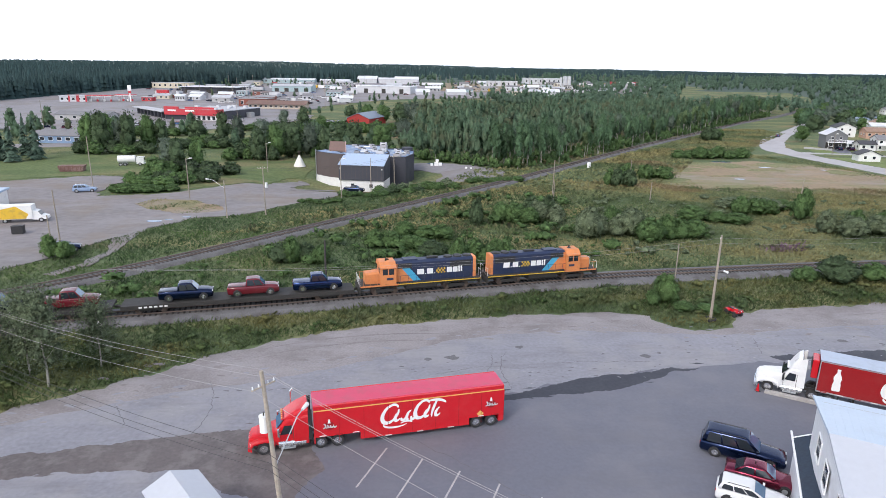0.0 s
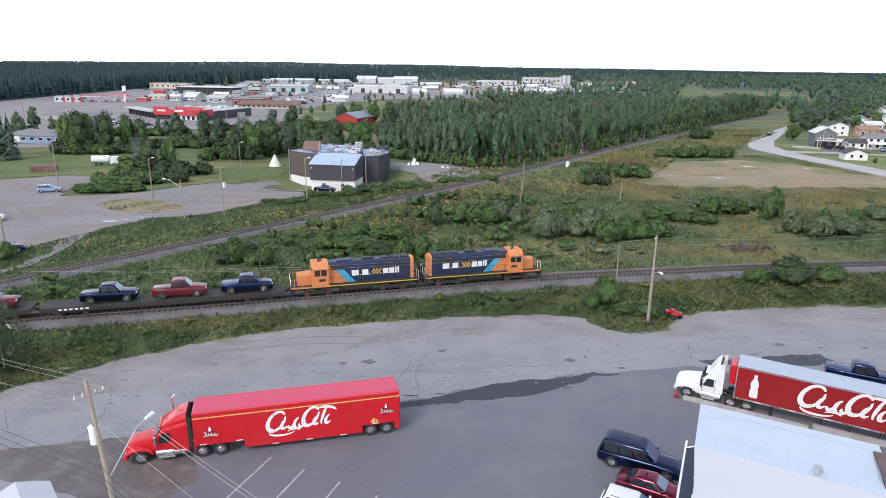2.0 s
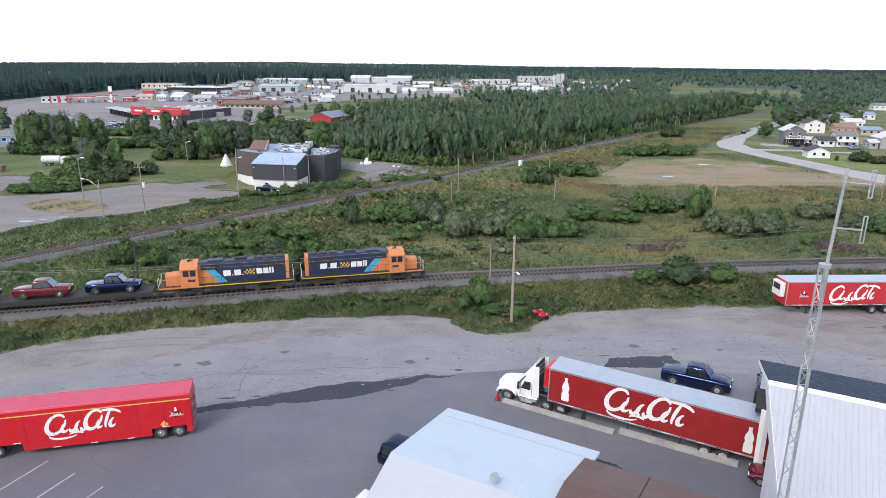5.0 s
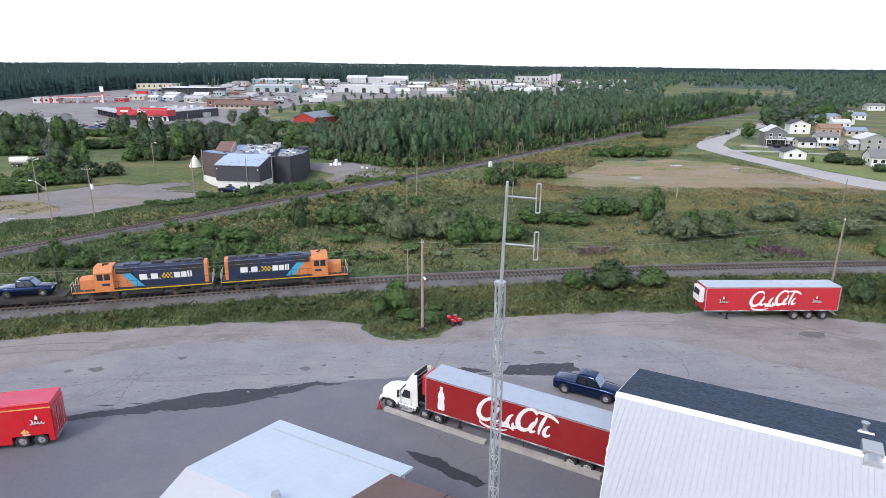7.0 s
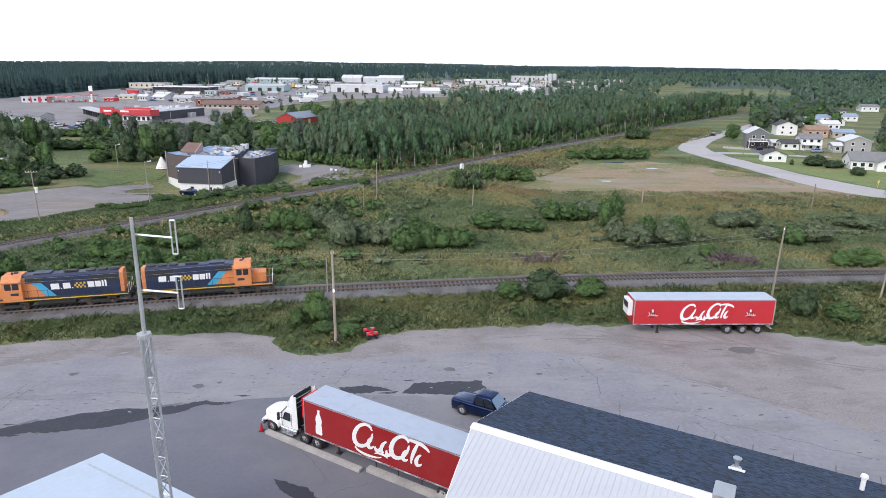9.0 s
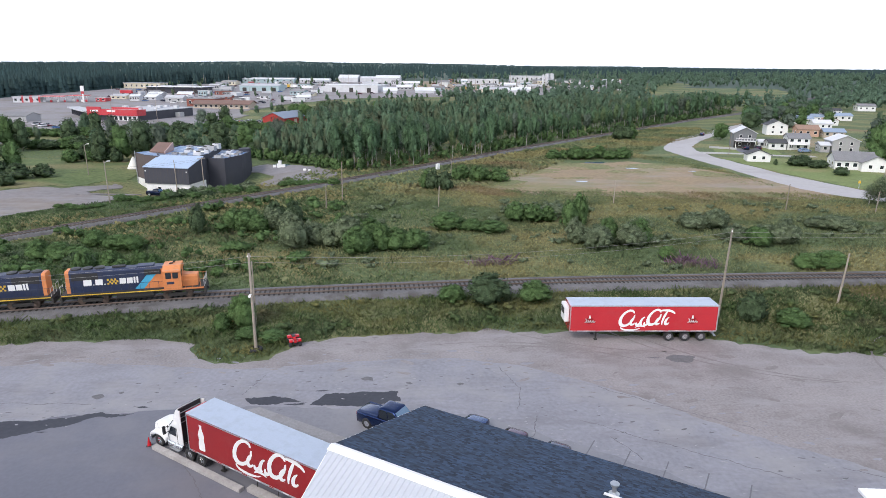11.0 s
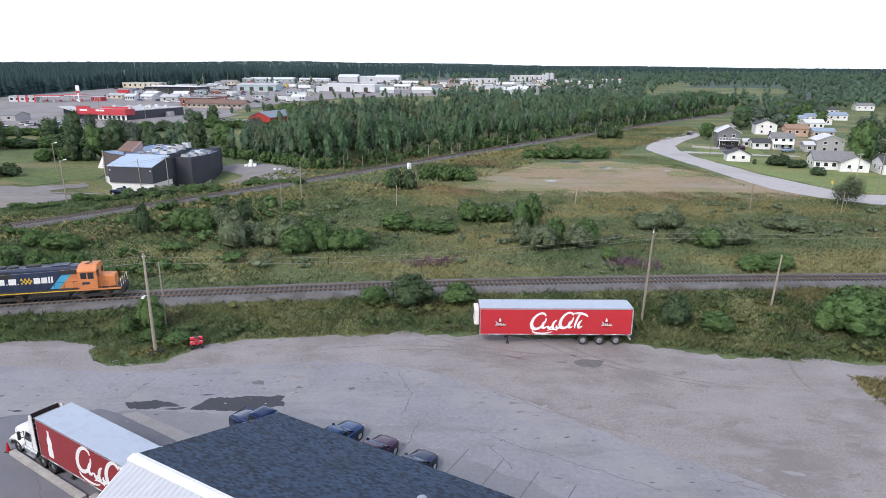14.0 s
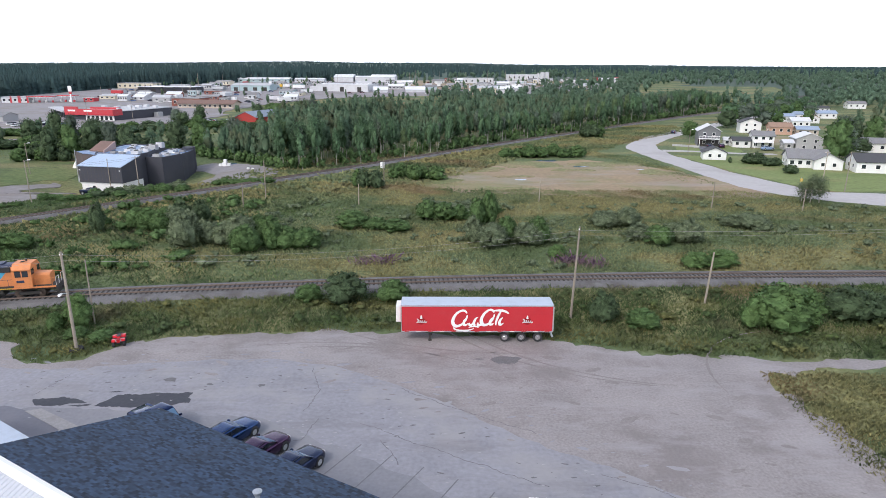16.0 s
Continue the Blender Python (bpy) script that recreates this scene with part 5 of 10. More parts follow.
def quad_bike(m):
    root = thing("quad_bike", m, "red quad bike parked on the gravel beside the pole", "quad bike")
    for x in (-0.6, 0.6):
        for s in (-1, 1):
            wheel(root, x, s * 0.5, 0.33, 0.26, FRAME)
    bm = B()
    loft(bm, [[(-0.8, -0.18, 0.6), (-0.8, -0.18, 0.85), (-0.8, 0.18, 0.85), (-0.8, 0.18, 0.6)], [(-0.2, -0.2, 0.4), (-0.2, -0.16, 0.88), (-0.2, 0.16, 0.88), (-0.2, 0.2, 0.4)],
              [(0.3, -0.2, 0.4), (0.3, -0.15, 0.98), (0.3, 0.15, 0.98), (0.3, 0.2, 0.4)], [(0.92, -0.16, 0.55), (0.92, -0.14, 0.82), (0.92, 0.14, 0.82), (0.92, 0.16, 0.55)]])
    part("body", bm, RED, root)
    for x in (-0.6, 0.6):
        for s in (-1, 1):
            bm = B()
            loft(bm, [[(x + dx, s * 0.16, z), (x + dx, s * 0.62, z - 0.02), (x + dx, s * 0.62, z + 0.02), (x + dx, s * 0.16, z + 0.05)] for dx, z in ((-0.38, 0.62), (-0.2, 0.78), (0.15, 0.8), (0.36, 0.66))])
            bmesh.ops.recalc_face_normals(bm, faces=bm.faces[:])
            part("fender", bm, RED, root)
    bm = B()
    box(bm, -0.7, 0.7, -0.3, 0.3, 0.28, 0.5, 0.05)
    part("engine", bm, BLACK, root)
    for s in (-1, 1):
        bm = B()
        tube(bm, (0.86, s * 0.22, 0.72), (0.95, s * 0.22, 0.72), 0.08, seg=10)
        part("headlight", bm, CHROME, root)
    bm = B()
    box(bm, -0.6, 0.1, -0.17, 0.17, 0.82, 0.95, 0.05)
    part("seat", bm, BLACK, root)
    bm = B()
    tube(bm, (0.3, -0.4, 1.1), (0.3, 0.4, 1.1), 0.02, seg=6)
    tube(bm, (0.45, 0, 0.8), (0.3, 0, 1.1), 0.03, seg=6)
    part("handlebar", bm, BLACK, root)
    for x in (-0.85, 0.8):
        bm = B()
        for k in range(4):
            tube(bm, (x - 0.2, -0.3 + 0.2 * k, 0.9), (x + 0.2, -0.3 + 0.2 * k, 0.9), 0.015, seg=5)
        tube(bm, (x - 0.2, -0.3, 0.9), (x - 0.2, 0.3, 0.9), 0.015, seg=5)
        tube(bm, (x + 0.2, -0.3, 0.9), (x + 0.2, 0.3, 0.9), 0.015, seg=5)
        for y in (-0.2, 0.2):
            tube(bm, (x, y, 0.75), (x, y, 0.9), 0.015, seg=5)
        part("rack", bm, BLACK, root)


quad_bike(on(38.9, 69.9, -68, 0.022))


def old_tyre(m):
    """A discarded tyre lying flat round the foot of a pole."""
    root = thing("tyre", m, "old black rubber tyre lying round the pole's foot", "tyre")
    bm = B()
    seg, rings = 20, []
    for a, b in ((0.36, 0.02), (0.62, 0.0), (0.68, 0.08), (0.68, 0.22), (0.62, 0.3), (0.36, 0.28)):
        rings.append([bm.verts.new((math.cos(i * math.tau / seg) * a, math.sin(i * math.tau / seg) * a, b)) for i in range(seg)])
    for a, b in zip(rings, rings[1:] + rings[:1]):
        for i in range(seg):
            bm.faces.new((a[i], a[(i + 1) % seg], b[(i + 1) % seg], b[i]))
    bmesh.ops.recalc_face_normals(bm, faces=bm.faces[:])
    part("casing", bm, RUBBER, root)


old_tyre(on(35.3, 68.3, 0, 0.03))


def traffic_cone(m):
    root = thing("traffic_cone", m, "orange-red traffic cone at the end of the kerb", "cone")
    bm = B()
    tube(bm, (0, 0, 0.04), (0, 0, 0.75), 0.16, 0.03, 12)
    part("cone_body", bm, RED, root)
    bm = B()
    box(bm, -0.2, 0.2, -0.2, 0.2, 0, 0.04)
    part("base", bm, BLACK, root)


traffic_cone(on(31.7, 51.0, 0))


def low_kerb(points, label, w=0.45, h=0.3):
    bm = B()
    (ax, ay), (bx, by) = points
    d = Vector((bx - ax, by - ay))
    length, ang = d.length, math.degrees(math.atan2(d.y, d.x))
    box(bm, 0, length, -w / 2, w / 2, 0, h, 0.04)
    ob = part("kerb_wall", bm, CONCRETE)
    ob.matrix_basis = on(ax, ay, ang, 0.03)
    structure(ob, label, "kerb")


APRON = material("worn_grey_concrete", (0.29, 0.283, 0.29), 0.9, vary=0.22, scale=0.6, fine=5, bump=0.008, dirt=(0.22, 0.21, 0.21), dirt_amount=0.7, dirt_scale=0.6)
low_kerb(((32.2, 50.7), (40.4, 45.4)), "long low concrete kerb beside the loading lane")
low_kerb(((40.9, 45.6), (48.3, 40.9)), "broken concrete kerb with posts beside the trailer", 0.55, 0.34)
bm = B()
slab(bm, [(37.6, 56.3), (38.7, 56.75), (48.6, 50.9), (47.6, 50.0)], 0.0, 0.07)
structure(part("dock_apron", bm, APRON), "grey worn concrete apron beside the dock lane", "pavement")
for k in range(5):
    bm = B()
    x, y = 41.5 + 1.7 * k, 45.5 - 1.06 * k
    tube(bm, (x, y, 0), (x, y, 1.0), 0.04, seg=8)
    if k < 4:
        tube(bm, (x, y, 0.95), (x + 1.7, y - 1.06, 0.95), 0.025, seg=6)
    ob = tagged(part("guard_post", bm, FRAME), "thin dark steel guard post with a rail", "guard post", "dock guard posts")

# ---- buildings of the yard ----
METAL_WHITE = material("white_ribbed_metal", (0.5, 0.52, 0.57), 0.45, vary=0.05, scale=0.3, fine=3, dirt=(0.5, 0.52, 0.56), dirt_amount=0.35, dirt_scale=0.35)
SHINGLE = material("blue_grey_shingles", (0.027, 0.046, 0.083), 0.95, vary=0.22, scale=0.35, fine=3, per_island=0.55, bump=0.01)
SHINGLE_BASE = material("shingle_underlay", (0.028, 0.042, 0.066), 0.95, vary=0.25, scale=0.6, fine=5)
BROWN_ROOF = material("brown_metal_roof", (0.14, 0.083, 0.076), 0.6, vary=0.15, scale=0.4, fine=3, dirt=(0.12, 0.075, 0.065), dirt_amount=0.6, dirt_scale=0.4)
# Bluer than METAL_WHITE: skylight on the north slope put into the colour.
OFFICE_METAL = material("skylit_white_metal", (0.5, 0.585, 0.69), 0.4, vary=0.05, scale=0.3, fine=3, dirt=(0.44, 0.5, 0.58), dirt_amount=0.35, dirt_scale=0.35)
SIDING = material("white_wall_siding", (0.74, 0.75, 0.77), 0.6, vary=0.06, scale=0.5, fine=5, dirt=(0.6, 0.6, 0.6), dirt_amount=0.3, dirt_scale=0.6)
SEAM = material("grey_roof_seam", (0.42, 0.46, 0.5), 0.5, vary=0.1)
FLASHING = material("white_flashing", (0.85, 0.85, 0.85), 0.4, vary=0.04)
# Bay shade put into a near-black colour; roof seams share it.
DARK_HOLE = material("bay_shade_and_seam_black", (0.03, 0.03, 0.032), 0.9, vary=0.2)


def ridge_house(root, x0, x1, y_ridge, z_ridge, yn, zn, ys, zs, wall_mat, over=0.35):
    """Gable walls and two long walls under a ridge along x."""
    t = 0.25
    bm = B()
    box(bm, x0 + over, x1 - over, yn - over - t, yn - over, 0, zn + 0.02)
    part("wall", bm, wall_mat, root)
    bm = B()
    box(bm, x0 + over, x1 - over, ys + over, ys + over + t, 0, zs + 0.02)
    part("wall", bm, wall_mat, root)
    return t


def roof_plane(root, name, x0, x1, ya, za, yb, zb, thick, mat, label):
    bm = B()
    xa, xb = x0 if isinstance(x0, tuple) else (x0, x0)
    loft(bm, [[(p, ya, za), (q, yb, zb), (q, yb, zb - thick), (p, ya, za - thick)] for p, q in ((xa, xb), (x1, x1))])
    return part(name, bm, mat, root, label)


def ribs(root, x0, x1, ya, za, yb, zb, step, mat, height=0.045, name="rib", skew=0.0):
    n = int((x1 - x0) / step)
    y_end, z_end = yb, zb
    for k in range(n + 1):
        x = x0 + 0.05 + k * step
        if x > x1 - 0.05:
            break
        f = min(1.0, (x - x0) / skew) if skew > 0 else 1.0
        if f < 0.03:
            continue
        yb, zb = ya + (y_end - ya) * f, za + (z_end - za) * f
        bm = B()
        loft(bm, [[(x - 0.05, ya, za - 0.01), (x - 0.02, ya, za + height), (x + 0.02, ya, za + height), (x + 0.05, ya, za - 0.01)],
                  [(x - 0.05, yb, zb - 0.01), (x - 0.02, yb, zb + height), (x + 0.02, yb, zb + height), (x + 0.05, yb, zb - 0.01)]])
        part(name, bm, mat, root)


def window(root, centre, along, up, w, h, out, panes=2):
    """A framed window in a wall: frame, panes and sill. along, up and out are unit vectors."""
    c, a, u, o = (Vector(v) for v in (centre, along, up, out))

    def pane(bm, s0, s1, t0, t1, d0, d1):
        pts = []
        for d in (d0, d1):
            for s, t in ((s0, t0), (s1, t0), (s1, t1), (s0, t1)):
                pts.append(bm.verts.new(c + a * s + u * t + o * d))
        for q in ((0, 1, 2, 3), (7, 6, 5, 4), (0, 4, 5, 1), (1, 5, 6, 2), (2, 6, 7, 3), (3, 7, 4, 0)):
            bm.faces.new([pts[i] for i in q])
        bmesh.ops.recalc_face_normals(bm, faces=bm.faces[:])

    bm = B()
    f = 0.07
    for s0, s1, t0, t1 in ((-w / 2 - f, w / 2 + f, -h / 2 - f, -h / 2), (-w / 2 - f, w / 2 + f, h / 2, h / 2 + f), (-w / 2 - f, -w / 2, -h / 2, h / 2), (w / 2, w / 2 + f, -h / 2, h / 2)):
        pane(bm, s0, s1, t0, t1, -0.02, 0.05)
    frame_ob = part("window", bm, FLASHING, root, "white-framed window")
    for k in range(panes):
        bm = B()
        s0, s1 = -w / 2 + k * w / panes + 0.02, -w / 2 + (k + 1) * w / panes - 0.02
        pane(bm, s0, s1, -h / 2 + 0.02, h / 2 - 0.02, 0.0, 0.02)
        part("pane", bm, GLASS, frame_ob)
    bm = B()
    pane(bm, -w / 2 - 0.1, w / 2 + 0.1, -h / 2 - f - 0.05, -h / 2 - f, -0.02, 0.1)
    part("sill", bm, FLASHING, frame_ob)


# warehouse: ribbed white metal to the south, shingles to the north
ware = thing("warehouse", pose(48.0, 38.3, 0.03, 0, 0, -30.5), "warehouse with a white ribbed metal roof and blue-grey shingled slope", "warehouse")
WX1, WN, WS, WR, WE = 40.0, 11.1, -10.5, 8.25, 5.0
WEST_N, WEST_S, SOUTH_Z = -0.75, 1.65, 3.9
ridge_house(ware, 1.4, WX1, 0, WR, WN, WE, WS, SOUTH_Z, SIDING)


def west_edge(y):
    return WEST_N * y / WN if y > 0 else WEST_S * y / WS


for x0, x1 in ((0.35, 0.6), (WX1 - 0.6, WX1 - 0.35)):
    west = x0 < 1
    pieces = [(-10.15, -1.2), (2.2, 2.55), (5.75, 10.7)] if west else [(-10.15, 10.15)]
    for ya, yb in pieces:
        bm = B()
        top = lambda y: (WE + (WR - WE) * (1 - y / WN) if y > 0 else SOUTH_Z + (WR - SOUTH_Z) * (1 - y / WS)) - 0.15
        sk = (lambda y: west_edge(y)) if west else (lambda y: 0.0)
        ys = sorted({ya, yb, *([0.0] if ya < 0 < yb else [])})
        outline = [(y, 0) for y in (ya, yb)] + [(y, top(y)) for y in ys[::-1]]
        a = [bm.verts.new((x0 + sk(y), y, z)) for y, z in outline]
        b = [bm.verts.new((x1 + sk(y), y, z)) for y, z in outline]
        for i in range(len(outline)):
            bm.faces.new((a[i], a[(i + 1) % len(a)], b[(i + 1) % len(a)], b[i]))
        bm.faces.new(a[::-1])
        bm.faces.new(b)
        bmesh.ops.recalc_face_normals(bm, faces=bm.faces[:])
        part("wall", bm, SIDING, ware)
    if west:
        for ya, yb in ((-1.2, 2.2), (2.55, 5.75)):
            bm = B()
            loft(bm, [[(x + sk(ya), ya, 4.5), (x + sk(ya), ya, top(ya)), (x + sk(yb), yb, top(yb)), (x + sk(yb), yb, 4.5)] for x in (x0, x1)])
            part("lintel_wall", bm, SIDING, ware)
# Added near-black panel that gives the open bay its shaded depth.
bm = B()
box(bm, 5.8, 6.0, -9, 9, 0.0, 4.9)
part("dark_bay_panel", bm, DARK_HOLE, ware)
for y0, y1, z0, z1 in ((2.3, 2.55, 0.3, 4.9), (5.65, 5.9, 0.6, 4.7), (2.55, 5.9, 4.55, 4.9)):
    bm = B()
    box(bm, (0.02 if y1 < 2.6 else -0.35) + west_edge(y0), 0.34 + west_edge(y0), y0, y1, z0, z1, 0.03)
    part("dock_shelter", bm, FLASHING if y1 < 2.6 else BLACK, ware, "white loading dock post" if y1 < 2.6 else "black loading dock cushion")
roof_plane(ware, "roof_south", (0, WEST_S), WX1, 0, WR, WS, SOUTH_Z, 0.14, METAL_WHITE, "white ribbed metal roof slope")
roof_plane(ware, "roof_north", (0, WEST_N), WX1, 0, WR, WN, WE, 0.14, SHINGLE_BASE, "blue-grey shingled roof slope")
bm = B()
loft(bm, [[(x, -0.35, WR - 0.04), (x, 0, WR + 0.09), (x, 0.3, WR - 0.02), (x, 0.3, WR - 0.08), (x, -0.35, WR - 0.1)] for x in (-0.02, WX1 + 0.02)])
part("ridge_cap", bm, FLASHING, ware, "white metal ridge cap")
for yb, zb in ((WN, WE), (WS, SOUTH_Z)):
    bm = B()
    w = west_edge(yb)
    loft(bm, [[(x, 0, WR + 0.0), (x + w, yb, zb + 0.0), (x + w, yb, zb - 0.32), (x, 0, WR - 0.32)] for x in (-0.04, -0.005)])
    part("rake_board", bm, FLASHING, ware, "white rake board")
ribs(ware, 0.05, WX1, -0.3, WR - 0.12, WS, SOUTH_Z, 0.33, METAL_WHITE, 0.04, skew=WEST_S)
bm = B()
tube(bm, (14.1, 6.1, 6.2), (14.1, 6.1, 7.0), 0.12, seg=14)
tube(bm, (14.1, 6.1, 6.93), (14.1, 6.1, 7.13), 0.18, 0.25, 14)
tube(bm, (14.1, 6.1, 6.5), (14.1, 6.1, 6.6), 0.3, 0.16, 14)
part("roof_vent", bm, STEEL, ware, "galvanised roof vent with a cap")
bm = B()
box(bm, 13.7, 14.6, 5.5, 5.68, 6.55, 6.72)
part("vent_flashing", bm, FLASHING, ware)
bm = B()
box(bm, 13.35, 14.35, -0.2, 1.05, 7.6, 8.58, 0.06)
hood = part("fan_housing", bm, STEEL, ware, "galvanised fan housing on the ridge")
bm = B()
tube(bm, (13.85, -0.75, 7.95), (13.85, -0.2, 8.15), 0.44, 0.44, 20)
tube(bm, (13.85, -0.76, 7.95), (13.85, -0.7, 7.98), 0.47, 0.47, 20)
part("fan_duct", bm, STEEL, hood)
bm = B()
tube(bm, (20.5, 8.4, 5.9), (20.5, 8.4, 6.75), 0.13, seg=12)
tube(bm, (20.5, 8.4, 6.7), (20.5, 8.4, 6.85), 0.22, 0.18, 12)
part("roof_vent", bm, FLASHING, ware, "white plastic roof vent")

# office building with a low white metal gable roof
office = thing("office_building", pose(23.45, 30.37, 0.03, 0, 0, -31.0), "two-storey white building with a pale metal roof", "building")
OX1 = 9.2
ON, OZ, OE = 7.2, 8.5, 7.4
for y0, y1 in ((6.4, 6.65), (-6.65, -6.4)):
    bm = B()
    box(bm, 0.35, OX1 - 0.2 if y0 > 0 else 25, y0, y1, 0, OE - 0.1)
    part("wall", bm, SIDING, office)
bm = B()
ol = [(-6.65, 0), (6.65, 0), (6.65, OE - 0.12), (0, OZ - 0.14), (-6.65, OE - 0.86)]
a = [bm.verts.new((0.3 - (0.07 if y > 0 else 0.157) * y, y, z)) for y, z in ol]
b = [bm.verts.new((0.55 - (0.07 if y > 0 else 0.157) * y, y, z)) for y, z in ol]
for i in range(5):
    bm.faces.new((a[i], a[(i + 1) % 5], b[(i + 1) % 5], b[i]))
bm.faces.new(a[::-1])
bm.faces.new(b)
bmesh.ops.recalc_face_normals(bm, faces=bm.faces[:])
part("wall", bm, SIDING, office)
# One metal roof, coloured bluer north and whiter south as light falls.
roof_plane(office, "roof_north", (0, -0.48), OX1, 0, OZ, ON, OE, 0.16, OFFICE_METAL, "pale metal roof slope")
roof_plane(office, "roof_south", (0, 1.1), OX1, 0, OZ, -ON, OE - 0.75, 0.16, METAL_WHITE, "pale metal roof slope")
bm = B()
zs = OZ + (OE - OZ) * 0.87
loft(bm, [[(x, 5.95, zs + 0.02), (x, 5.95, zs + 0.05), (x, 6.25, zs + 0.0), (x, 6.25, zs - 0.03)] for x in (0, OX1)])
part("roof_seam", bm, SEAM, office, "grey seam strip along the roof")
ribs(office, 0.0, OX1, 0.05, OZ - 0.012, ON, OE - 0.005, 0.45, OFFICE_METAL, 0.012)
bm = B()
tube(bm, (5.8, 0.4, 8.2), (5.8, 0.4, 8.72), 0.14, seg=12)
tube(bm, (5.8, 0.4, 8.66), (5.8, 0.4, 8.92), 0.25, 0.2, 12)
part("roof_vent", bm, STEEL, office, "galvanised roof vent")
roof_plane(office, "brown_roof_north", OX1 - 0.45, 26, 2.2, 8.5, 5.7, 7.75, 0.2, BROWN_ROOF, "brown metal roof")
roof_plane(office, "brown_roof_south", OX1 - 0.45, 26, 2.2, 8.5, -7.0, 7.7, 0.2, BROWN_ROOF, "brown metal roof")
for k in range(4):
    bm = B()
    x = OX1 + 3 + k * 3.6
    loft(bm, [[(x - 0.03, 2.2, 8.52), (x + 0.03, 2.2, 8.52), (x + 0.03, 5.7, 7.77), (x - 0.03, 5.7, 7.77)], [(x - 0.03, 2.2, 8.47), (x + 0.03, 2.2, 8.47), (x + 0.03, 5.7, 7.72), (x - 0.03, 5.7, 7.72)]])
    part("roof_seam", bm, DARK_HOLE, office)
bm = B()
box(bm, OX1 - 0.2, 25, 5.2, 5.45, 0, 7.65)
part("wall", bm, BROWN_ROOF, office, "brown clad wall")
roof_plane(office, "lean_to_roof", 13.0, 20.5, 5.45, 4.6, 9.0, 3.9, 0.12, METAL_WHITE, "white ribbed lean-to roof")
ribs(office, 13.0, 20.5, 5.45, 4.6, 9.0, 3.9, 0.4, METAL_WHITE, 0.03)
bm = B()
box(bm, 13.2, 20.3, 8.6, 8.8, 0, 3.95)
part("lean_to_wall", bm, SIDING, office)
for yy in (3.4, 0.2, -3.2):
    wx = 0.28 - (0.07 if yy > 0 else 0.157) * yy
    slant = Vector((-0.07 if yy > 0 else -0.157, 1, 0)).normalized()
    window(office, (wx, yy, 5.6), slant, (0, 0, 1), 1.3, 1.4, (-slant.y, slant.x, 0))
    window(office, (wx, yy, 1.7), slant, (0, 0, 1), 1.2, 1.2, (-slant.y, slant.x, 0))
bm = B()
loft(bm, [[(o - 1.0, y, 3.3), (o + 0.3, y, 4.0), (o + 0.3, y, 3.82), (o - 1.0, y, 3.12)] for y, o in ((8.3, -0.1), (0, 0.5), (-7, 1.5))])
part("porch_roof", bm, SHINGLE_BASE, office, "dark shingled lean-to porch roof")
bm = B()
tube(bm, (-1.18, 9.3, 3.26), (-0.56, 0, 3.26), 0.08, seg=8)
tube(bm, (-0.56, 0, 3.26), (0.44, -7, 3.26), 0.08, seg=8)
tube(bm, (-1.12, 8.32, 3.28), (0.2, 8.32, 4.0), 0.06, seg=8)
part("gutter_pipe", bm, FLASHING, office, "white gutter along the porch roof")
bm = B()
loft(bm, [[(o - 0.85, y, 0), (o - 0.7, y, 0), (o - 0.7, y, 3.25), (o - 0.85, y, 3.25)] for y, o in ((8.0, -0.08), (0, 0.5), (-7, 1.5))])
part("porch_wall", bm, SIDING, office)
window(office, (-0.51, 2.2, 2.0), (-0.07, 0.9975, 0), (0, 0, 1), 0.9, 1.2, (-1, 0, 0), 1)

# shed at the lower edge of the yard
shed = thing("shed", pose(-15.72, 34.78, 0.03, 0, 0, -52.0), "small white gabled shed with a pale metal roof", "shed")
roof_plane(shed, "roof_slope", 0, 7, 0, 3.82, 1.75, 3.1, 0.1, METAL_WHITE, "pale metal roof slope")
roof_plane(shed, "roof_slope", 0, 7, 0, 3.82, -1.75, 3.1, 0.1, METAL_WHITE, "pale metal roof slope")
bm = B()
box(bm, 0.15, 6.8, -1.6, 1.6, 0, 3.1)
part("walls", bm, SIDING, shed)
bm = B()
slab(bm, [(0.15, -1.6), (0.3, -1.6), (0.3, 1.6), (0.15, 1.6)], 3.0, lambda x, y: 3.78 - abs(y) * 0.41)
part("gable", bm, SIDING, shed)
pallet = thing("pallet_stack", pose(-9.9, 33.2, 0.03, 0, 0, -35), "dark slatted pallets lying beside the shed", "pallets")
for k in range(8):
    bm = B()
    box(bm, -1.6, 1.6, -1.2 + 0.3 * k, -1.02 + 0.3 * k, 0.12, 0.16)
    part("slat", bm, FRAME, pallet)
for x in (-1.5, 0, 1.4):
    bm = B()
    box(bm, x, x + 0.1, -1.2, 1.1, 0, 0.12)
    part("bearer", bm, FRAME, pallet)

# antenna mast
mast = thing("antenna_mast", pose(38.0, 20.0, 0.03), "galvanised lattice antenna mast with looped dipoles", "mast")
legs = [(math.cos(a) * 0.21, math.sin(a) * 0.21) for a in (0.3, 0.3 + math.tau / 3, 0.3 + 2 * math.tau / 3)]
for lx, ly in legs:
    bm = B()
    tube(bm, (lx, ly, 0), (lx * 0.75, ly * 0.75, 22.0), 0.036, seg=6)
    part("leg", bm, STEEL, mast)
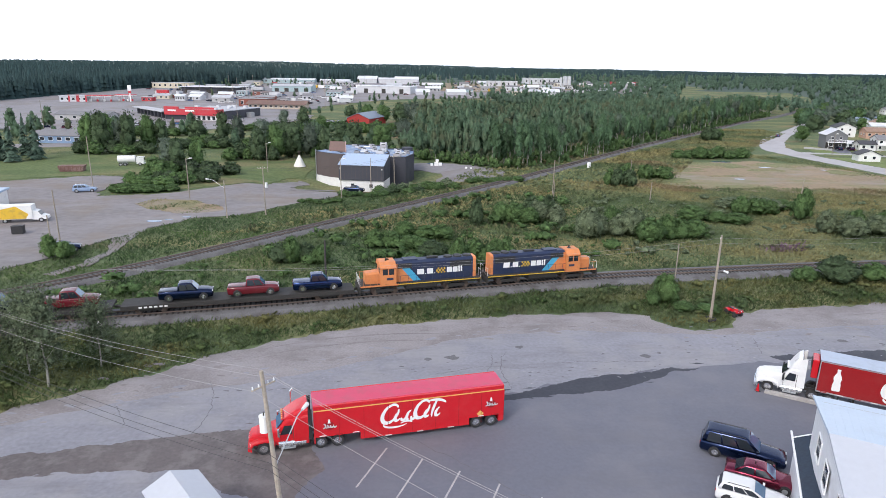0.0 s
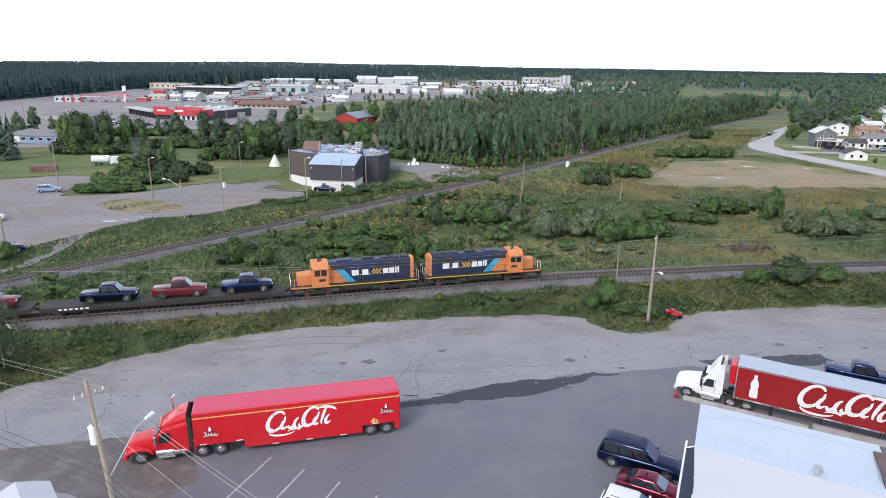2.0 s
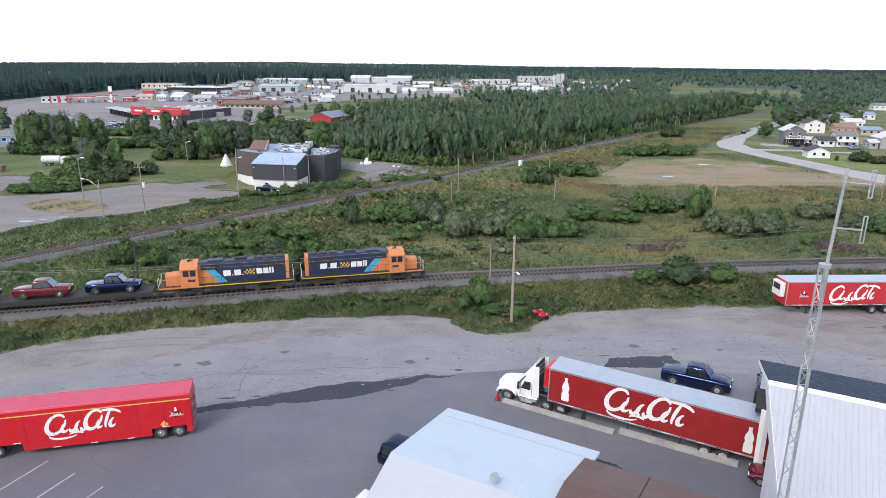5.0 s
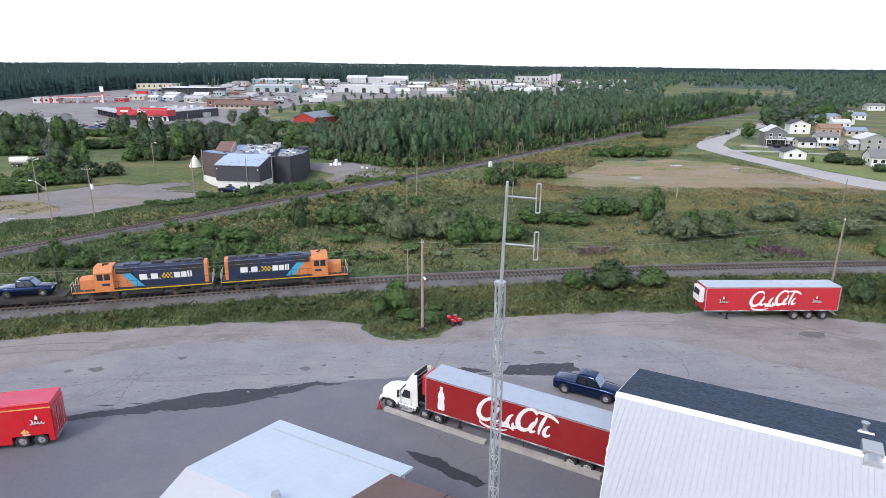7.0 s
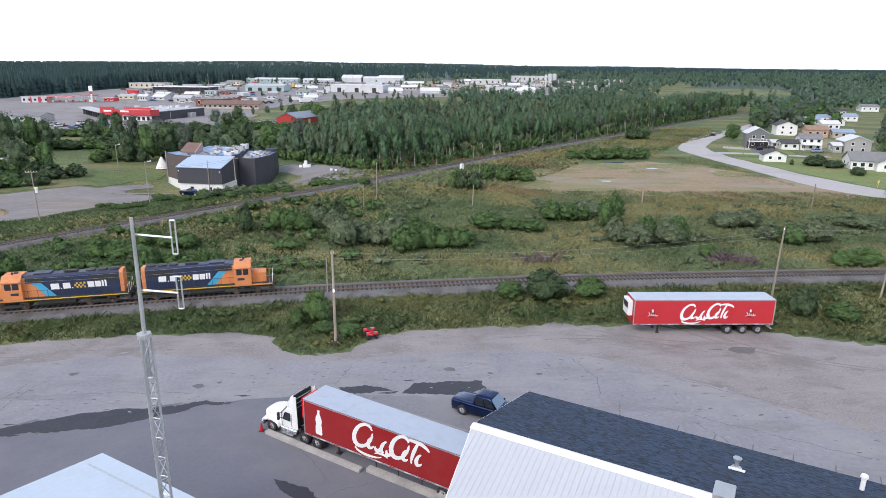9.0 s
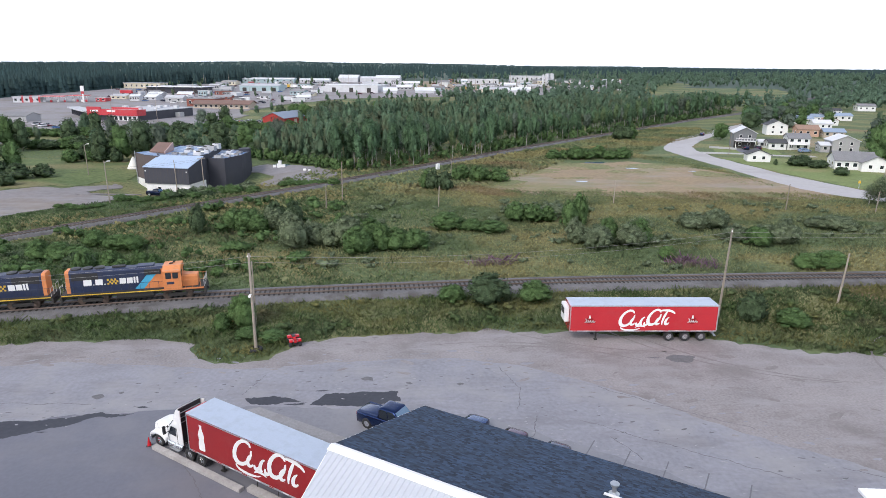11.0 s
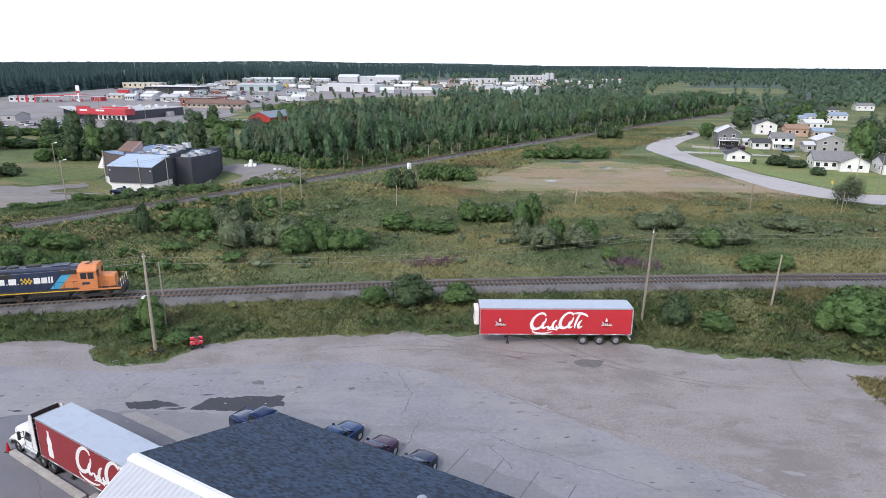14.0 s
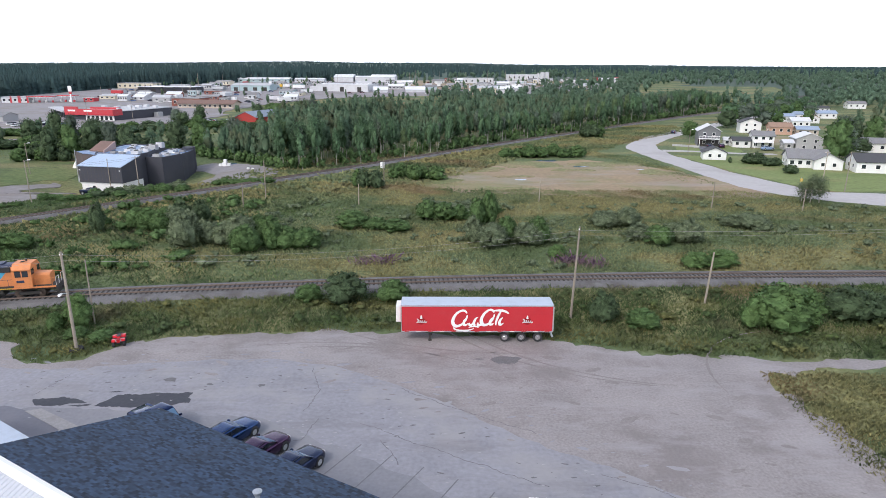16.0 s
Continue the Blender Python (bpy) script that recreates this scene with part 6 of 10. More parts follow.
for k in range(36):
    za, zb = 0.3 + k * 0.6, 0.9 + k * 0.6
    bm = B()
    for i in range(3):
        (ax, ay), (bx, by) = legs[i], legs[(i + 1) % 3]
        f, g = 1 - 0.25 * za / 22, 1 - 0.25 * zb / 22
        p, q = ((ax * f, ay * f, za), (bx * g, by * g, zb)) if k % 2 else ((bx * f, by * f, za), (ax * g, ay * g, zb))
        tube(bm, p, q, 0.014, seg=4)
        tube(bm, (ax * f, ay * f, za), (bx * f, by * f, za), 0.014, seg=4)
    part("brace", bm, STEEL, mast)
bm = B()
tube(bm, (0, 0, 21.9), (0, 0, 22.02), 0.19, seg=6)
part("top_plate", bm, STEEL, mast)
bm = B()
tube(bm, (0, 0, 20.8), (0.1, -0.1, 25.1), 0.06, 0.045, 10)
part("tube_mast", bm, STEEL, mast)
for z in (24.65, 23.2):
    bm = B()
    tube(bm, (0.1, 0, z), (1.0, 0, z - 0.08), 0.03, seg=6)
    arm = part("arm", bm, STEEL, mast)
    bm = B()
    for xx in (0.98, 1.1):
        tube(bm, (xx, 0, z - 0.5), (xx, 0, z + 0.36), 0.022, seg=6)
    for zz in (z - 0.5, z + 0.36):
        tube(bm, (0.98, 0, zz), (1.1, 0, zz), 0.022, seg=6)
    part("dipole_loop", bm, STEEL, arm)


# ---- utility poles and wires ----
def utility_pole(x, y, h, label, r=0.15, mat=None, arm=None, arm_z=0.0, lamp=None, lean=(0, 0), transformer=None, group="", base=None):
    z = ground_z(x, y) if base is None else base
    root = thing("utility_pole", pose(x, y, z), label, "utility pole", group)
    bm = B()
    tube(bm, (0, 0, -0.3), (lean[0], lean[1], h), r, r * 0.65, 10)
    part("pole", bm, mat or POLE_WOOD, root)
    if arm:
        bm = B()
        ax, ay = arm
        cx, cy = lean[0] * 0.92, lean[1] * 0.92
        zz = h - 0.4 + arm_z
        tube(bm, (cx - ax, cy - ay, zz), (cx + ax, cy + ay, zz), 0.06, seg=6)
        cross = part("crossarm", bm, POLE_WOOD, root)
        for s in (-0.92, -0.4, 0.4, 0.92):
            bm = B()
            tube(bm, (cx + ax * s, cy + ay * s, zz + 0.05), (cx + ax * s, cy + ay * s, zz + 0.22), 0.05, 0.035, 6)
            part("insulator", bm, FLASHING, cross)
    if lamp:
        (dx, dy, z0, z1) = lamp
        bm = B()
        tube(bm, (lean[0] * z0 / h, lean[1] * z0 / h, z0), (dx * 0.75, dy * 0.75, z1 - 0.1), 0.035, seg=6)
        tube(bm, (dx * 0.75, dy * 0.75, z1 - 0.1), (dx, dy, z1), 0.035, seg=6)
        bracket = part("lamp_arm", bm, STEEL, root)
        bm = B()
        d = Vector((dx, dy, 0)).normalized()
        tube(bm, (dx, dy, z1), (dx + d.x * 0.65, dy + d.y * 0.65, z1 + 0.03), 0.09, 0.14, 10)
        part("lamp_head", bm, FLASHING, bracket, "pale cobra-head street lamp")
    if transformer:
        (tx, ty, tz) = transformer
        bm = B()
        tube(bm, (tx, ty, tz), (tx, ty, tz + 0.95), 0.26, seg=14)
        tube(bm, (tx, ty, tz + 0.95), (tx, ty, tz + 1.02), 0.28, seg=14)
        tub = part("transformer", bm, FLASHING, root, "white pole-mounted transformer can")
        bm = B()
        tube(bm, (tx, ty, tz + 1.0), (tx, ty, tz + 1.25), 0.05, 0.03, 6)
        part("bushing", bm, FRAME, tub)
    return root


WIRE = material("weathered_cable", (0.33, 0.32, 0.32), 0.6, vary=0.1)
WIRE_DARK = material("black_cable", (0.04, 0.04, 0.042), 0.6, vary=0.1)


def wire(p0, p1, sag, label, mat=None, r=0.012):
    bm = B()
    p0, p1 = Vector(p0), Vector(p1)
    side = (p1 - p0).cross(Vector((0, 0, 1))).normalized() * r
    rise = Vector((0, 0, r))
    loft(bm, [[p + side, p + rise, p - side, p - rise] for p in (p0.lerp(p1, k / 14) - Vector((0, 0, 4 * sag * k / 14 * (1 - k / 14))) for k in range(15))])
    tagged(part("overhead_wire", bm, mat or WIRE), label, "wire", "overhead wires")


utility_pole(-7.9, 31.3, 12.3, "leaning weathered utility pole with a transformer and street lamp", 0.17, arm=(0.5, 0.6), arm_z=-0.5, lamp=(0.8, 2.4, 6.3, 8.6), lean=(-0.9, 0.1), transformer=(-1.0, 0.35, 8.4))
utility_pole(35.3, 68.3, 10.5, "pale wooden utility pole with a street lamp at the yard's edge", 0.17, arm=(0.12, 0.05), lamp=(0.2, -1.2, 6.2, 6.6))
utility_pole(33.5, 75.2, 7.6, "slim grey wooden pole behind the shrubs", 0.1, POLE_WOOD)
utility_pole(87.4, 77.4, 10.9, "leaning wooden utility pole behind the parked trailer", 0.15, arm=(0.1, 0.25), lean=(0.5, 0.3))
utility_pole(105.0, 82.6, 6.5, "wooden track-side pole leaning to one side", 0.14, lean=(0.5, 0.2))
utility_pole(-43.0, 52.2, 11.0, "dark utility pole half hidden by a leafy tree", 0.18, POLE_DARK, arm=(0.5, 0.6))
utility_pole(-33.6, 62.2, 5.5, "dark post with a small pale sign", 0.12, POLE_DARK)
utility_pole(-11.7, 80.6, 6.6, "black tarred post beside the track", 0.16, POLE_DARK)
top_l = (-8.8, 31.4, 12.3)
for dy, dz, s in ((0.0, 0.1, 0.9), (0.7, -0.8, 1.0), (-0.6, -0.9, 1.1)):
    wire((top_l[0] + dy * 0.6, top_l[1] + dy, top_l[2] + dz), (-43.2 + dy * 0.5, 52.2 + dy, 10.9 + dz * 0.6), s, "pale overhead power wire sagging between poles")
    wire((top_l[0] + dy * 0.6, top_l[1] + dy, top_l[2] + dz), (14 + dy, 12 + dy, 12.0 + dz), 0.6, "pale overhead power wire sagging between poles")
for dz in (7.2, 6.6, 6.1):
    wire((-8.7, 31.3, dz), (-43, 52.2, dz - 0.4), 0.9, "black telephone cable between poles", WIRE_DARK, 0.018)
    wire((-8.7, 31.3, dz), (14, 12, dz), 0.7, "black telephone cable between poles", WIRE_DARK, 0.018)
for dy, z in ((0.0, 10.2), (0.3, 9.5)):
    wire((35.3, 68.3 + dy, z), (87.8, 77.6 + dy, z + 0.3), 1.1, "thin wire along the railway", WIRE, 0.01)
    wire((87.8, 77.6 + dy, z + 0.3), (190, 96, 10), 1.4, "thin wire along the railway", WIRE, 0.01)
    wire((35.3, 68.3 + dy, z), (-33.6, 62.2, 8.5), 1.3, "thin wire along the railway", WIRE, 0.01)

# corner of a flat white-roofed annex beside the yard
annex = thing("annex_building", pose(77.2, 37.5, 0.03, 0, 0, -4.0), "low annex with a flat white metal roof", "building")
bm = B()
box(bm, 0.3, 8.7, -7.7, -0.3, 0, 5.8)
part("wall", bm, SIDING, annex)
bm = B()
box(bm, 0, 9, -8, 0, 5.8, 6.0, 0.03)
part("roof", bm, FLASHING, annex, "white metal roof")
for k in range(9):
    bm = B()
    box(bm, 0.4 + k, 0.45 + k, -7.95, -0.05, 6.0, 6.04)
    part("rib", bm, FLASHING, annex)

# ---- train standing on the near track ----
NAVY = paint("navy_locomotive_paint", (0.018, 0.03, 0.075), 0.45, dirt=(0.06, 0.06, 0.07), dirt_amount=0.3)
ORANGE = paint("faded_orange_paint", (0.66, 0.24, 0.085), 0.5, dirt=(0.4, 0.16, 0.07), dirt_amount=0.4)
CYAN = paint("sky_blue_stripe_paint", (0.07, 0.38, 0.6), 0.45, dirt=(0.1, 0.25, 0.35), dirt_amount=0.3)
YELLOW = paint("yellow_stripe_paint", (0.7, 0.45, 0.04), 0.5, dirt=(0.3, 0.2, 0.08), dirt_amount=0.4)
near_dense = smooth_line(NEAR_LINE, 0.5)
RAIL_TOP = TRACK_Z + 0.17


def track_pose(x, flip=False):
    k = min(range(len(near_dense)), key=lambda i: abs(near_dense[i].x - x))
    d = near_dense[k + 8] - near_dense[k - 8]
    return pose(near_dense[k].x, near_dense[k].y, RAIL_TOP, 0, 0, math.degrees(math.atan2(d.y, d.x)) + (180 if flip else 0))


def rail_truck(root, x, axles, wheel_r=0.5):
    bm = B()
    half = (axles - 1) * 1.35 / 2 + 0.55 if axles > 1 else 0.5
    for s in (-1, 1):
        box(bm, x - half, x + half, s * 1.0 - 0.09, s * 1.0 + 0.09, 0.35, 0.78, 0.05)
    box(bm, x - 0.4, x + 0.4, -1.0, 1.0, 0.5, 0.8)
    bogie = part("bogie", bm, FRAME, root)
    for k in range(axles):
        xx = x + (k - (axles - 1) / 2) * 2.7 / max(axles - 1, 1)
        for s in (-1, 1):
            bm = B()
            tube(bm, (xx, s * 0.68, wheel_r), (xx, s * 0.82, wheel_r), wheel_r, seg=18)
            tube(bm, (xx, s * 1.05, wheel_r), (xx, s * 1.16, wheel_r), 0.16, seg=10)
            part("wheel", bm, RAIL, bogie)


def locomotive(m, label):
    """A four-axle road switcher, cab towards +x, 18 m over the couplers."""
    root = thing("locomotive", m, label, "locomotive", "locomotives of the train")
    bm = B()
    box(bm, -8.6, 8.6, -1.52, 1.52, 1.28, 1.5, 0.02)
    box(bm, -8.4, 8.4, -1.1, 1.1, 1.0, 1.3)
    frame_ob = part("underframe", bm, FRAME, root)
    for s in (-1, 1):
        bm = B()
        box(bm, -8.5, 3.3, s * 1.525 - 0.006, s * 1.525 + 0.006, 1.34, 1.46)
        part("sill_stripe", bm, YELLOW, frame_ob)
        bm = B()
        box(bm, 3.3, 8.5, s * 1.526 - 0.006, s * 1.526 + 0.006, 1.3, 1.5)
        part("sill_stripe", bm, ORANGE, frame_ob)
    bm = B()
    w = 0.9
    loft(bm, [[(x, -w, 1.5), (x, -w, 3.95), (x, -w + 0.28, 4.2), (x, w - 0.28, 4.2), (x, w, 3.95), (x, w, 1.5)] for x in (-7.9, 3.6)])
    hood = part("long_hood", bm, NAVY, root, "navy blue engine hood")
    bm = B()
    loft(bm, [[(x, -w - 0.004, 1.5), (x, -w - 0.004, 3.95), (x, -w + 0.28, 4.204), (x, w - 0.28, 4.204), (x, w + 0.004, 3.95), (x, w + 0.004, 1.5)] for x in (-8.0, -7.55)])
    part("hood_end", bm, ORANGE, hood, "orange end of the hood")
    for x in (-6.9, -5.5, -4.1):
        bm = B()
        tube(bm, (x, 0, 4.2), (x, 0, 4.36), 0.62, 0.6, 18)
        tube(bm, (x, 0, 4.36), (x, 0, 4.4), 0.5, 0.1, 18)
        part("cooling_fan", bm, BLACK, hood)
    bm = B()
    box(bm, -2.6, -1.0, -0.3, 0.3, 4.2, 4.42, 0.05)
    part("exhaust_hatch", bm, BLACK, hood)
    bm = B()
    box(bm, 0.4, 2.4, -0.62, 0.62, 4.2, 4.36, 0.04)
    part("blower_housing", bm, NAVY, hood)
    bm = B()
    box(bm, 1.3, 3.3, -1.02, 1.02, 3.3, 3.95, 0.04)
    part("air_intake", bm, BLACK, hood)
    for s in (-1, 1):
        for k in range(9):
            x = -7.1 + k * 0.92
            bm = B()
            box(bm, x - 0.012, x + 0.012, s * 0.903 - 0.006, s * 0.903 + 0.006, 1.6, 3.75)
            part("door_seam", bm, BLACK, hood)
        bm = B()
        box(bm, -7.3, -4.2, s * 0.91 - 0.008, s * 0.91 + 0.008, 3.0, 3.85)
        part("radiator_grille", bm, BLACK, hood)
        y = s * 0.912
        bm = B()
        profile(bm, [(1.1, 1.55), (3.62, 1.55), (3.62, 3.95), (3.3, 3.95)], y - 0.006, y + 0.006)
        part("orange_panel", bm, ORANGE, hood)
        bm = B()
        profile(bm, [(0.0, 1.55), (1.1, 1.55), (3.3, 3.95), (2.2, 3.95)], y - 0.008, y + 0.008)
        part("blue_stripe", bm, CYAN, hood, "sky blue diagonal stripe")
        lean = 0.0
        order = ((-6.0, -5.05), (-4.9, -4.75), (-4.6, -3.75), (-3.6, -3.45), (-1.75, -1.0), (-0.88, -0.2), (-0.08, 0.14), (0.26, 0.48))
        for a, b in order:
            low = 2.3
            high = 3.05 if b - a > 0.3 else (2.45 if b - a < 0.16 else 3.12)
            lo, hi = (a, b) if s < 0 else (-5.5 - b, -5.5 - a)
            bm = B()
            profile(bm, [(lo, low), (hi, low), (hi + 0.04, high), (lo + 0.04, high)], y - 0.01, y + 0.01)
            part("white_bar", bm, WHITE_VINYL, hood)
        cx = -3.2 if s < 0 else -5.5 + 2.0
        for i in range(3):
            for j in range(6):
                if (i + j) % 2 == 0:
                    bm = B()
                    x0 = cx + j * 0.22
                    profile(bm, [(x0, 2.3 + i * 0.25), (x0 + 0.22, 2.3 + i * 0.25), (x0 + 0.22, 2.55 + i * 0.25), (x0, 2.55 + i * 0.25)], y - 0.01, y + 0.01)
                    part("yellow_check", bm, YELLOW, hood)
    bm = B()
    loft(bm, [[(x, -1.5, 1.5), (x, -1.5, 3.7), (x, -0.9, 4.3), (x, 0.9, 4.3), (x, 1.5, 3.7), (x, 1.5, 1.5)] for x in (3.6, 5.8)])
    cab = part("cab", bm, ORANGE, root, "orange driving cab")
    for s in (-1, 1):
        for x0, x1 in ((3.9, 4.6), (4.75, 5.45)):
            bm = B()
            box(bm, x0, x1, s * 1.503 - 0.012, s * 1.503 + 0.012, 2.75, 3.5)
            part("side_window", bm, GLASS, cab)
        bm = B()
        box(bm, 3.7, 5.7, s * 1.55 - 0.12, s * 1.55 + 0.12, 3.62, 3.68)
        part("sunshade", bm, ORANGE, cab)
        bm = B()
        box(bm, 5.79, 5.83, s * 0.95 - 0.4, s * 0.95 + 0.4, 2.95, 3.65)
        part("front_window", bm, GLASS, cab)
        bm = B()
        box(bm, 4.0, 4.9, s * 1.502 - 0.01, s * 1.502 + 0.01, 2.05, 2.35)
        part("number_bar", bm, NAVY, cab)
    bm = B()
    loft(bm, [[(5.8, -0.85, 1.5), (5.8, -0.85, 2.8), (5.8, -0.6, 3.0), (5.8, 0.6, 3.0), (5.8, 0.85, 2.8), (5.8, 0.85, 1.5)], [(7.7, -0.8, 1.5), (7.7, -0.8, 2.7), (7.7, -0.55, 2.9), (7.7, 0.55, 2.9), (7.7, 0.8, 2.7), (7.7, 0.8, 1.5)]])
    part("short_hood", bm, ORANGE, root, "low orange nose")
    bm = B()
    tube(bm, (4.8, 0.3, 4.28), (4.8, 0.3, 4.55), 0.12, seg=8)
    for k in range(3):
        tube(bm, (4.3, -0.3 + 0.12 * k, 4.34), (4.75, -0.3 + 0.12 * k, 4.38), 0.04, 0.07, 6)
    part("horn", bm, FRAME, cab)
    for x, d in ((8.6, 1), (-8.6, -1)):
        bm = B()
        box(bm, x - 0.12, x + 0.12, -1.5, 1.5, 0.55, 1.3, 0.03)
        box(bm, x, x + 0.35 * d, -0.15, 0.15, 0.75, 1.05) if d > 0 else box(bm, x - 0.35, x, -0.15, 0.15, 0.75, 1.05)
        part("pilot", bm, FRAME, root)
        for s in (-1, 1):
            for yy in (0.45, 1.45):
                bm = B()
                tube(bm, (x - 0.05 * d, s * yy, 1.5), (x - 0.05 * d, s * yy, 2.55), 0.025, seg=5)
                part("railing_post", bm, WHITE, root)
            bm = B()
            tube(bm, (x - 0.05 * d, s * 0.45, 2.5), (x - 0.05 * d, s * 1.45, 2.5), 0.025, seg=5)
            part("railing_bar", bm, WHITE, root)
    for s in (-1, 1):
        bm = B()
        for k in range(11):
            tube(bm, (-8.2 + k * 1.12, s * 1.46, 1.5), (-8.2 + k * 1.12, s * 1.46, 2.5), 0.022, seg=5)
        tube(bm, (-8.4, s * 1.46, 2.5), (3.5, s * 1.46, 2.5), 0.022, seg=5)
        part("handrail", bm, NAVY, root)
        bm = B()
        for xx in (6.2, 7.1, 8.1):
            tube(bm, (xx, s * 1.46, 1.5), (xx, s * 1.46, 2.5), 0.022, seg=5)
        tube(bm, (5.9, s * 1.46, 2.5), (8.5, s * 1.46, 2.5), 0.022, seg=5)
        part("handrail", bm, ORANGE, root)
        bm = B()
        for k in range(3):
            box(bm, 8.05 - 0.02 * k, 8.5, s * 1.3 - 0.2, s * 1.3 + 0.2, 0.4 + 0.3 * k, 0.44 + 0.3 * k)
        part("steps", bm, FRAME, root)
    bm = B()
    loft(bm, [[(x, -1.3, 0.75), (x, -1.1, 0.45), (x, 1.1, 0.45), (x, 1.3, 0.75), (x, 1.3, 1.25), (x, -1.3, 1.25)] for x in (-2.2, 2.2)])
    part("fuel_tank", bm, FRAME, root)
    rail_truck(root, -5.1, 2)
    rail_truck(root, 5.1, 2)
    return root


LEAD_FRONT = 25.7
step_x = 0.915
SHORT = Matrix.Diagonal((0.935, 1, 1, 1))
locomotive(track_pose(LEAD_FRONT - 9.0 * step_x) @ SHORT, "navy and orange diesel locomotive leading the train")
locomotive(track_pose(LEAD_FRONT - 27.1 * step_x, True) @ SHORT, "navy and orange diesel locomotive coupled cab-backwards")


def flat_car(m, label):
    root = thing("flat_car", m, label, "railway wagon", "flat cars of the train")
    bm = B()
    box(bm, -13.3, 13.3, -1.4, 1.4, 1.0, 1.2, 0.02)
    box(bm, -13.0, 13.0, -0.5, 0.5, 0.65, 1.0)
    part("deck", bm, FRAME, root, "dark steel deck")
    for s in (-1, 1):
        bm = B()
        box(bm, -13.3, 13.3, s * 1.41 - 0.03, s * 1.41 + 0.03, 0.72, 1.16)
        side = part("side_sill", bm, FRAME, root)
        for k in range(6):
            bm = B()
            x = -11.4 + k * 0.55
            box(bm, x, x + 0.35, s * 1.445 - 0.006, s * 1.445 + 0.006, 0.85, 1.05)
            part("white_bar", bm, WHITE_VINYL, side)
    rail_truck(root, -10.2, 2, 0.42)
    rail_truck(root, 10.2, 2, 0.42)
    bm = B()
    box(bm, 13.3, 13.75, -0.15, 0.15, 0.7, 0.95)
    box(bm, -13.75, -13.3, -0.15, 0.15, 0.7, 0.95)
    part("coupler", bm, FRAME, root)
    return root


DARK_RED_CAR = clear_coat("dark_red_pickup_paint", (0.13, 0.012, 0.02))
flat_x = LEAD_FRONT - 50.6 * step_x
for i, x in enumerate((flat_x, flat_x - 27.5 * 0.972)):
    base = track_pose(x)
    flat_car(base, "low flat car loaded with pickup trucks")
    for j in range(3 if i == 0 else 2):
        place = base @ pose(8.9 - 7.6 * j, 0, 1.21)
        mat, colour = ((DARK_BLUE, "dark blue"), (DARK_RED_CAR, "dark red"), (BLACK_CAR, "black"))[(j + i) % 3]
        car(place, colour + " pickup truck carried on a flat car", mat, "pickup", 6.0, 2.08, 2.06, "pickup truck", "pickups on the train", "pickup_truck", CHROME)

# ---- buildings and things beyond the far track ----
DARK_BRICK = material("dark_brown_brick", (0.1, 0.08, 0.078), 0.85, vary=0.15, scale=1, fine=9)
CHARCOAL = material("charcoal_cladding", (0.05, 0.052, 0.068), 0.7, vary=0.12, scale=0.4, fine=5)
BLUE_ROOF = material("pale_blue_metal_roof", (0.4, 0.5, 0.66), 0.4, vary=0.08, scale=0.3, fine=3)
# Blue base and pale patches stand in for sky reflected on the roof.
GRAVEL_ROOF = material("sky_toned_wet_gravel", (0.09, 0.18, 0.36), 0.4, vary=0.35, scale=0.5, fine=2, dirt=(0.45, 0.52, 0.6), dirt_amount=0.9, dirt_scale=0.45)
TOWN_WHITE = material("weathered_white_cladding", (0.56, 0.57, 0.6), 0.7, vary=0.1, scale=0.3, fine=3, dirt=(0.42, 0.42, 0.43), dirt_amount=0.4, dirt_scale=0.2)
CANVAS = material("white_canvas", (0.75, 0.73, 0.68), 0.9, vary=0.08)
BARN_RED = material("barn_red_siding", (0.36, 0.035, 0.03), 0.7, vary=0.12, scale=0.5, fine=4)
STORE_RED = paint("store_red_fascia", (0.5, 0.03, 0.045), 0.5)
FLAT_ROOF = material("grey_flat_roof", (0.28, 0.28, 0.29), 0.9, vary=0.15, scale=0.1, fine=1)
PALE_ROOF = material("pale_flat_roof", (0.46, 0.47, 0.5), 0.8, vary=0.12, scale=0.1, fine=1)
BLUE_WALL = paint("blue_siding", (0.2, 0.31, 0.48), 0.6)
TEAL_WALL = paint("pale_teal_cladding", (0.36, 0.47, 0.5), 0.6)
CREAM = material("cream_cladding", (0.62, 0.56, 0.43), 0.7, vary=0.1)
RED_BRICK = material("red_brick_wall", (0.24, 0.085, 0.065), 0.85, vary=0.15)
BROWN_SHINGLE = material("brown_roof_shingles", (0.19, 0.12, 0.1), 0.9, vary=0.2, scale=0.5, fine=4)
WHITE_SHEET = material("white_roof_sheet", (0.68, 0.7, 0.73), 0.6, vary=0.08, scale=0.2, fine=2)
BUS_YELLOW = paint("bus_yellow_paint", (0.7, 0.42, 0.04), 0.5)
BEIGE = material("beige_siding", (0.5, 0.42, 0.34), 0.7, vary=0.1)
GREY_WALL = material("grey_siding", (0.38, 0.38, 0.39), 0.7, vary=0.1)
BROWN_WALL = material("brown_brick_wall", (0.17, 0.09, 0.07), 0.85, vary=0.15)
BARN_ROOF = material("blue_grey_metal_roof", (0.2, 0.24, 0.31), 0.5, vary=0.12)
DARK_SHINGLE = material("dark_roof_shingles", (0.07, 0.072, 0.08), 0.9, vary=0.2, scale=0.5, fine=4)
GREY_SHINGLE = material("grey_roof_shingles", (0.21, 0.21, 0.22), 0.9, vary=0.2, scale=0.5, fine=4)
TAN_SHINGLE = material("tan_roof_shingles", (0.3, 0.2, 0.15), 0.9, vary=0.2, scale=0.5, fine=4)

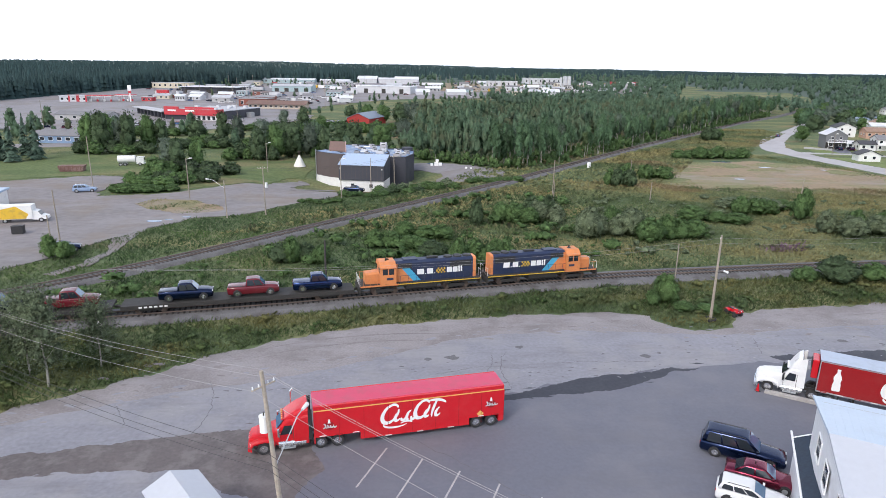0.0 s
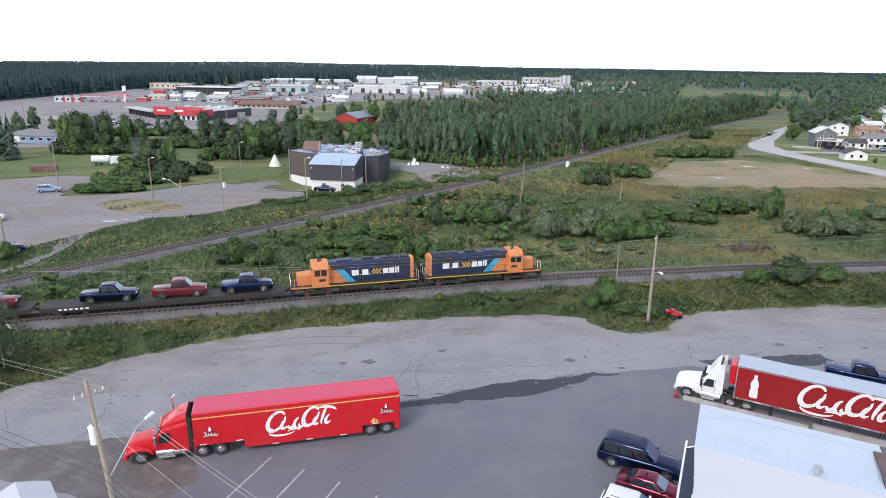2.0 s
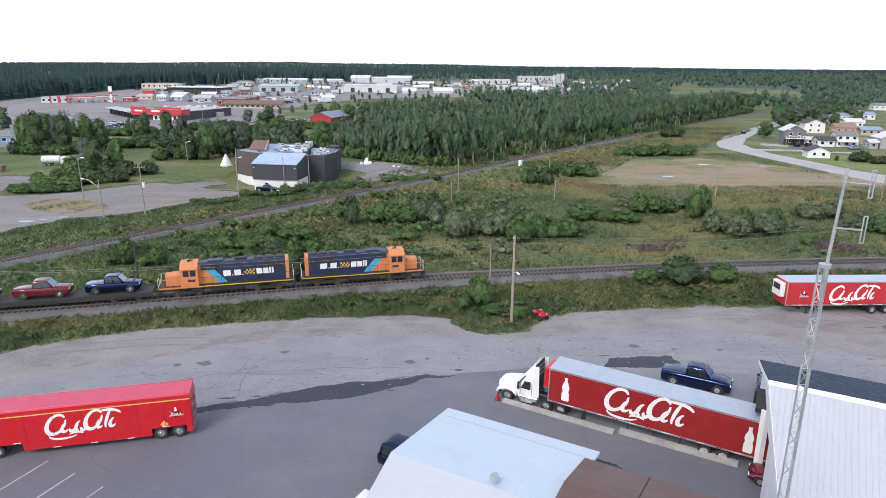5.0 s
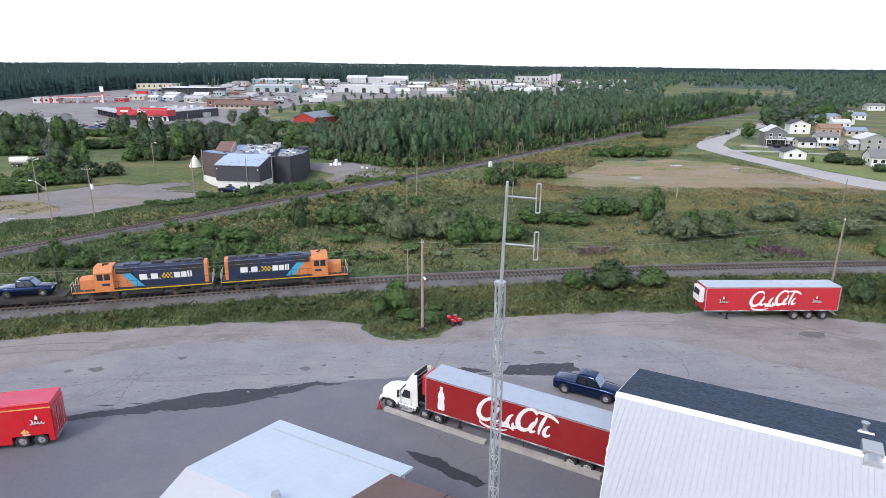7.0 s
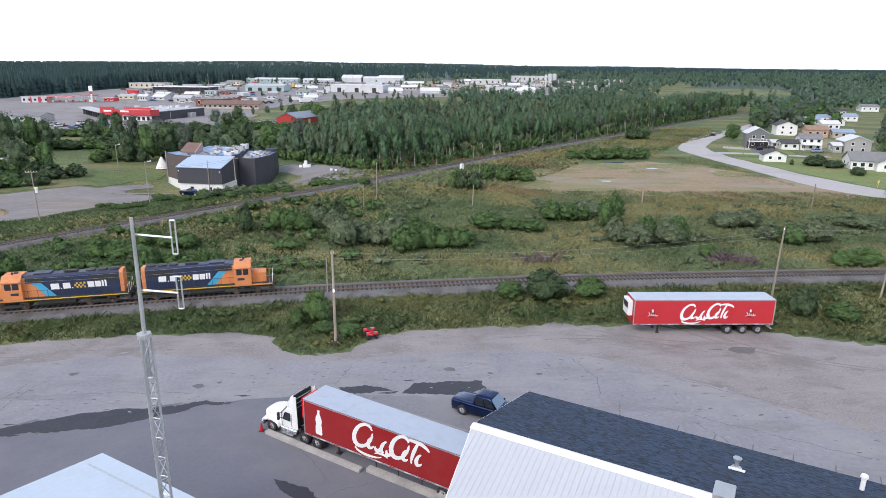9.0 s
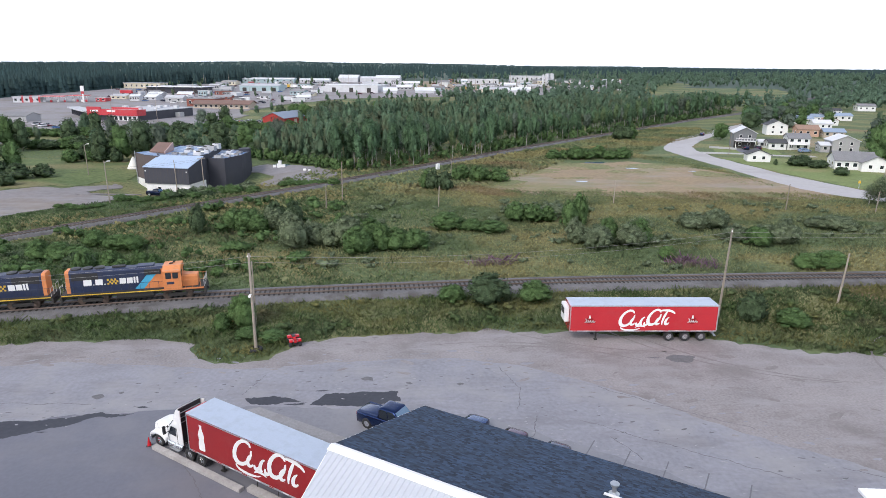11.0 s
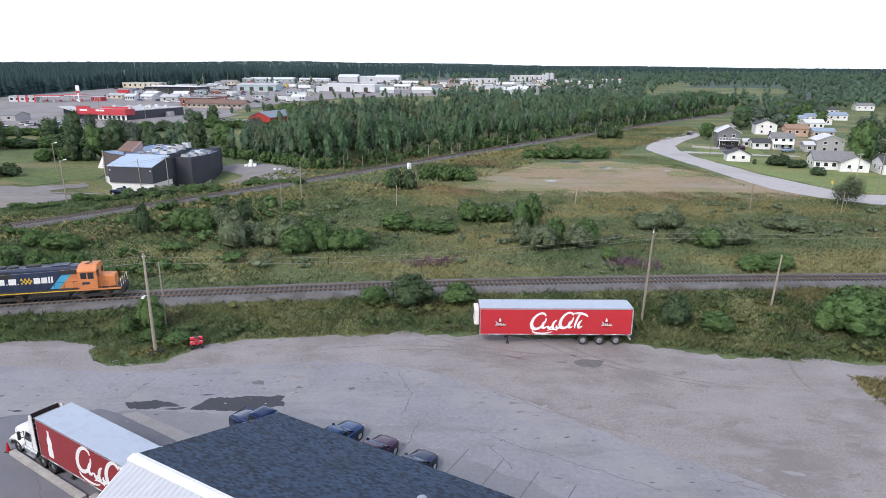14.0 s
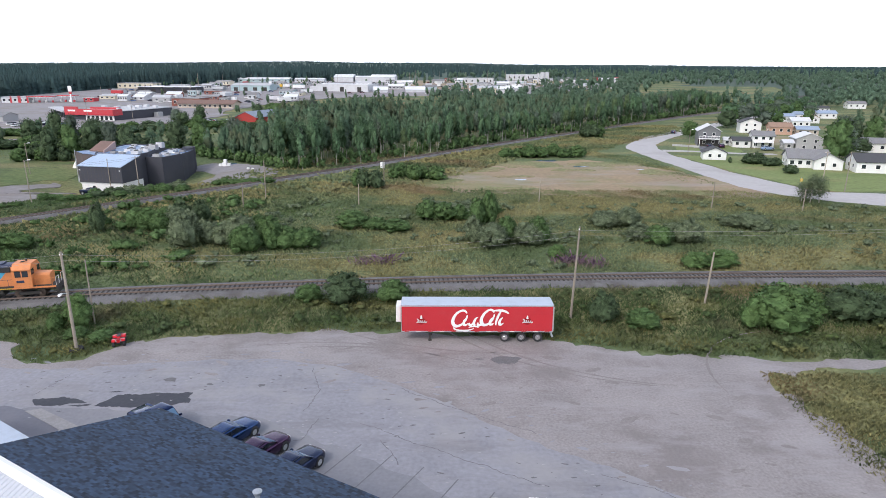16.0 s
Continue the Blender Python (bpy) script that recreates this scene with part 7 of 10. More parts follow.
PEACH_TRIM = material("faded_pink_trim", (0.42, 0.3, 0.28), 0.8, vary=0.12)
hall = thing("community_hall", pose(-19.0, 168.0, -2.75, 0, 0, -10.5), "dark clad hall with brick, white base and rooftop units", "building")
bm = B()
box(bm, 0.15, 11.95, 0.1, 8, -0.8, 2.72, 0.02)
part("base_wall", bm, WHITE, hall, "white painted base wall")
bm = B()
loft(bm, [[(x, -0.25, 2.72), (x, 7.95, 2.72), (x, 7.95, 8.6), (x, -0.25, 6.72)] for x in (0, 12.1)])
part("upper_wall", bm, CHARCOAL, hall, "charcoal clad upper wall")
for k in range(12):
    bm = B()
    box(bm, 0.5 + k, 0.54 + k, -0.27, -0.24, 2.74, 6.7)
    part("cladding_seam", bm, DARK_BRICK, hall)
bm = B()
loft(bm, [[(-0.15, -0.5, 6.74), (12.25, -0.5, 6.74), (12.25, -0.5, 6.9), (-0.15, -0.5, 6.9)], [(-0.6, 7.9, 8.66), (11.9, 7.9, 8.66), (11.9, 7.9, 8.82), (-0.6, 7.9, 8.82)]])
slope = part("sloping_roof", bm, BLUE_ROOF, hall, "pale blue sloping metal roof")
for k in range(10):
    bm = B()
    x = 0.5 + 1.25 * k
    loft(bm, [[(x - 0.025, -0.5, 6.9), (x + 0.025, -0.5, 6.9), (x, -0.5, 6.94)], [(x - 0.42, 7.9, 8.82), (x - 0.37, 7.9, 8.82), (x - 0.4, 7.9, 8.86)]])
    part("roof_seam", bm, BLUE_ROOF, slope)


def flat_block(name, plan, h, wall, label, rim=0.35, inset=0.35):
    """A flat-roofed block over a plan: walls, a parapet along each side and the roof lying inside it."""
    bm = B()
    slab(bm, plan, -0.8, h)
    body = part(name, bm, wall, hall, label)
    mx, my = sum(q[0] for q in plan) / len(plan), sum(q[1] for q in plan) / len(plan)
    inner = []
    for x, y in plan:
        d = math.hypot(x - mx, y - my)
        inner.append((x + (mx - x) * inset / d, y + (my - y) * inset / d))
    bm = B()
    slab(bm, inner, h + 0.004, h + 0.1)
    part("gravel_roof", bm, GRAVEL_ROOF, body, "wet gravel roof with the sky's blue and white in its colour")
    for k in range(len(plan)):
        a, b, c, d = plan[k], plan[(k + 1) % len(plan)], inner[(k + 1) % len(plan)], inner[k]
        bm = B()
        slab(bm, [a, b, c, d], h, h + rim)
        part("parapet", bm, CHARCOAL, body)
    return body


flat_block("main_block", [(-1.3, 8.0), (10.7, 8.0), (11.0, 12.4), (5.2, 29), (-7.5, 29), (-5.6, 14.5)], 8.5, CHARCOAL, "large charcoal clad block")
flat_block("angled_wing", [(11.05, 11.2), (15.7, 11.4), (16.8, 19), (15.4, 27), (12.6, 30.5), (5.4, 29.2), (11.1, 12.6)], 7.5, CHARCOAL, "angled charcoal wing")
bm = B()
tube(bm, (13.0, 28.6, -0.8), (13.0, 28.6, 8.5), 1.7, seg=18)
part("rounded_stair_tower", bm, CHARCOAL, hall, "rounded charcoal tower at the back of the wing")
flat_block("entrance_block", [(-10.2, 11.6), (-4.8, 7.5), (-0.1, 6.2), (-0.1, 8.0), (-1.35, 8.05), (-5.7, 14.6), (-8.6, 15.4)], 8.6, DARK_BRICK, "dark brown entrance block", 0.12)
bm = B()
slab(bm, [(-10.25, 11.5), (-4.85, 7.4), (-0.15, 6.1), (-0.15, 6.4), (-4.8, 7.7), (-10.1, 11.75)], -0.8, 2.1)
part("entrance_base", bm, WHITE, hall, "white painted base of the entrance")
bm = B()
tube(bm, (-9.9, 11.0, 0), (-9.9, 11.0, 9.2), 0.12, seg=8)
part("corner_mast", bm, STEEL, hall)
bm = B()
loft(bm, [[(-6.6, 12.6, 8.62), (-1.4, 11.4, 8.62), (-1.4, 11.4, 9.0), (-6.6, 12.6, 9.0)], [(-8.2, 19.5, 8.62), (-3.6, 19.0, 8.62), (-3.6, 19.0, 10.7), (-8.2, 19.5, 10.7)]])
part("brick_penthouse", bm, BROWN_SHINGLE, hall, "brown pitched rooftop block")
bm = B()
loft(bm, [[(-1.38, 11.3, 8.62), (-1.1, 11.3, 8.62), (-1.1, 11.3, 9.15), (-1.38, 11.3, 9.15)], [(-3.58, 19.0, 8.62), (-3.3, 19.0, 8.62), (-3.3, 19.0, 10.85), (-3.58, 19.0, 10.85)]])
part("penthouse_trim", bm, PEACH_TRIM, hall, "pale trim along the pitched roof")
ur = random.Random(77)
for x, y, w, h in ((1.2, 10.5, 1.6, 0.8), (4.4, 9.6, 1.4, 0.7), (7.6, 10.2, 2.2, 1.3), (5.8, 13.6, 1.5, 0.8), (2.2, 15.0, 1.7, 0.9), (8.2, 14.6, 1.4, 1.5), (0.4, 18.5, 1.8, 0.8), (4.5, 18.2, 1.3, 0.9), (6.6, 19.4, 2.0, 2.1), (3.0, 22.5, 1.6, 1.0), (-1.5, 22.0, 1.5, 0.8), (5.6, 24.0, 1.9, 2.3), (-3.4, 25.5, 1.4, 0.9), (1.6, 26.5, 1.5, 1.0), (12.0, 12.8, 2.0, 1.2), (13.6, 15.6, 1.4, 0.9), (11.6, 17.2, 1.7, 1.1), (14.2, 19.5, 1.2, 0.8), (10.8, 21.5, 1.6, 1.3), (13.0, 23.4, 1.5, 0.9), (9.6, 25.2, 1.4, 1.0)):
    z = 8.6 if x + 0.36 * (y - 12) < 10.6 else 7.6
    bm = B()
    box(bm, x, x + w, y, y + w * 0.75, z, z + h * 0.66, 0.05)
    unit = part("rooftop_unit", bm, ur.choice((TOWN_WHITE, FLAT_ROOF, GREY_WALL)), hall, "white rooftop air unit")
    bm = B()
    tube(bm, (x + w / 2, y + w * 0.37, z + h * 0.66), (x + w / 2, y + w * 0.37, z + h * 0.66 + 0.12), w * 0.26, seg=12)
    part("fan", bm, FRAME, unit)
for x, y, u, v in ((1.5, 12.5, 4.5, 12.9), (2.4, 17, 7.4, 17.4), (0.5, 24.6, 4.6, 24.8), (12.4, 20.8, 14.8, 21.0)):
    z = 8.75 if x < 10 else 7.75
    bm = B()
    tube(bm, (x, y, z), (u, v, z), 0.16, seg=8)
    part("roof_pipe", bm, STEEL, hall, "galvanised pipe across the roof")
for x in (3.6, 8.6):
    window(hall, (x, 0.09, 1.35), (1, 0, 0), (0, 0, 1), 0.9, 1.0, (0, -1, 0), 1)
for x in (0.3, 11.5):
    bm = B()
    box(bm, x, x + 0.3, -0.4, -0.25, 5.7, 6.0)
    part("wall_lamp", bm, LAMP_WHITE, hall)


def teepee(x, y):
    root = thing("teepee", pose(x, y, ground_z(x, y)), "white canvas teepee with bare poles at its top", "tent")
    bm = B()
    tube(bm, (0, 0, 0), (0, 0, 3.4), 1.9, 0.22, 14)
    part("cover", bm, CANVAS, root)
    for k in range(7):
        a = k * math.tau / 7
        bm = B()
        tube(bm, (math.cos(a) * 0.3, math.sin(a) * 0.24, 3.2), (-math.cos(a) * 0.5, -math.sin(a) * 0.5, 4.6), 0.04, seg=5)
        part("tent_pole", bm, BARK, root)


teepee(-33.6, 194)


def low_building(name, m, label, w, d, h, wall, roof, category="building", gable=0.0, windows=0, roof_over=0.4, doors=0, fascia=None, fascia_h=1.0):
    """A building with its front along x at y = 0, running back to y = d."""
    root = thing(name, m, label, category)
    bm = B()
    box(bm, 0, w, 0, d, -0.5, h)
    part("wall", bm, wall, root)
    bm = B()
    o = roof_over
    if gable:
        loft(bm, [[(x, -o, h - 0.1), (x, d / 2, h + gable), (x, d + o, h - 0.1), (x, d + o, h - 0.3), (x, d / 2, h + gable - 0.2), (x, -o, h - 0.3)] for x in (-o, w + o)])
        part("roof", bm, roof, root)
        for x in (0.0, w - 0.15):
            bm = B()
            loft(bm, [[(xx, 0.02, h - 0.02), (xx, d / 2, h + gable - 0.22), (xx, d - 0.02, h - 0.02)] for xx in (x, x + 0.15)])
            part("gable_wall", bm, wall, root)
    else:
        box(bm, -o, w + o, -o, d + o, h, h + 0.35)
        part("roof", bm, roof, root)
    if fascia:
        bm = B()
        box(bm, -0.5, w + 0.5, -1.4, -0.45, h - fascia_h * 0.6, h + fascia_h * 0.5)
        part("fascia", bm, fascia, root)
    for k in range(windows):
        x = (k + 0.5) * w / windows
        ww = min(1.7, 0.55 * w / windows)
        bm = B()
        box(bm, x - ww / 2 - 0.1, x + ww / 2 + 0.1, -0.05, 0.02, h * 0.32, h * 0.78)
        fr = part("window", bm, FLASHING, root)
        bm = B()
        box(bm, x - ww / 2, x + ww / 2, -0.07, -0.045, h * 0.36, h * 0.74)
        part("pane", bm, GLASS, fr)
    for k in range(doors):
        x = (k + 0.5) * w / doors
        bm = B()
        box(bm, x - 2.0, x + 2.0, -0.06, 0.02, -0.4, min(4.3, h * 0.65))
        part("loading_door", bm, FRAME, root)
    return root


def at(x, y, rz=0.0):
    return pose(x, y, ground_z(x, y), 0, 0, rz)


# town, from its near edge outwards
store = low_building("store", at(-134, 365, -16.7), "dark flat-roofed store with a red fascia and white shopfront", 31.5, 46, 4.8, CHARCOAL, PALE_ROOF)
for x0, x1, z0, z1 in ((-0.3, 8.6, 2.8, 7.2), (8.6, 31.9, 2.9, 6.1)):
    bm = B()
    box(bm, x0, x1, -1.4, -0.45, z0, z1)
    part("fascia", bm, STORE_RED, store, "red fascia over the front")
bm = B()
box(bm, 31.7, 32.2, -1.4, 5.5, 2.9, 6.1)
part("side_fascia", bm, STORE_RED, store)
bm = B()
box(bm, 12.6, 31.5, -0.2, 0.02, 0, 2.9)
front = part("shopfront", bm, WHITE, store, "white shopfront under the fascia")
for k in range(6):
    bm = B()
    box(bm, 13.6 + 3.0 * k, 15.3 + 3.0 * k, -0.26, -0.19, 0.5, 2.5)
    part("pane", bm, GLASS, front)
for x0, x1 in ((2.2, 7.2), (13, 18.5)):
    bm = B()
    box(bm, x0, x1, -1.5, -1.42, 4.7, 5.6)
    part("sign_bar", bm, WHITE, store, "plain pale sign bar")
bm = B()
box(bm, 2, 22, 14, 15.2, 5.1, 6.2)
part("roof_screen", bm, STORE_RED, store, "low red screen on the roof")
for x, y, w, h in ((4, 20, 2.4, 1.6), (9, 26, 1.8, 1.2), (14, 19, 2.0, 1.4), (19, 30, 2.6, 1.5), (24, 22, 1.6, 1.0), (26, 36, 2.2, 1.4), (8, 36, 2.0, 1.2), (16, 40, 2.4, 1.3), (22, 12, 1.4, 1.0)):
    bm = B()
    box(bm, x, x + w, y, y + w, 5.1, 5.1 + h, 0.06)
    part("rooftop_unit", bm, TOWN_WHITE, store)
bm = B()
box(bm, 31.5, 34.5, 30, 34, 0, 3.0, 0.03)
part("side_porch", bm, GREY_WALL, store, "small grey side porch")
canopy = thing("walkway_canopy", at(-167, 407, -51.8), "long pale flat canopy on dark posts", "canopy")
bm = B()
box(bm, 0, 53, -2, 5, 3.9, 4.6)
part("canopy_roof", bm, PALE_ROOF, canopy)
for k in range(9):
    bm = B()
    box(bm, 1.5 + 6.2 * k, 3.0 + 6.2 * k, 0, 1.4, 0, 3.9)
    part("post", bm, CHARCOAL, canopy)
barn = low_building("barn", at(-20.6, 330.6, 69.5), "red barn with a blue-grey metal roof", 22, 12.4, 4.2, BARN_RED, BARN_ROOF, "barn", 2.6)
for x0, x1 in ((1.5, 8.5), (9.5, 12.0), (13.5, 20.5)):
    bm = B()
    box(bm, x0, x1, -0.08, 0.02, 0, 3.2)
    part("barn_door", bm, BARN_RED if x1 - x0 > 3 else BEIGE, barn, "sliding barn door")
station = low_building("gas_station", at(-259, 498, 8), "white filling station shop with red panels", 19, 10, 4.4, TOWN_WHITE, PALE_ROOF, windows=5)
for x0, x1 in ((6.0, 7.2), (11.5, 13.6), (17.6, 18.9)):
    bm = B()
    box(bm, x0, x1, -0.12, -0.01, 0.2, 5.4)
    part("red_panel", bm, STORE_RED, station)


def pump_canopy(x, y, rz, w, d, h, label):
    root = thing("pump_canopy", at(x, y, rz), label, "canopy", "filling station canopies")
    bm = B()
    box(bm, 0, w, 0, d, h, h + 0.5)
    part("canopy_roof", bm, STORE_RED, root, "red canopy roof")
    bm = B()
    box(bm, -0.1, w + 0.1, -0.1, d + 0.1, h - 0.35, h - 0.01)
    part("canopy_edge", bm, WHITE, root, "white canopy edge")
    for k in range(4):
        bm = B()
        px = 1.2 + k * (w - 2.6) / 3
        box(bm, px, px + 0.4, d / 2 - 0.2, d / 2 + 0.2, 0, h - 0.35)
        part("post", bm, WHITE, root)
        bm = B()
        box(bm, px - 0.5, px + 0.9, d / 2 - 1.6, d / 2 - 0.9, 0.1, 1.9, 0.05)
        part("fuel_pump", bm, STORE_RED if k % 2 else WHITE, root)


pump_canopy(-240, 500, 6, 17, 9, 4.6, "red filling station canopy on white posts")
pump_canopy(-223, 508, -4, 13, 8, 4.8, "small red and white filling station canopy")
low_building("station_kiosk", at(-205, 512, -6), "low red and white kiosk beside the filling station", 8, 7, 3.2, STORE_RED, PALE_ROOF, windows=2)
sign = thing("pylon_sign", at(-210, 504), "tall red and white roadside pylon sign", "sign")
for z0, z1, w, mat in ((0, 6.5, 0.45, WHITE), (6.5, 8.4, 1.0, STORE_RED), (8.4, 12.4, 1.3, WHITE)):
    bm = B()
    box(bm, -w, w, -0.3, 0.3, z0, z1)
    part("sign_panel", bm, mat, sign)
low_building("brick_shop", at(-123, 478, -8), "red-brown brick shop with a flat roof", 21, 15, 5.6, RED_BRICK, FLAT_ROOF, windows=4)
low_building("motel", at(-113, 463, -6), "long brown-roofed motel with a row of pale doors", 40, 13, 3.4, BEIGE, BROWN_SHINGLE, "motel", 2.3, windows=11, roof_over=1.4)
low_building("bus_garage", at(-257, 672, -6), "long cream bus garage with a flat roof", 38, 16, 5.2, CREAM, PALE_ROOF, windows=7)
low_building("market_hall", at(-206, 606, -6), "dark-fronted hall under a wide white roof", 50, 26, 5.6, CHARCOAL, WHITE_SHEET, roof_over=2.2, doors=5)
low_building("workshop_hall", at(-132, 640, -4), "pale teal workshop hall with a light roof", 38, 22, 5.6, TEAL_WALL, PALE_ROOF, gable=1.6, doors=4)
low_building("factory_hall", at(-50, 640, -14), "long white industrial hall with dark doors", 53, 30, 6.6, TOWN_WHITE, WHITE_SHEET, doors=3)
low_building("hall_annex", at(-56.5, 643, -14), "low white annex beside the long hall", 6, 14, 4.4, TOWN_WHITE, WHITE_SHEET)
for x, y, w in ((7, 622, 13), (37, 626, 18)):
    low_building("storage_tent", at(x, y, 4), "white rounded storage tent on the gravel", w, 14, 3.0, TOWN_WHITE, WHITE_SHEET, "tent", 2.6)
for x, y, w, g in ((-64, 828, 24, 3.2), (-38, 832, 22, 1.2), (-18, 826, 30, 3.0)):
    low_building("storage_hall", at(x, y, -3), "white storage hall at the town's far side", w, 26, 6.0, TOWN_WHITE, WHITE_SHEET, gable=g)
low_building("long_shed", at(-175, 800, -2), "long pale shed along the edge of the forest", 62, 16, 4.6, TEAL_WALL, WHITE_SHEET, gable=1.5, windows=8)
low_building("long_shed", at(-108, 806, -2), "long pale shed along the edge of the forest", 36, 14, 4.2, TOWN_WHITE, WHITE_SHEET, gable=1.2, windows=5)
low_building("beige_hall", at(96, 610, -4), "beige hall with a pale roof behind the woods", 25, 18, 5.6, CREAM, PALE_ROOF, gable=1.8, doors=2)
for x, y, w in ((120, 612, 11), (132, 626, 14)):
    low_building("white_shed", at(x, y, -4), "white gabled shed behind the woods", 14 if w > 11 else 11, w, 4.6, TOWN_WHITE, WHITE_SHEET, gable=2.2)
low_building("depot", at(96, 792, 0), "white depot with a stepped roof", 36, 18, 6.2, TOWN_WHITE, WHITE_SHEET, windows=5)
low_building("mill", at(158, 890, 0), "long white mill building", 50, 24, 7.4, TOWN_WHITE, WHITE_SHEET, windows=8)
for x, y, r, h in ((184.5, 788, 1.3, 12.0), (190, 792, 2.6, 13.0), (195.6, 794, 2.6, 13.0)):
    silo = thing("silo", at(x, y), "tall white steel silo beside the mill", "silo", "silos by the mill")
    bm = B()
    tube(bm, (0, 0, -0.5), (0, 0, h), r, seg=16)
    part("shell", bm, TOWN_WHITE, silo)
    bm = B()
    tube(bm, (0, 0, h), (0, 0, h + 0.9), r * 1.04, r * 0.3, seg=16)
    part("cap", bm, PALE_ROOF, silo)
low_building("red_white_depot", at(261, 815, -2), "white depot with red ends", 25, 18, 5.4, TOWN_WHITE, WHITE_SHEET, gable=1.0)
for x in (258, 285.5):
    low_building("red_depot_end", at(x, 814, -2), "red end block of the white depot", 3.2, 19, 6.6, STORE_RED, STORE_RED)
low_building("bungalow", at(-187, 352, -10), "grey bungalow with a dark low roof", 30, 10, 3.2, GREY_WALL, GREY_SHINGLE, "house", 1.6, 4)
low_building("blue_house", at(-139, 247, -8), "pale blue house with white windows", 17, 8, 3.0, BLUE_WALL, GREY_SHINGLE, "house", 1.8, 5)
low_building("white_garage", at(-143.5, 251, -8), "white gabled garage beside the blue house", 5, 7, 2.6, WHITE, GREY_SHINGLE, "garage", 1.4)
KEEP_OFF = [(-232, 505, 40), (-112, 470, 34), (-238, 680, 30), (-181, 615, 36), (-113, 650, 30), (-24, 650, 40), (30, 630, 30), (-25, 840, 55), (-140, 808, 40), (115, 620, 36), (183, 900, 36), (190, 790, 14), (272, 822, 26), (114, 800, 26)]


def free_spot(rng, low, high, west=-0.4, east=0.36):
    """A place in the town's lots clear of the large buildings."""
    while True:
        y = rng.uniform(low, high)
        x = rng.uniform(west * y, east * y)
        limit = float(np.interp(y, (480, 620, 690, 810, 870), (-300, -268, -245, -150, -10)))
        if x < limit + 8 or (x > -55 and y < 600) or (x > 60 and y < 660) or (x > 0.3 * y and y > 700):
            continue
        if all(math.hypot(x - a, y - b) > r for a, b, r in KEEP_OFF):
            return x, y


rng = random.Random(11)
walls, roofs = (TOWN_WHITE, CREAM, GREY_WALL, TOWN_WHITE, TOWN_WHITE, TEAL_WALL, TOWN_WHITE, GREY_WALL, RED_BRICK), (PALE_ROOF, GREY_SHINGLE, FLAT_ROOF, WHITE_SHEET)
words = {TOWN_WHITE: "white", CREAM: "cream", GREY_WALL: "grey", RED_BRICK: "brick", TEAL_WALL: "teal"}
for k in range(78):
    x, y = free_spot(rng, 505, 865)
    wall_mat = rng.choice(walls)
    low_building("town_building", at(x, y, rng.uniform(-12, 8)), "small " + words[wall_mat] + " building among the town's lots", rng.uniform(6, 17), rng.uniform(6, 12), rng.uniform(2.6, 4.2), wall_mat, rng.choice(roofs),
                 gable=rng.choice((0, 1.2, 1.8)), windows=rng.randint(2, 4))


def parked_car(x, y, rz, mat, label):
    root = thing("parked_car", at(x, y, rz), label, "car", "cars in town")
    root.location.z += 0.3
    bm = B()
    loft(bm, [[(a, -0.9, 0.35), (a, -0.95, b), (a, 0.95, b), (a, 0.9, 0.35)] for a, b in ((-2.3, 0.85), (-1.2, 1.0), (1.0, 1.0), (2.3, 0.75))])
    part("body", bm, mat, root)
    bm = B()
    loft(bm, [[(-1.9, -0.85, 0.98), (1.1, -0.85, 0.98), (1.1, 0.85, 0.98), (-1.9, 0.85, 0.98)], [(-1.4, -0.7, 1.5), (0.4, -0.7, 1.5), (0.4, 0.7, 1.5), (-1.4, 0.7, 1.5)]])
    part("cabin", bm, GLASS, root)
    for a in (-1.4, 1.4):
        for s in (-0.8, 0.8):
            bm = B()
            tube(bm, (a, s - 0.1, 0.33), (a, s + 0.1, 0.33), 0.33, seg=8)
            part("wheel", bm, RUBBER, root)


CAR_PAINTS = ((WHITE_CAR, "white"), (SILVER, "silver"), (BLACK_CAR, "black"), (MAROON, "maroon"), (BLUE_CAR, "blue"))
for k in range(190):
    x, y = free_spot(rng, 500, 850)
    mat, colour = rng.choice(CAR_PAINTS)
    parked_car(x, y, rng.choice((-10, 80, 170)), mat, colour + " car parked in the town lot")
for k in range(26):
    x, y = rng.uniform(-170, -112), rng.uniform(300, 350)
    if y < 350 + (x + 134) * -0.3 - 12:
        mat, colour = rng.choice(CAR_PAINTS)
        parked_car(x, y, rng.choice((-17, 73)), mat, colour + " car parked in front of the store")
for k in range(22):
    mat, colour = rng.choice(CAR_PAINTS + ((STORE_RED, "red"), (STORE_RED, "red"), (WHITE_CAR, "white")))
    parked_car(-54 + 3.3 * (k % 7) + rng.uniform(-0.8, 0.8), 336 + 6.5 * (k // 7) + rng.uniform(-1, 1), rng.uniform(0, 180), mat, colour + " car among others standing close together beside the barn")

rng = random.Random(19)
for k in range(48):
    x, y = free_spot(rng, 510, 860)
    root = thing("parked_trailer", at(x, y, rng.choice((-8, 82, 40)) + rng.uniform(-6, 6)), "pale box trailer parked in the town's lots", "trailer", "trailers in town")
    length = rng.uniform(6, 13)
    bm = B()
    box(bm, 0, length, -1.3, 1.3, 1.1, 3.7, 0.05)
    part("box_body", bm, rng.choice((WHITE, TOWN_WHITE, PALE_ROOF, WHITE, TEAL_WALL, TOWN_WHITE, BUS_YELLOW, WHITE, STORE_RED, WHITE)), root)
    for x0 in (length * 0.15, length * 0.8):
        bm = B()
        tube(bm, (x0, -1.2, 0.5), (x0, 1.2, 0.5), 0.5, seg=8)
        part("wheel", bm, RUBBER, root)
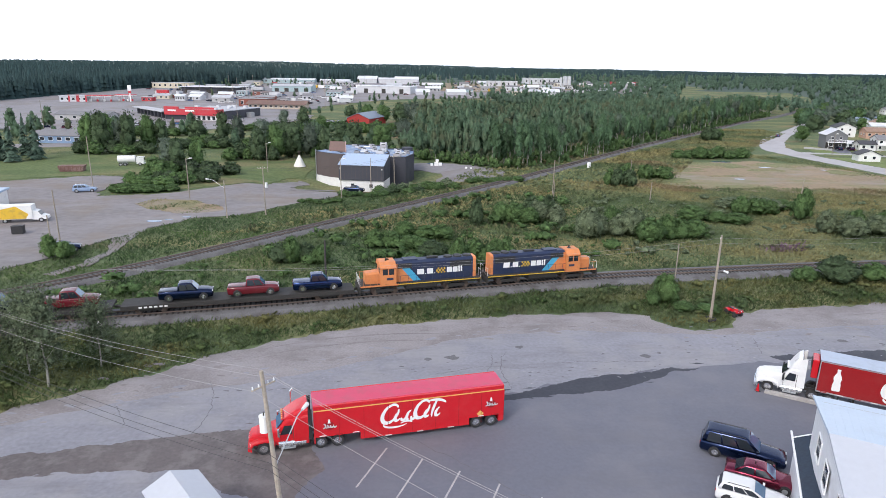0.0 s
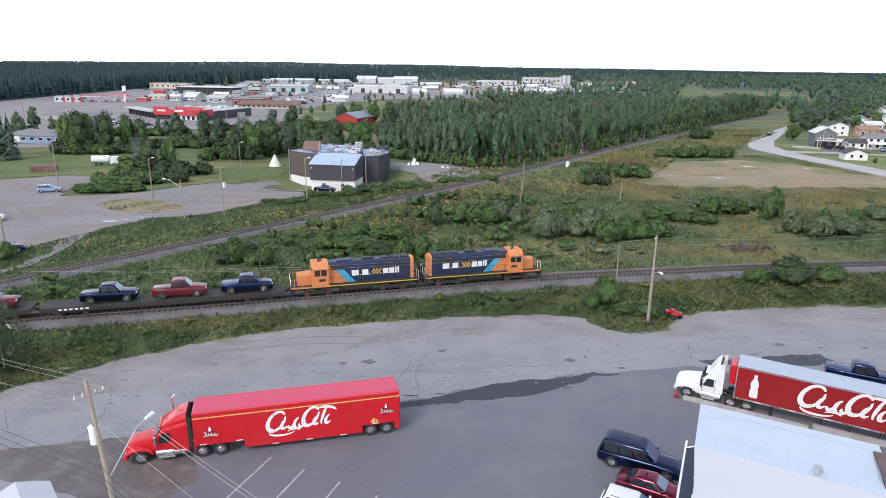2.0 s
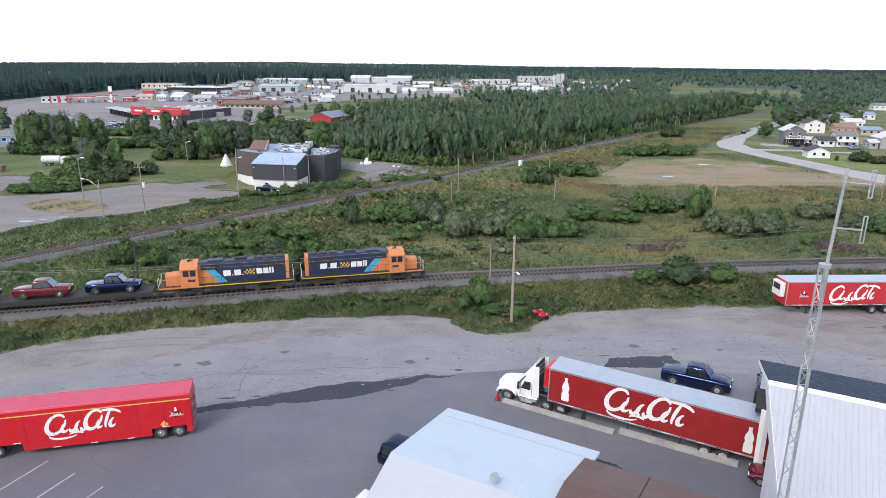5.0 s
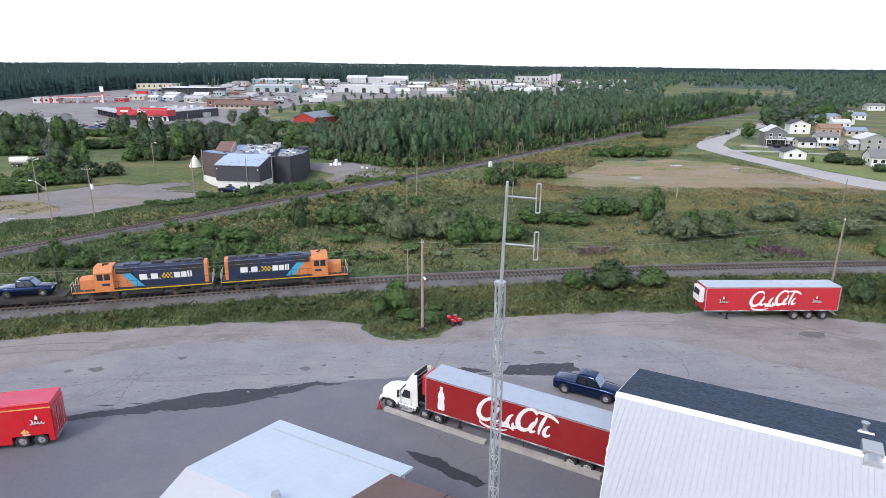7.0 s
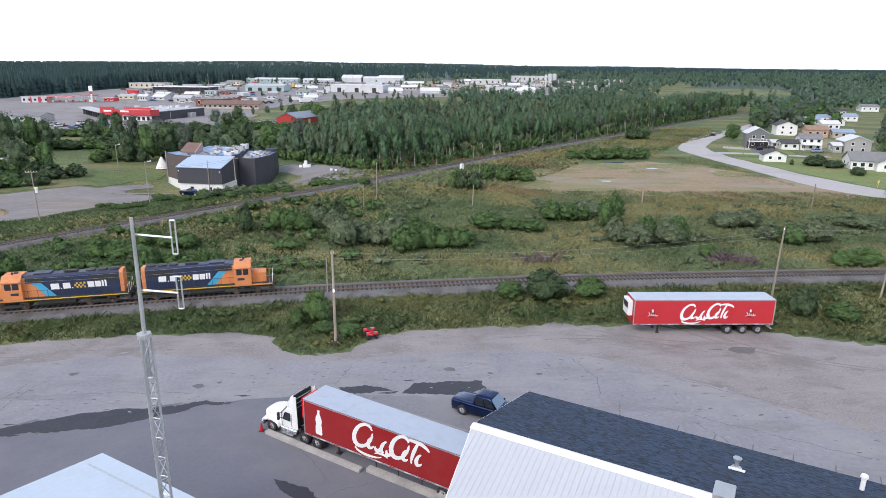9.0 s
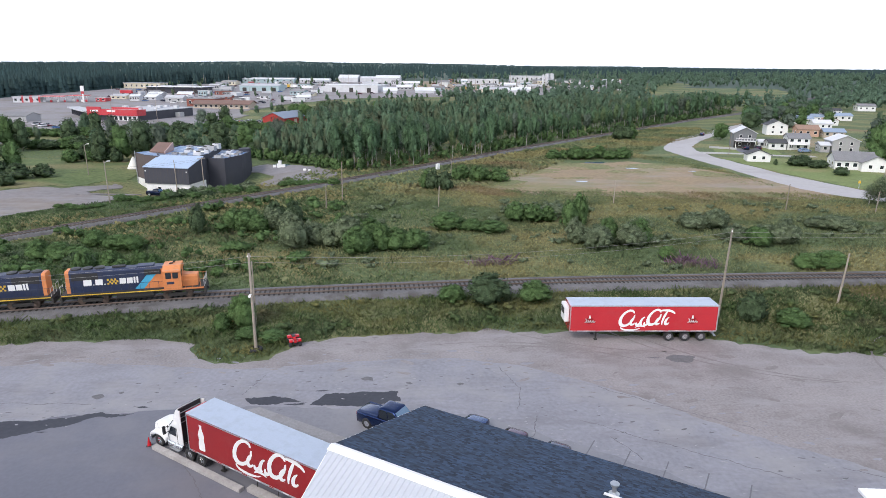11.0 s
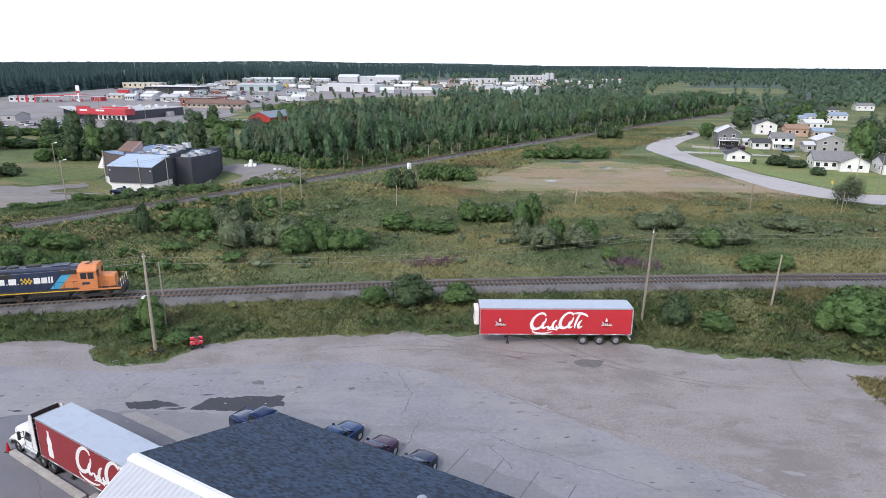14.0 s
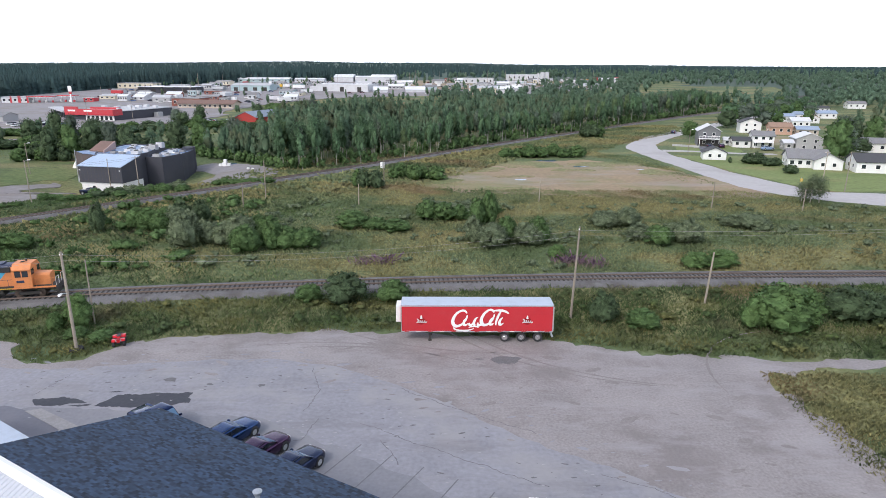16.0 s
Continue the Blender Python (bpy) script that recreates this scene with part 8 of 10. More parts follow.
for k in range(34):
    x, y = free_spot(rng, 500, 850)
    utility_pole(x, y, rng.uniform(9, 14), "slim street pole among the town's lots", 0.16, group="poles in town")
for k in range(9):
    utility_pole(40 + 26 * k + rng.uniform(-8, 8), 700 + rng.uniform(0, 150), rng.uniform(14, 19), "tall pale pole beyond the woods", 0.2, group="poles in town")

# near lot beyond the track
car(at(-75.3, 148.6, 15) @ pose(0, 0, 0.06), "pale blue minivan on the gravel lot", PALE_BLUE, "suv", 5.0, 1.9, 1.75, "minivan", "", "minivan")
car(at(-14.8, 164.4, -13) @ pose(0, 0, 0.06), "dark pickup parked in front of the hall", BLACK_CAR, "pickup", 5.4, 1.9, 1.8, "pickup truck", "", "pickup_truck")
car(at(-54.6, 98.5, 20) @ pose(0, 0, 0.06), "dark car half hidden by shrubs at the lot's edge", BLACK_CAR, "suv", 4.6, 1.85, 1.6)
car(at(176, 298, 60) @ pose(0, 0, 0.08), "dark car driving lane beside the curve", BLACK_CAR, "suv", 4.7, 1.9, 1.6)
tank = thing("tank_truck", at(-82, 191, 10), "white tank truck on the grass", "truck")
bm = B()
tube(bm, (-3.6, 0, 1.9), (1.2, 0, 1.9), 1.05, seg=16)
part("tank", bm, WHITE, tank)
bm = B()
box(bm, 1.5, 3.6, -1.1, 1.1, 0.5, 2.6, 0.12)
cab_t = part("cab", bm, WHITE, tank)
bm = B()
box(bm, 2.9, 3.63, -0.95, 0.95, 1.6, 2.35, 0.03)
part("windscreen", bm, GLASS, cab_t)
for x in (-2.8, -1.6, 2.5):
    for s in (-1, 1):
        wheel(tank, x, s * 1.0, 0.48, 0.35, STEEL)
RUSTY = material("rusty_container_steel", (0.2, 0.11, 0.1), 0.85, vary=0.3, scale=0.8, fine=5, dirt=(0.3, 0.2, 0.19), dirt_amount=0.7, dirt_scale=0.6)
skip = thing("rusty_container", at(-93, 179, 8), "rusty brown open waste container on the grass", "container")
bm = B()
loft(bm, [[(-2.9, -1.1, 0.1), (2.9, -1.1, 0.1), (2.9, 1.1, 0.1), (-2.9, 1.1, 0.1)], [(-3.3, -1.3, 1.7), (3.3, -1.3, 1.7), (3.3, 1.3, 1.7), (-3.3, 1.3, 1.7)]])
part("container_body", bm, RUSTY, skip)
for k in range(6):
    bm = B()
    box(bm, -2.6 + k, -2.5 + k, -1.32, -1.14, 0.3, 1.7)
    part("rib", bm, BROWN_WALL, skip)
van = thing("box_truck", at(-71.8, 118.6, 12) @ pose(0, 0, 0.06), "yellow and white box truck in the lot", "truck")
bm = B()
box(bm, -4.5, 1.6, -1.15, 1.15, 0.7, 3.2, 0.04)
boxy = part("cargo_box", bm, WHITE, van)
for s in (-1, 1):
    bm = B()
    profile(bm, [(-4.4, 0.75), (0.4, 0.75), (1.0, 1.6), (-1.0, 3.1), (-4.4, 2.4)], s * 1.156 - 0.004, s * 1.156 + 0.004)
    part("yellow_panel", bm, YELLOW, boxy)
bm = B()
loft(bm, [[(1.6, -1.0, 0.5), (1.6, -1.0, 2.2), (1.6, 1.0, 2.2), (1.6, 1.0, 0.5)], [(2.4, -1.0, 0.5), (2.4, -0.95, 2.1), (2.4, 0.95, 2.1), (2.4, 1.0, 0.5)], [(3.0, -1.0, 0.5), (3.0, -0.95, 1.3), (3.0, 0.95, 1.3), (3.0, 1.0, 0.5)], [(3.9, -0.9, 0.55), (3.9, -0.85, 1.05), (3.9, 0.85, 1.05), (3.9, 0.9, 0.55)]])
part("cab", bm, WHITE, van)
bm = B()
quad(bm, [(2.98, -0.85, 1.36), (2.98, 0.85, 1.36), (2.46, 0.85, 2.02), (2.46, -0.85, 2.02)], 0.03)
part("windscreen", bm, GLASS, van)
for x in (-3.0, 2.9):
    for s in (-1, 1):
        wheel(van, x, s * 0.95, 0.42, 0.3, STEEL)
bin_t = thing("waste_bin", at(-67.8, 109.3, 10) @ pose(0, 0, 0.06), "black waste bin beside the lot's fence", "bin")
bm = B()
box(bm, -0.9, 0.9, -0.6, 0.6, 0.1, 1.4, 0.06)
part("bin_body", bm, BLACK, bin_t)
bm = B()
box(bm, -0.95, 0.95, -0.65, 0.65, 1.4, 1.5, 0.03)
part("lid", bm, BLACK, bin_t)
low_building("corner_shop", at(-95, 119, 10), "low white shop with a pale blue canopy roof", 14, 12, 3.4, WHITE, BLUE_ROOF)
crate = thing("stacked_boxes", at(7.4, 196, 0), "stack of white boxes on the gravel drive", "boxes")
for x, y, z, s in ((0, 0, 0, 1.2), (1.3, 0.2, 0, 1.0), (0.4, 0.1, 1.2, 0.9), (-1.2, 0.4, 0, 0.8), (9, -6, 0, 0.7), (10.5, -6.5, 0, 0.6)):
    bm = B()
    box(bm, x, x + s, y, y + s, z + 0.05, z + s, 0.04)
    part("box", bm, FLASHING, crate)
cabinet = thing("signal_box", at(55.0, 192.6, 48), "small white trackside equipment box", "cabinet")
bm = B()
box(bm, -0.5, 0.5, -0.4, 0.4, 0, 1.7, 0.05)
part("cabinet_body", bm, FLASHING, cabinet)
for x, y, h, kind in ((-75, 152, 12.5, "plain"), (-49.2, 141.2, 9.0, "lamp"), (-29.0, 124.6, 9.8, "arm"), (-36.0, 122.4, 7.4, "street"), (-141, 256, 15, "plain"), (-56.2, 100.4, 9.5, "plain"), (-54.9, 95.6, 6.5, "plain"),
                      (-40.6, 182, 8.5, "lamp"), (-15.9, 143, 9.0, "lamp"), (-10.5, 166, 9.0, "plain"), (-4.4, 168, 9.5, "arm"), (31.5, 137, 5.2, "plain"), (33.5, 146.8, 8.5, "plain"), (58, 164, 6.6, "plain"),
                      (54.8, 140.5, 4.5, "plain"), (93.5, 145, 5.0, "plain"), (128.6, 138.8, 5.5, "plain"), (146, 136, 4.5, "plain"), (163, 159, 9.5, "arm"), (168, 158, 9.5, "plain"), (157.0, 229, 8.0, "lamp"),
                      (-112, 345, 13, "plain"), (-92, 352, 12, "plain"), (-60, 470, 14, "plain"), (40, 700, 14, "plain"), (-140, 560, 14, "plain")):
    utility_pole(x, y, h, "wooden utility pole beyond the far track" if kind != "street" else "grey street lamp on a bent arm", 0.13, arm=(0.9, 0.3) if kind == "arm" else None,
                 lamp=(-3.2, 1.0, h - 1.5, h) if kind == "street" else ((0.5, 0.1, h - 0.4, h) if kind == "lamp" else None), group="poles beyond the track", lean=(0.12, 0) if x > 0 else (-0.1, 0),
                 transformer=(0.45, -0.2, 5.6) if x == -29.0 else None)
for z in (9.3, 8.9):
    wire((-29, 124.6, z), (-75, 152, z + 1.5), 1.2, "thin wire above the parking lot", WIRE_DARK, 0.015)
    wire((-29, 124.6, z), (-4.4, 168, z - 3.2), 0.8, "thin wire above the parking lot", WIRE_DARK, 0.015)


def house(m, label, w, d, h, wall, roof, gable, windows=3, storey=1, porch=False, turn=False):
    m, w, d, h, gable = m @ pose(w * 0.07, 0, 0), w * 0.86, d * 0.9, h * 0.93, gable * 0.9
    if turn:
        m, w, d = m @ pose(w, 0, 0, 0, 0, 90), d, w
    root = low_building("house", m, label, w, d, h, wall, roof, "house", gable, 0)
    tagged(root, group="houses along the road")
    for k in range(windows):
        for lv in range(storey):
            x, z = (k + 0.5) * w / windows, h * (lv + 0.55) / storey
            window(root, (x, -0.01, z), (1, 0, 0), (0, 0, 1), 1.1, 1.1, (0, -1, 0), 1)
    for yy in (d * 0.3, d * 0.7):
        for lv in range(storey):
            window(root, (-0.01, yy, h * (lv + 0.55) / storey), (0, 1, 0), (0, 0, 1), 0.9, 1.0, (-1, 0, 0), 1)
    if porch and turn:
        bm = B()
        box(bm, -2.2, -0.05, 0.4, d - 0.4, h * 0.5 - 0.15, h * 0.5)
        deck = part("balcony", bm, FLASHING, root, "white balcony with a railing")
        for k in range(8):
            bm = B()
            y = 0.4 + k * (d - 0.9) / 7
            box(bm, -2.2, -2.12, y, y + 0.08, h * 0.5, h * 0.5 + 1.0)
            part("post", bm, FLASHING, deck)
        bm = B()
        box(bm, -2.22, -2.1, 0.4, d - 0.4, h * 0.5 + 0.92, h * 0.5 + 1.02)
        part("rail", bm, FLASHING, deck)
        for y in (0.5, d - 0.65):
            bm = B()
            box(bm, -2.15, -2.0, y, y + 0.15, 0, h * 0.5)
            part("post", bm, FLASHING, root)
    elif porch:
        bm = B()
        box(bm, 0.5, w - 0.5, -2.2, -0.05, h * 0.5 - 0.15, h * 0.5)
        deck = part("balcony", bm, FLASHING, root, "white balcony with a railing")
        for k in range(8):
            bm = B()
            x = 0.55 + k * (w - 1.2) / 7
            box(bm, x, x + 0.08, -2.2, -2.12, h * 0.5, h * 0.5 + 1.0)
            part("post", bm, FLASHING, deck)
        bm = B()
        box(bm, 0.5, w - 0.5, -2.22, -2.1, h * 0.5 + 0.95, h * 0.5 + 1.03)
        part("rail", bm, FLASHING, deck)
        for x in (0.6, w - 0.75):
            bm = B()
            box(bm, x, x + 0.15, -2.15, -2.0, 0, h * 0.5)
            part("post", bm, FLASHING, root)
    return root

# houses beside the residential road
SLATE = material("slate_grey_siding", (0.15, 0.155, 0.165), 0.7, vary=0.1)
PEACH = material("peach_siding", (0.52, 0.33, 0.25), 0.7, vary=0.1)
BLUE_SHINGLE = material("blue_grey_house_roof", (0.27, 0.34, 0.45), 0.6, vary=0.12)
WHITE_ROOF = material("pale_house_roof", (0.62, 0.63, 0.66), 0.6, vary=0.08)
house(at(155.2, 213, -14), "small white gabled garage with a grey roof", 8.1, 6, 2.7, WHITE, DARK_SHINGLE, 1.7, 0, turn=True)
front = house(at(167.9, 251.3, -15), "two-storey slate grey house with a white roof and balcony", 9.2, 9, 6.2, SLATE, WHITE_ROOF, 2.5, 2, 2, True, True)
# Near-black panel over the front of the ground floor.
bm = B()
box(bm, -0.05, 0.02, 0.2, 7.7, 0, 2.7)
part("ground_floor_panel", bm, FRAME, front, "dark panel over the ground floor's front")
house(at(179.3, 253.4, -15), "tiny white garden shed", 2.9, 3, 2.3, WHITE, WHITE_ROOF, 1.1, 1)
house(at(179.6, 246.8, -10), "white low wing with a dark roof", 7.2, 6, 2.8, WHITE, DARK_SHINGLE, 1.3, 2)
house(at(186.3, 246.2, -14), "two-storey white house with a pale grey roof", 8.6, 8, 4.8, WHITE, GREY_SHINGLE, 1.7, 3, 2, True)
house(at(207.5, 304, -14), "tall white house with a dark roof", 10.4, 9, 5.0, WHITE, DARK_SHINGLE, 2.2, 2, 2, turn=True)
house(at(217.5, 296.2, -12), "peach house with a tan roof", 10.6, 8, 3.7, PEACH, TAN_SHINGLE, 1.9, 3)
house(at(227.6, 292.6, -12), "cream house with a blue-grey roof", 10.2, 7, 2.9, BEIGE, BLUE_SHINGLE, 1.4, 3)
house(at(256.6, 371, -10), "pale house with a blue-grey roof", 12.4, 9, 3.3, WHITE, BLUE_SHINGLE, 1.4, 3)
house(at(314.7, 445, -8), "long white house with a dark roof", 17, 9, 3.5, WHITE, DARK_SHINGLE, 1.4, 5)
house(at(293.6, 394, -8), "white house with a pale blue roof", 12.7, 9, 3.4, WHITE, BLUE_SHINGLE, 1.6, 3)
house(at(268.4, 359, -8), "small white gabled house with a brown roof", 7.8, 8, 3.1, WHITE, TAN_SHINGLE, 1.9, 2, turn=True)
house(at(198.3, 238.6, -12), "two-storey grey house with a white gable", 10.5, 9, 4.6, GREY_WALL, WHITE_ROOF, 2.2, 2, 2, turn=True)
house(at(194.9, 239.0, -12), "low grey wing with a white roof", 3.6, 6, 2.9, GREY_WALL, WHITE_ROOF, 1.0, 1)
house(at(173.6, 196.8, -16), "white bungalow with a grey roof beside the lawn", 12.5, 9, 3.1, WHITE, GREY_SHINGLE, 2.6, 5)
house(at(179.2, 192.4, -16), "white front gable of the bungalow", 8.6, 7, 3.0, WHITE, GREY_SHINGLE, 2.2, 2, turn=True)
house(at(187.5, 186.6, -12), "white house with a dark roof and garage", 12.5, 9, 3.5, WHITE, DARK_SHINGLE, 2.2, 3)
house(at(219.7, 233.2, -12), "grey-roofed white house among trees", 8.6, 8, 3.5, WHITE, GREY_SHINGLE, 1.8, 2)
house(at(363, 478, -10), "white house far along the road", 14, 9, 4.0, WHITE, GREY_SHINGLE, 1.8, 3)
house(at(246, 332, -10), "white house with a pale roof in the second row", 10, 8, 3.6, WHITE, WHITE_ROOF, 1.7, 3)
house(at(274, 384, -10), "white house with a blue-grey roof in the back row", 11, 8, 3.4, WHITE, BLUE_SHINGLE, 1.6, 3)
for x, y, a, mat, words in ((171.0, 245.8, 75, BLACK_CAR, "dark car parked before the slate grey house"), (175.0, 244.6, 75, PLUM, "dark red car parked on the driveway"), (188.5, 237.4, 10, PALE_BLUE, "silver blue car parked before the white house")):
    car(at(x, y, a) @ pose(0, 0, 0.08), words, mat, "suv", 4.6, 1.85, 1.6)
fence = thing("garden_fence", at(158.5, 249, -35), "low grey garden fence by the road bend", "fence")
for k in range(7):
    bm = B()
    box(bm, k * 1.6, k * 1.6 + 0.1, 0, 0.1, 0, 1.0)
    part("post", bm, GREY_WALL, fence)
for k in range(6):
    bm = B()
    box(bm, k * 1.6 + 0.1, k * 1.6 + 1.6, 0.02, 0.07, 0.15, 0.9)
    part("board", bm, GREY_WALL, fence)
sign = thing("track_sign", at(-32.6, 62.3, -20), "small white sign board on a dark post beside the track", "sign")
bm = B()
tube(bm, (0, 0, -0.1), (0, 0, 3.0), 0.07, seg=8)
part("post", bm, POLE_DARK, sign)
bm = B()
box(bm, -0.22, 0.22, -0.09, -0.075, 2.35, 2.85, 0.005)
part("sign_board", bm, FLASHING, sign)
marker = thing("yellow_post_sign", at(161, 164.5, 0), "small yellow sign board on a post", "sign")
bm = B()
tube(bm, (0, 0, 0), (0, 0, 2.2), 0.05, seg=6)
part("post", bm, STEEL, marker)
bm = B()
box(bm, -0.3, 0.3, -0.04, 0.04, 1.3, 2.0)
part("sign_board", bm, YELLOW, marker)
# Puddles carry the sky's reflection in their base colour.
for x, y, w in ((106, 208.4, 2.4), (113, 196.3, 1.9), (92.8, 172.8, 1.6), (129.3, 191.3, 1.2), (103, 209.2, 1.1), (115.4, 197, 0.9), (8, 200, 2.5)):
    bm = B()
    pts = [(x + w * math.cos(a * 0.79) * (1 + 0.3 * math.sin(a * 2.3)), y + 0.6 * w * math.sin(a * 0.79)) for a in range(8)]
    slab(bm, pts, -0.05, 0.075)
    structure(part("puddle", bm, SKY_GLASS), "shallow puddle coloured with the sky's blue", "puddle")
for x, y, w in ((-48.6, 119, 1.5), (-46.4, 120.4, 0.8), (-43.8, 122.6, 0.9)):
    bm = B()
    slab(bm, [(x + w * math.cos(a * 0.79) * (1 + 0.25 * math.sin(a * 2.3)), y + 0.55 * w * math.sin(a * 0.79)) for a in range(8)], 0.05, 0.135)
    structure(part("puddle", bm, SKY_GLASS), "shallow puddle on the lot coloured with the sky's blue", "puddle")

# ---- plants ----
def clump_quads(rs, centres, size, flat=0.0):
    """Small leaf sprays: four-cornered pieces turned every way round the given points."""
    n = len(centres)
    a = rs.normal(size=(n, 3))
    a[:, 2] *= 1 - flat
    a /= np.linalg.norm(a, axis=1, keepdims=True) + 1e-9
    b = np.cross(a, rs.normal(size=(n, 3)))
    b /= np.linalg.norm(b, axis=1, keepdims=True) + 1e-9
    s = (size * rs.uniform(0.55, 1.35, (n, 1)))
    t = s * rs.uniform(0.5, 0.9, (n, 1))
    v = np.stack([centres - a * s - b * t * 0.3, centres - b * t, centres + a * s + b * t * 0.2, centres + b * t], 1)
    mid = centres.mean(0)
    out = (centres - mid) / (np.abs(centres - mid).max(0) + 1e-6) + (0, 0, 0.5)
    turned = np.einsum("ij,ij->i", np.cross(v[:, 1] - v[:, 0], v[:, 2] - v[:, 0]), out) < 0
    v[turned] = v[turned][:, ::-1]
    return v.reshape(-1, 3), np.arange(4 * n).reshape(n, 4)


def lobed(rs, lobes, n, shell=0.72):
    """Points in the outer part of several overlapping rounded masses."""
    lobes = np.asarray(lobes, float)
    w = lobes[:, 3] * lobes[:, 4] * lobes[:, 5]
    w = w ** 0.7
    pick = rs.choice(len(lobes), n, p=w / w.sum())
    d = rs.normal(size=(n, 3))
    d[:, 2] += 0.25
    d /= np.linalg.norm(d, axis=1, keepdims=True)
    r = shell + (1.08 - shell) * rs.random((n, 1)) ** 0.7
    return lobes[pick, :3] + d * r * lobes[pick, 3:], d


def crown_lobes(rs, w, h, z0, count, spread=0.62):
    out = []
    for k in range(count):
        a, f = rs.uniform(0, math.tau), rs.random() ** 0.6
        z = z0 + (h - z0) * rs.uniform(0.18, 0.86)
        taper = 1 - 0.55 * max(0, (z - z0) / (h - z0) - 0.4)
        rr = w / 2 * spread * f * taper
        s = rs.uniform(0.26, 0.44)
        out.append((math.cos(a) * rr, math.sin(a) * rr, z, w * s * taper, w * s * taper, min((h - z0) * s * 0.8, (h - z) * 1.0 + 0.25)))
    return out


ICO = {}
for level in (1, 2):
    bm = B()
    bmesh.ops.create_icosphere(bm, subdivisions=level, radius=1.0)
    bm.verts.index_update()
    ICO[level] = (np.array([v.co[:] for v in bm.verts]), np.array([[v.index for v in f.verts] for f in bm.faces]))
    bm.free()


def leafy_core(rs, lobes, shrink, fine=0):
    """The dense inside of a crown: an uneven rounded mass for each lobe; the first few are finer."""
    vs, fs, ns, base = [], [], [], 0
    for k, lobe in enumerate(lobes):
        u, f = ICO[2 if k < fine else 1]
        d = u * (1 + 0.13 * rs.normal(size=(len(u), 1)))
        vs.append(np.array(lobe[:3]) + d * np.array(lobe[3:]) * shrink)
        fs.append(f + base)
        ns.append(u)
        base += len(u)
    return np.concatenate(vs), np.concatenate(fs), np.concatenate(ns)


def foliage(rs, lobes, n, size, shrink=0.84, fine=0):
    """Leaf sprays over a dense inside: corners, triangles, and the directions by which the masses take the light."""
    pts, d = lobed(rs, lobes, n, shrink)
    v, q = clump_quads(rs, pts, size)
    cv, cf, cn = leafy_core(rs, lobes, shrink, fine)
    f = np.concatenate([q[:, (0, 1, 2)], q[:, (0, 2, 3)], cf + len(v)])
    verts = np.concatenate([v, cv])
    lobe = np.concatenate([np.repeat(d, 4, axis=0), cn])
    mid = verts.mean(0)
    whole = (verts - mid) / (np.abs(verts - mid).max(0) + 1e-6)
    toss = np.concatenate([np.repeat(rs.normal(size=(len(d), 3)), 4, axis=0), rs.normal(size=cn.shape)])
    normal = whole * 0.8 + lobe * 0.4 + toss * 0.42 + (0, 0, 0.3)
    return verts, f, normal / (np.linalg.norm(normal, axis=1, keepdims=True) + 1e-9)


def mesh_of(name, verts, faces, mat, normals):
    me = bpy.data.meshes.new(name)
    me.from_pydata(np.asarray(verts).tolist(), [], np.asarray(faces).tolist())
    me.materials.append(mat)
    me.normals_split_custom_set_from_vertices(np.asarray(normals).tolist())
    return me


def trunk_mesh(rs, h, r, mat, limbs=5, lean=0.06, z_low=0.35):
    bm = B()
    p = Vector((0, 0, -0.2))
    pts = [p.copy()]
    for k in range(4):
        p = p + Vector((rs.normal() * lean * h * 0.15, rs.normal() * lean * h * 0.15, h / 4))
        pts.append(p.copy())
    for k in range(4):
        tube(bm, pts[k], pts[k + 1], r * (1 - 0.22 * k), r * (1 - 0.22 * (k + 1)), 6)
    for k in range(limbs):
        f = rs.uniform(z_low, 0.9)
        base = pts[0].lerp(pts[-1], f)
        a = rs.uniform(0, math.tau)
        tip = base + Vector((math.cos(a), math.sin(a), rs.uniform(0.5, 1.1))) * h * 0.17 * (1.2 - f)
        tube(bm, base, tip, r * 0.35, r * 0.1, 5)
    me = bpy.data.meshes.new("trunk")
    bm.to_mesh(me)
    bm.free()
    me.materials.append(mat)
    return me


def make_tree(seed, w, h, leaf, bark, n, size, z0=0.3, lobes=9, core=0.6):
    """One tree's meshes: tapered trunk with limbs, and a broken crown of leaf sprays."""
    rs = np.random.RandomState(seed)
    v, f, normals = foliage(rs, crown_lobes(rs, w, h, h * z0, lobes), n, size, core)
    return trunk_mesh(rs, h * 0.86, 0.04 + h * 0.008, bark, z_low=max(0.3, z0)), mesh_of("crown", v, f, leaf, normals)


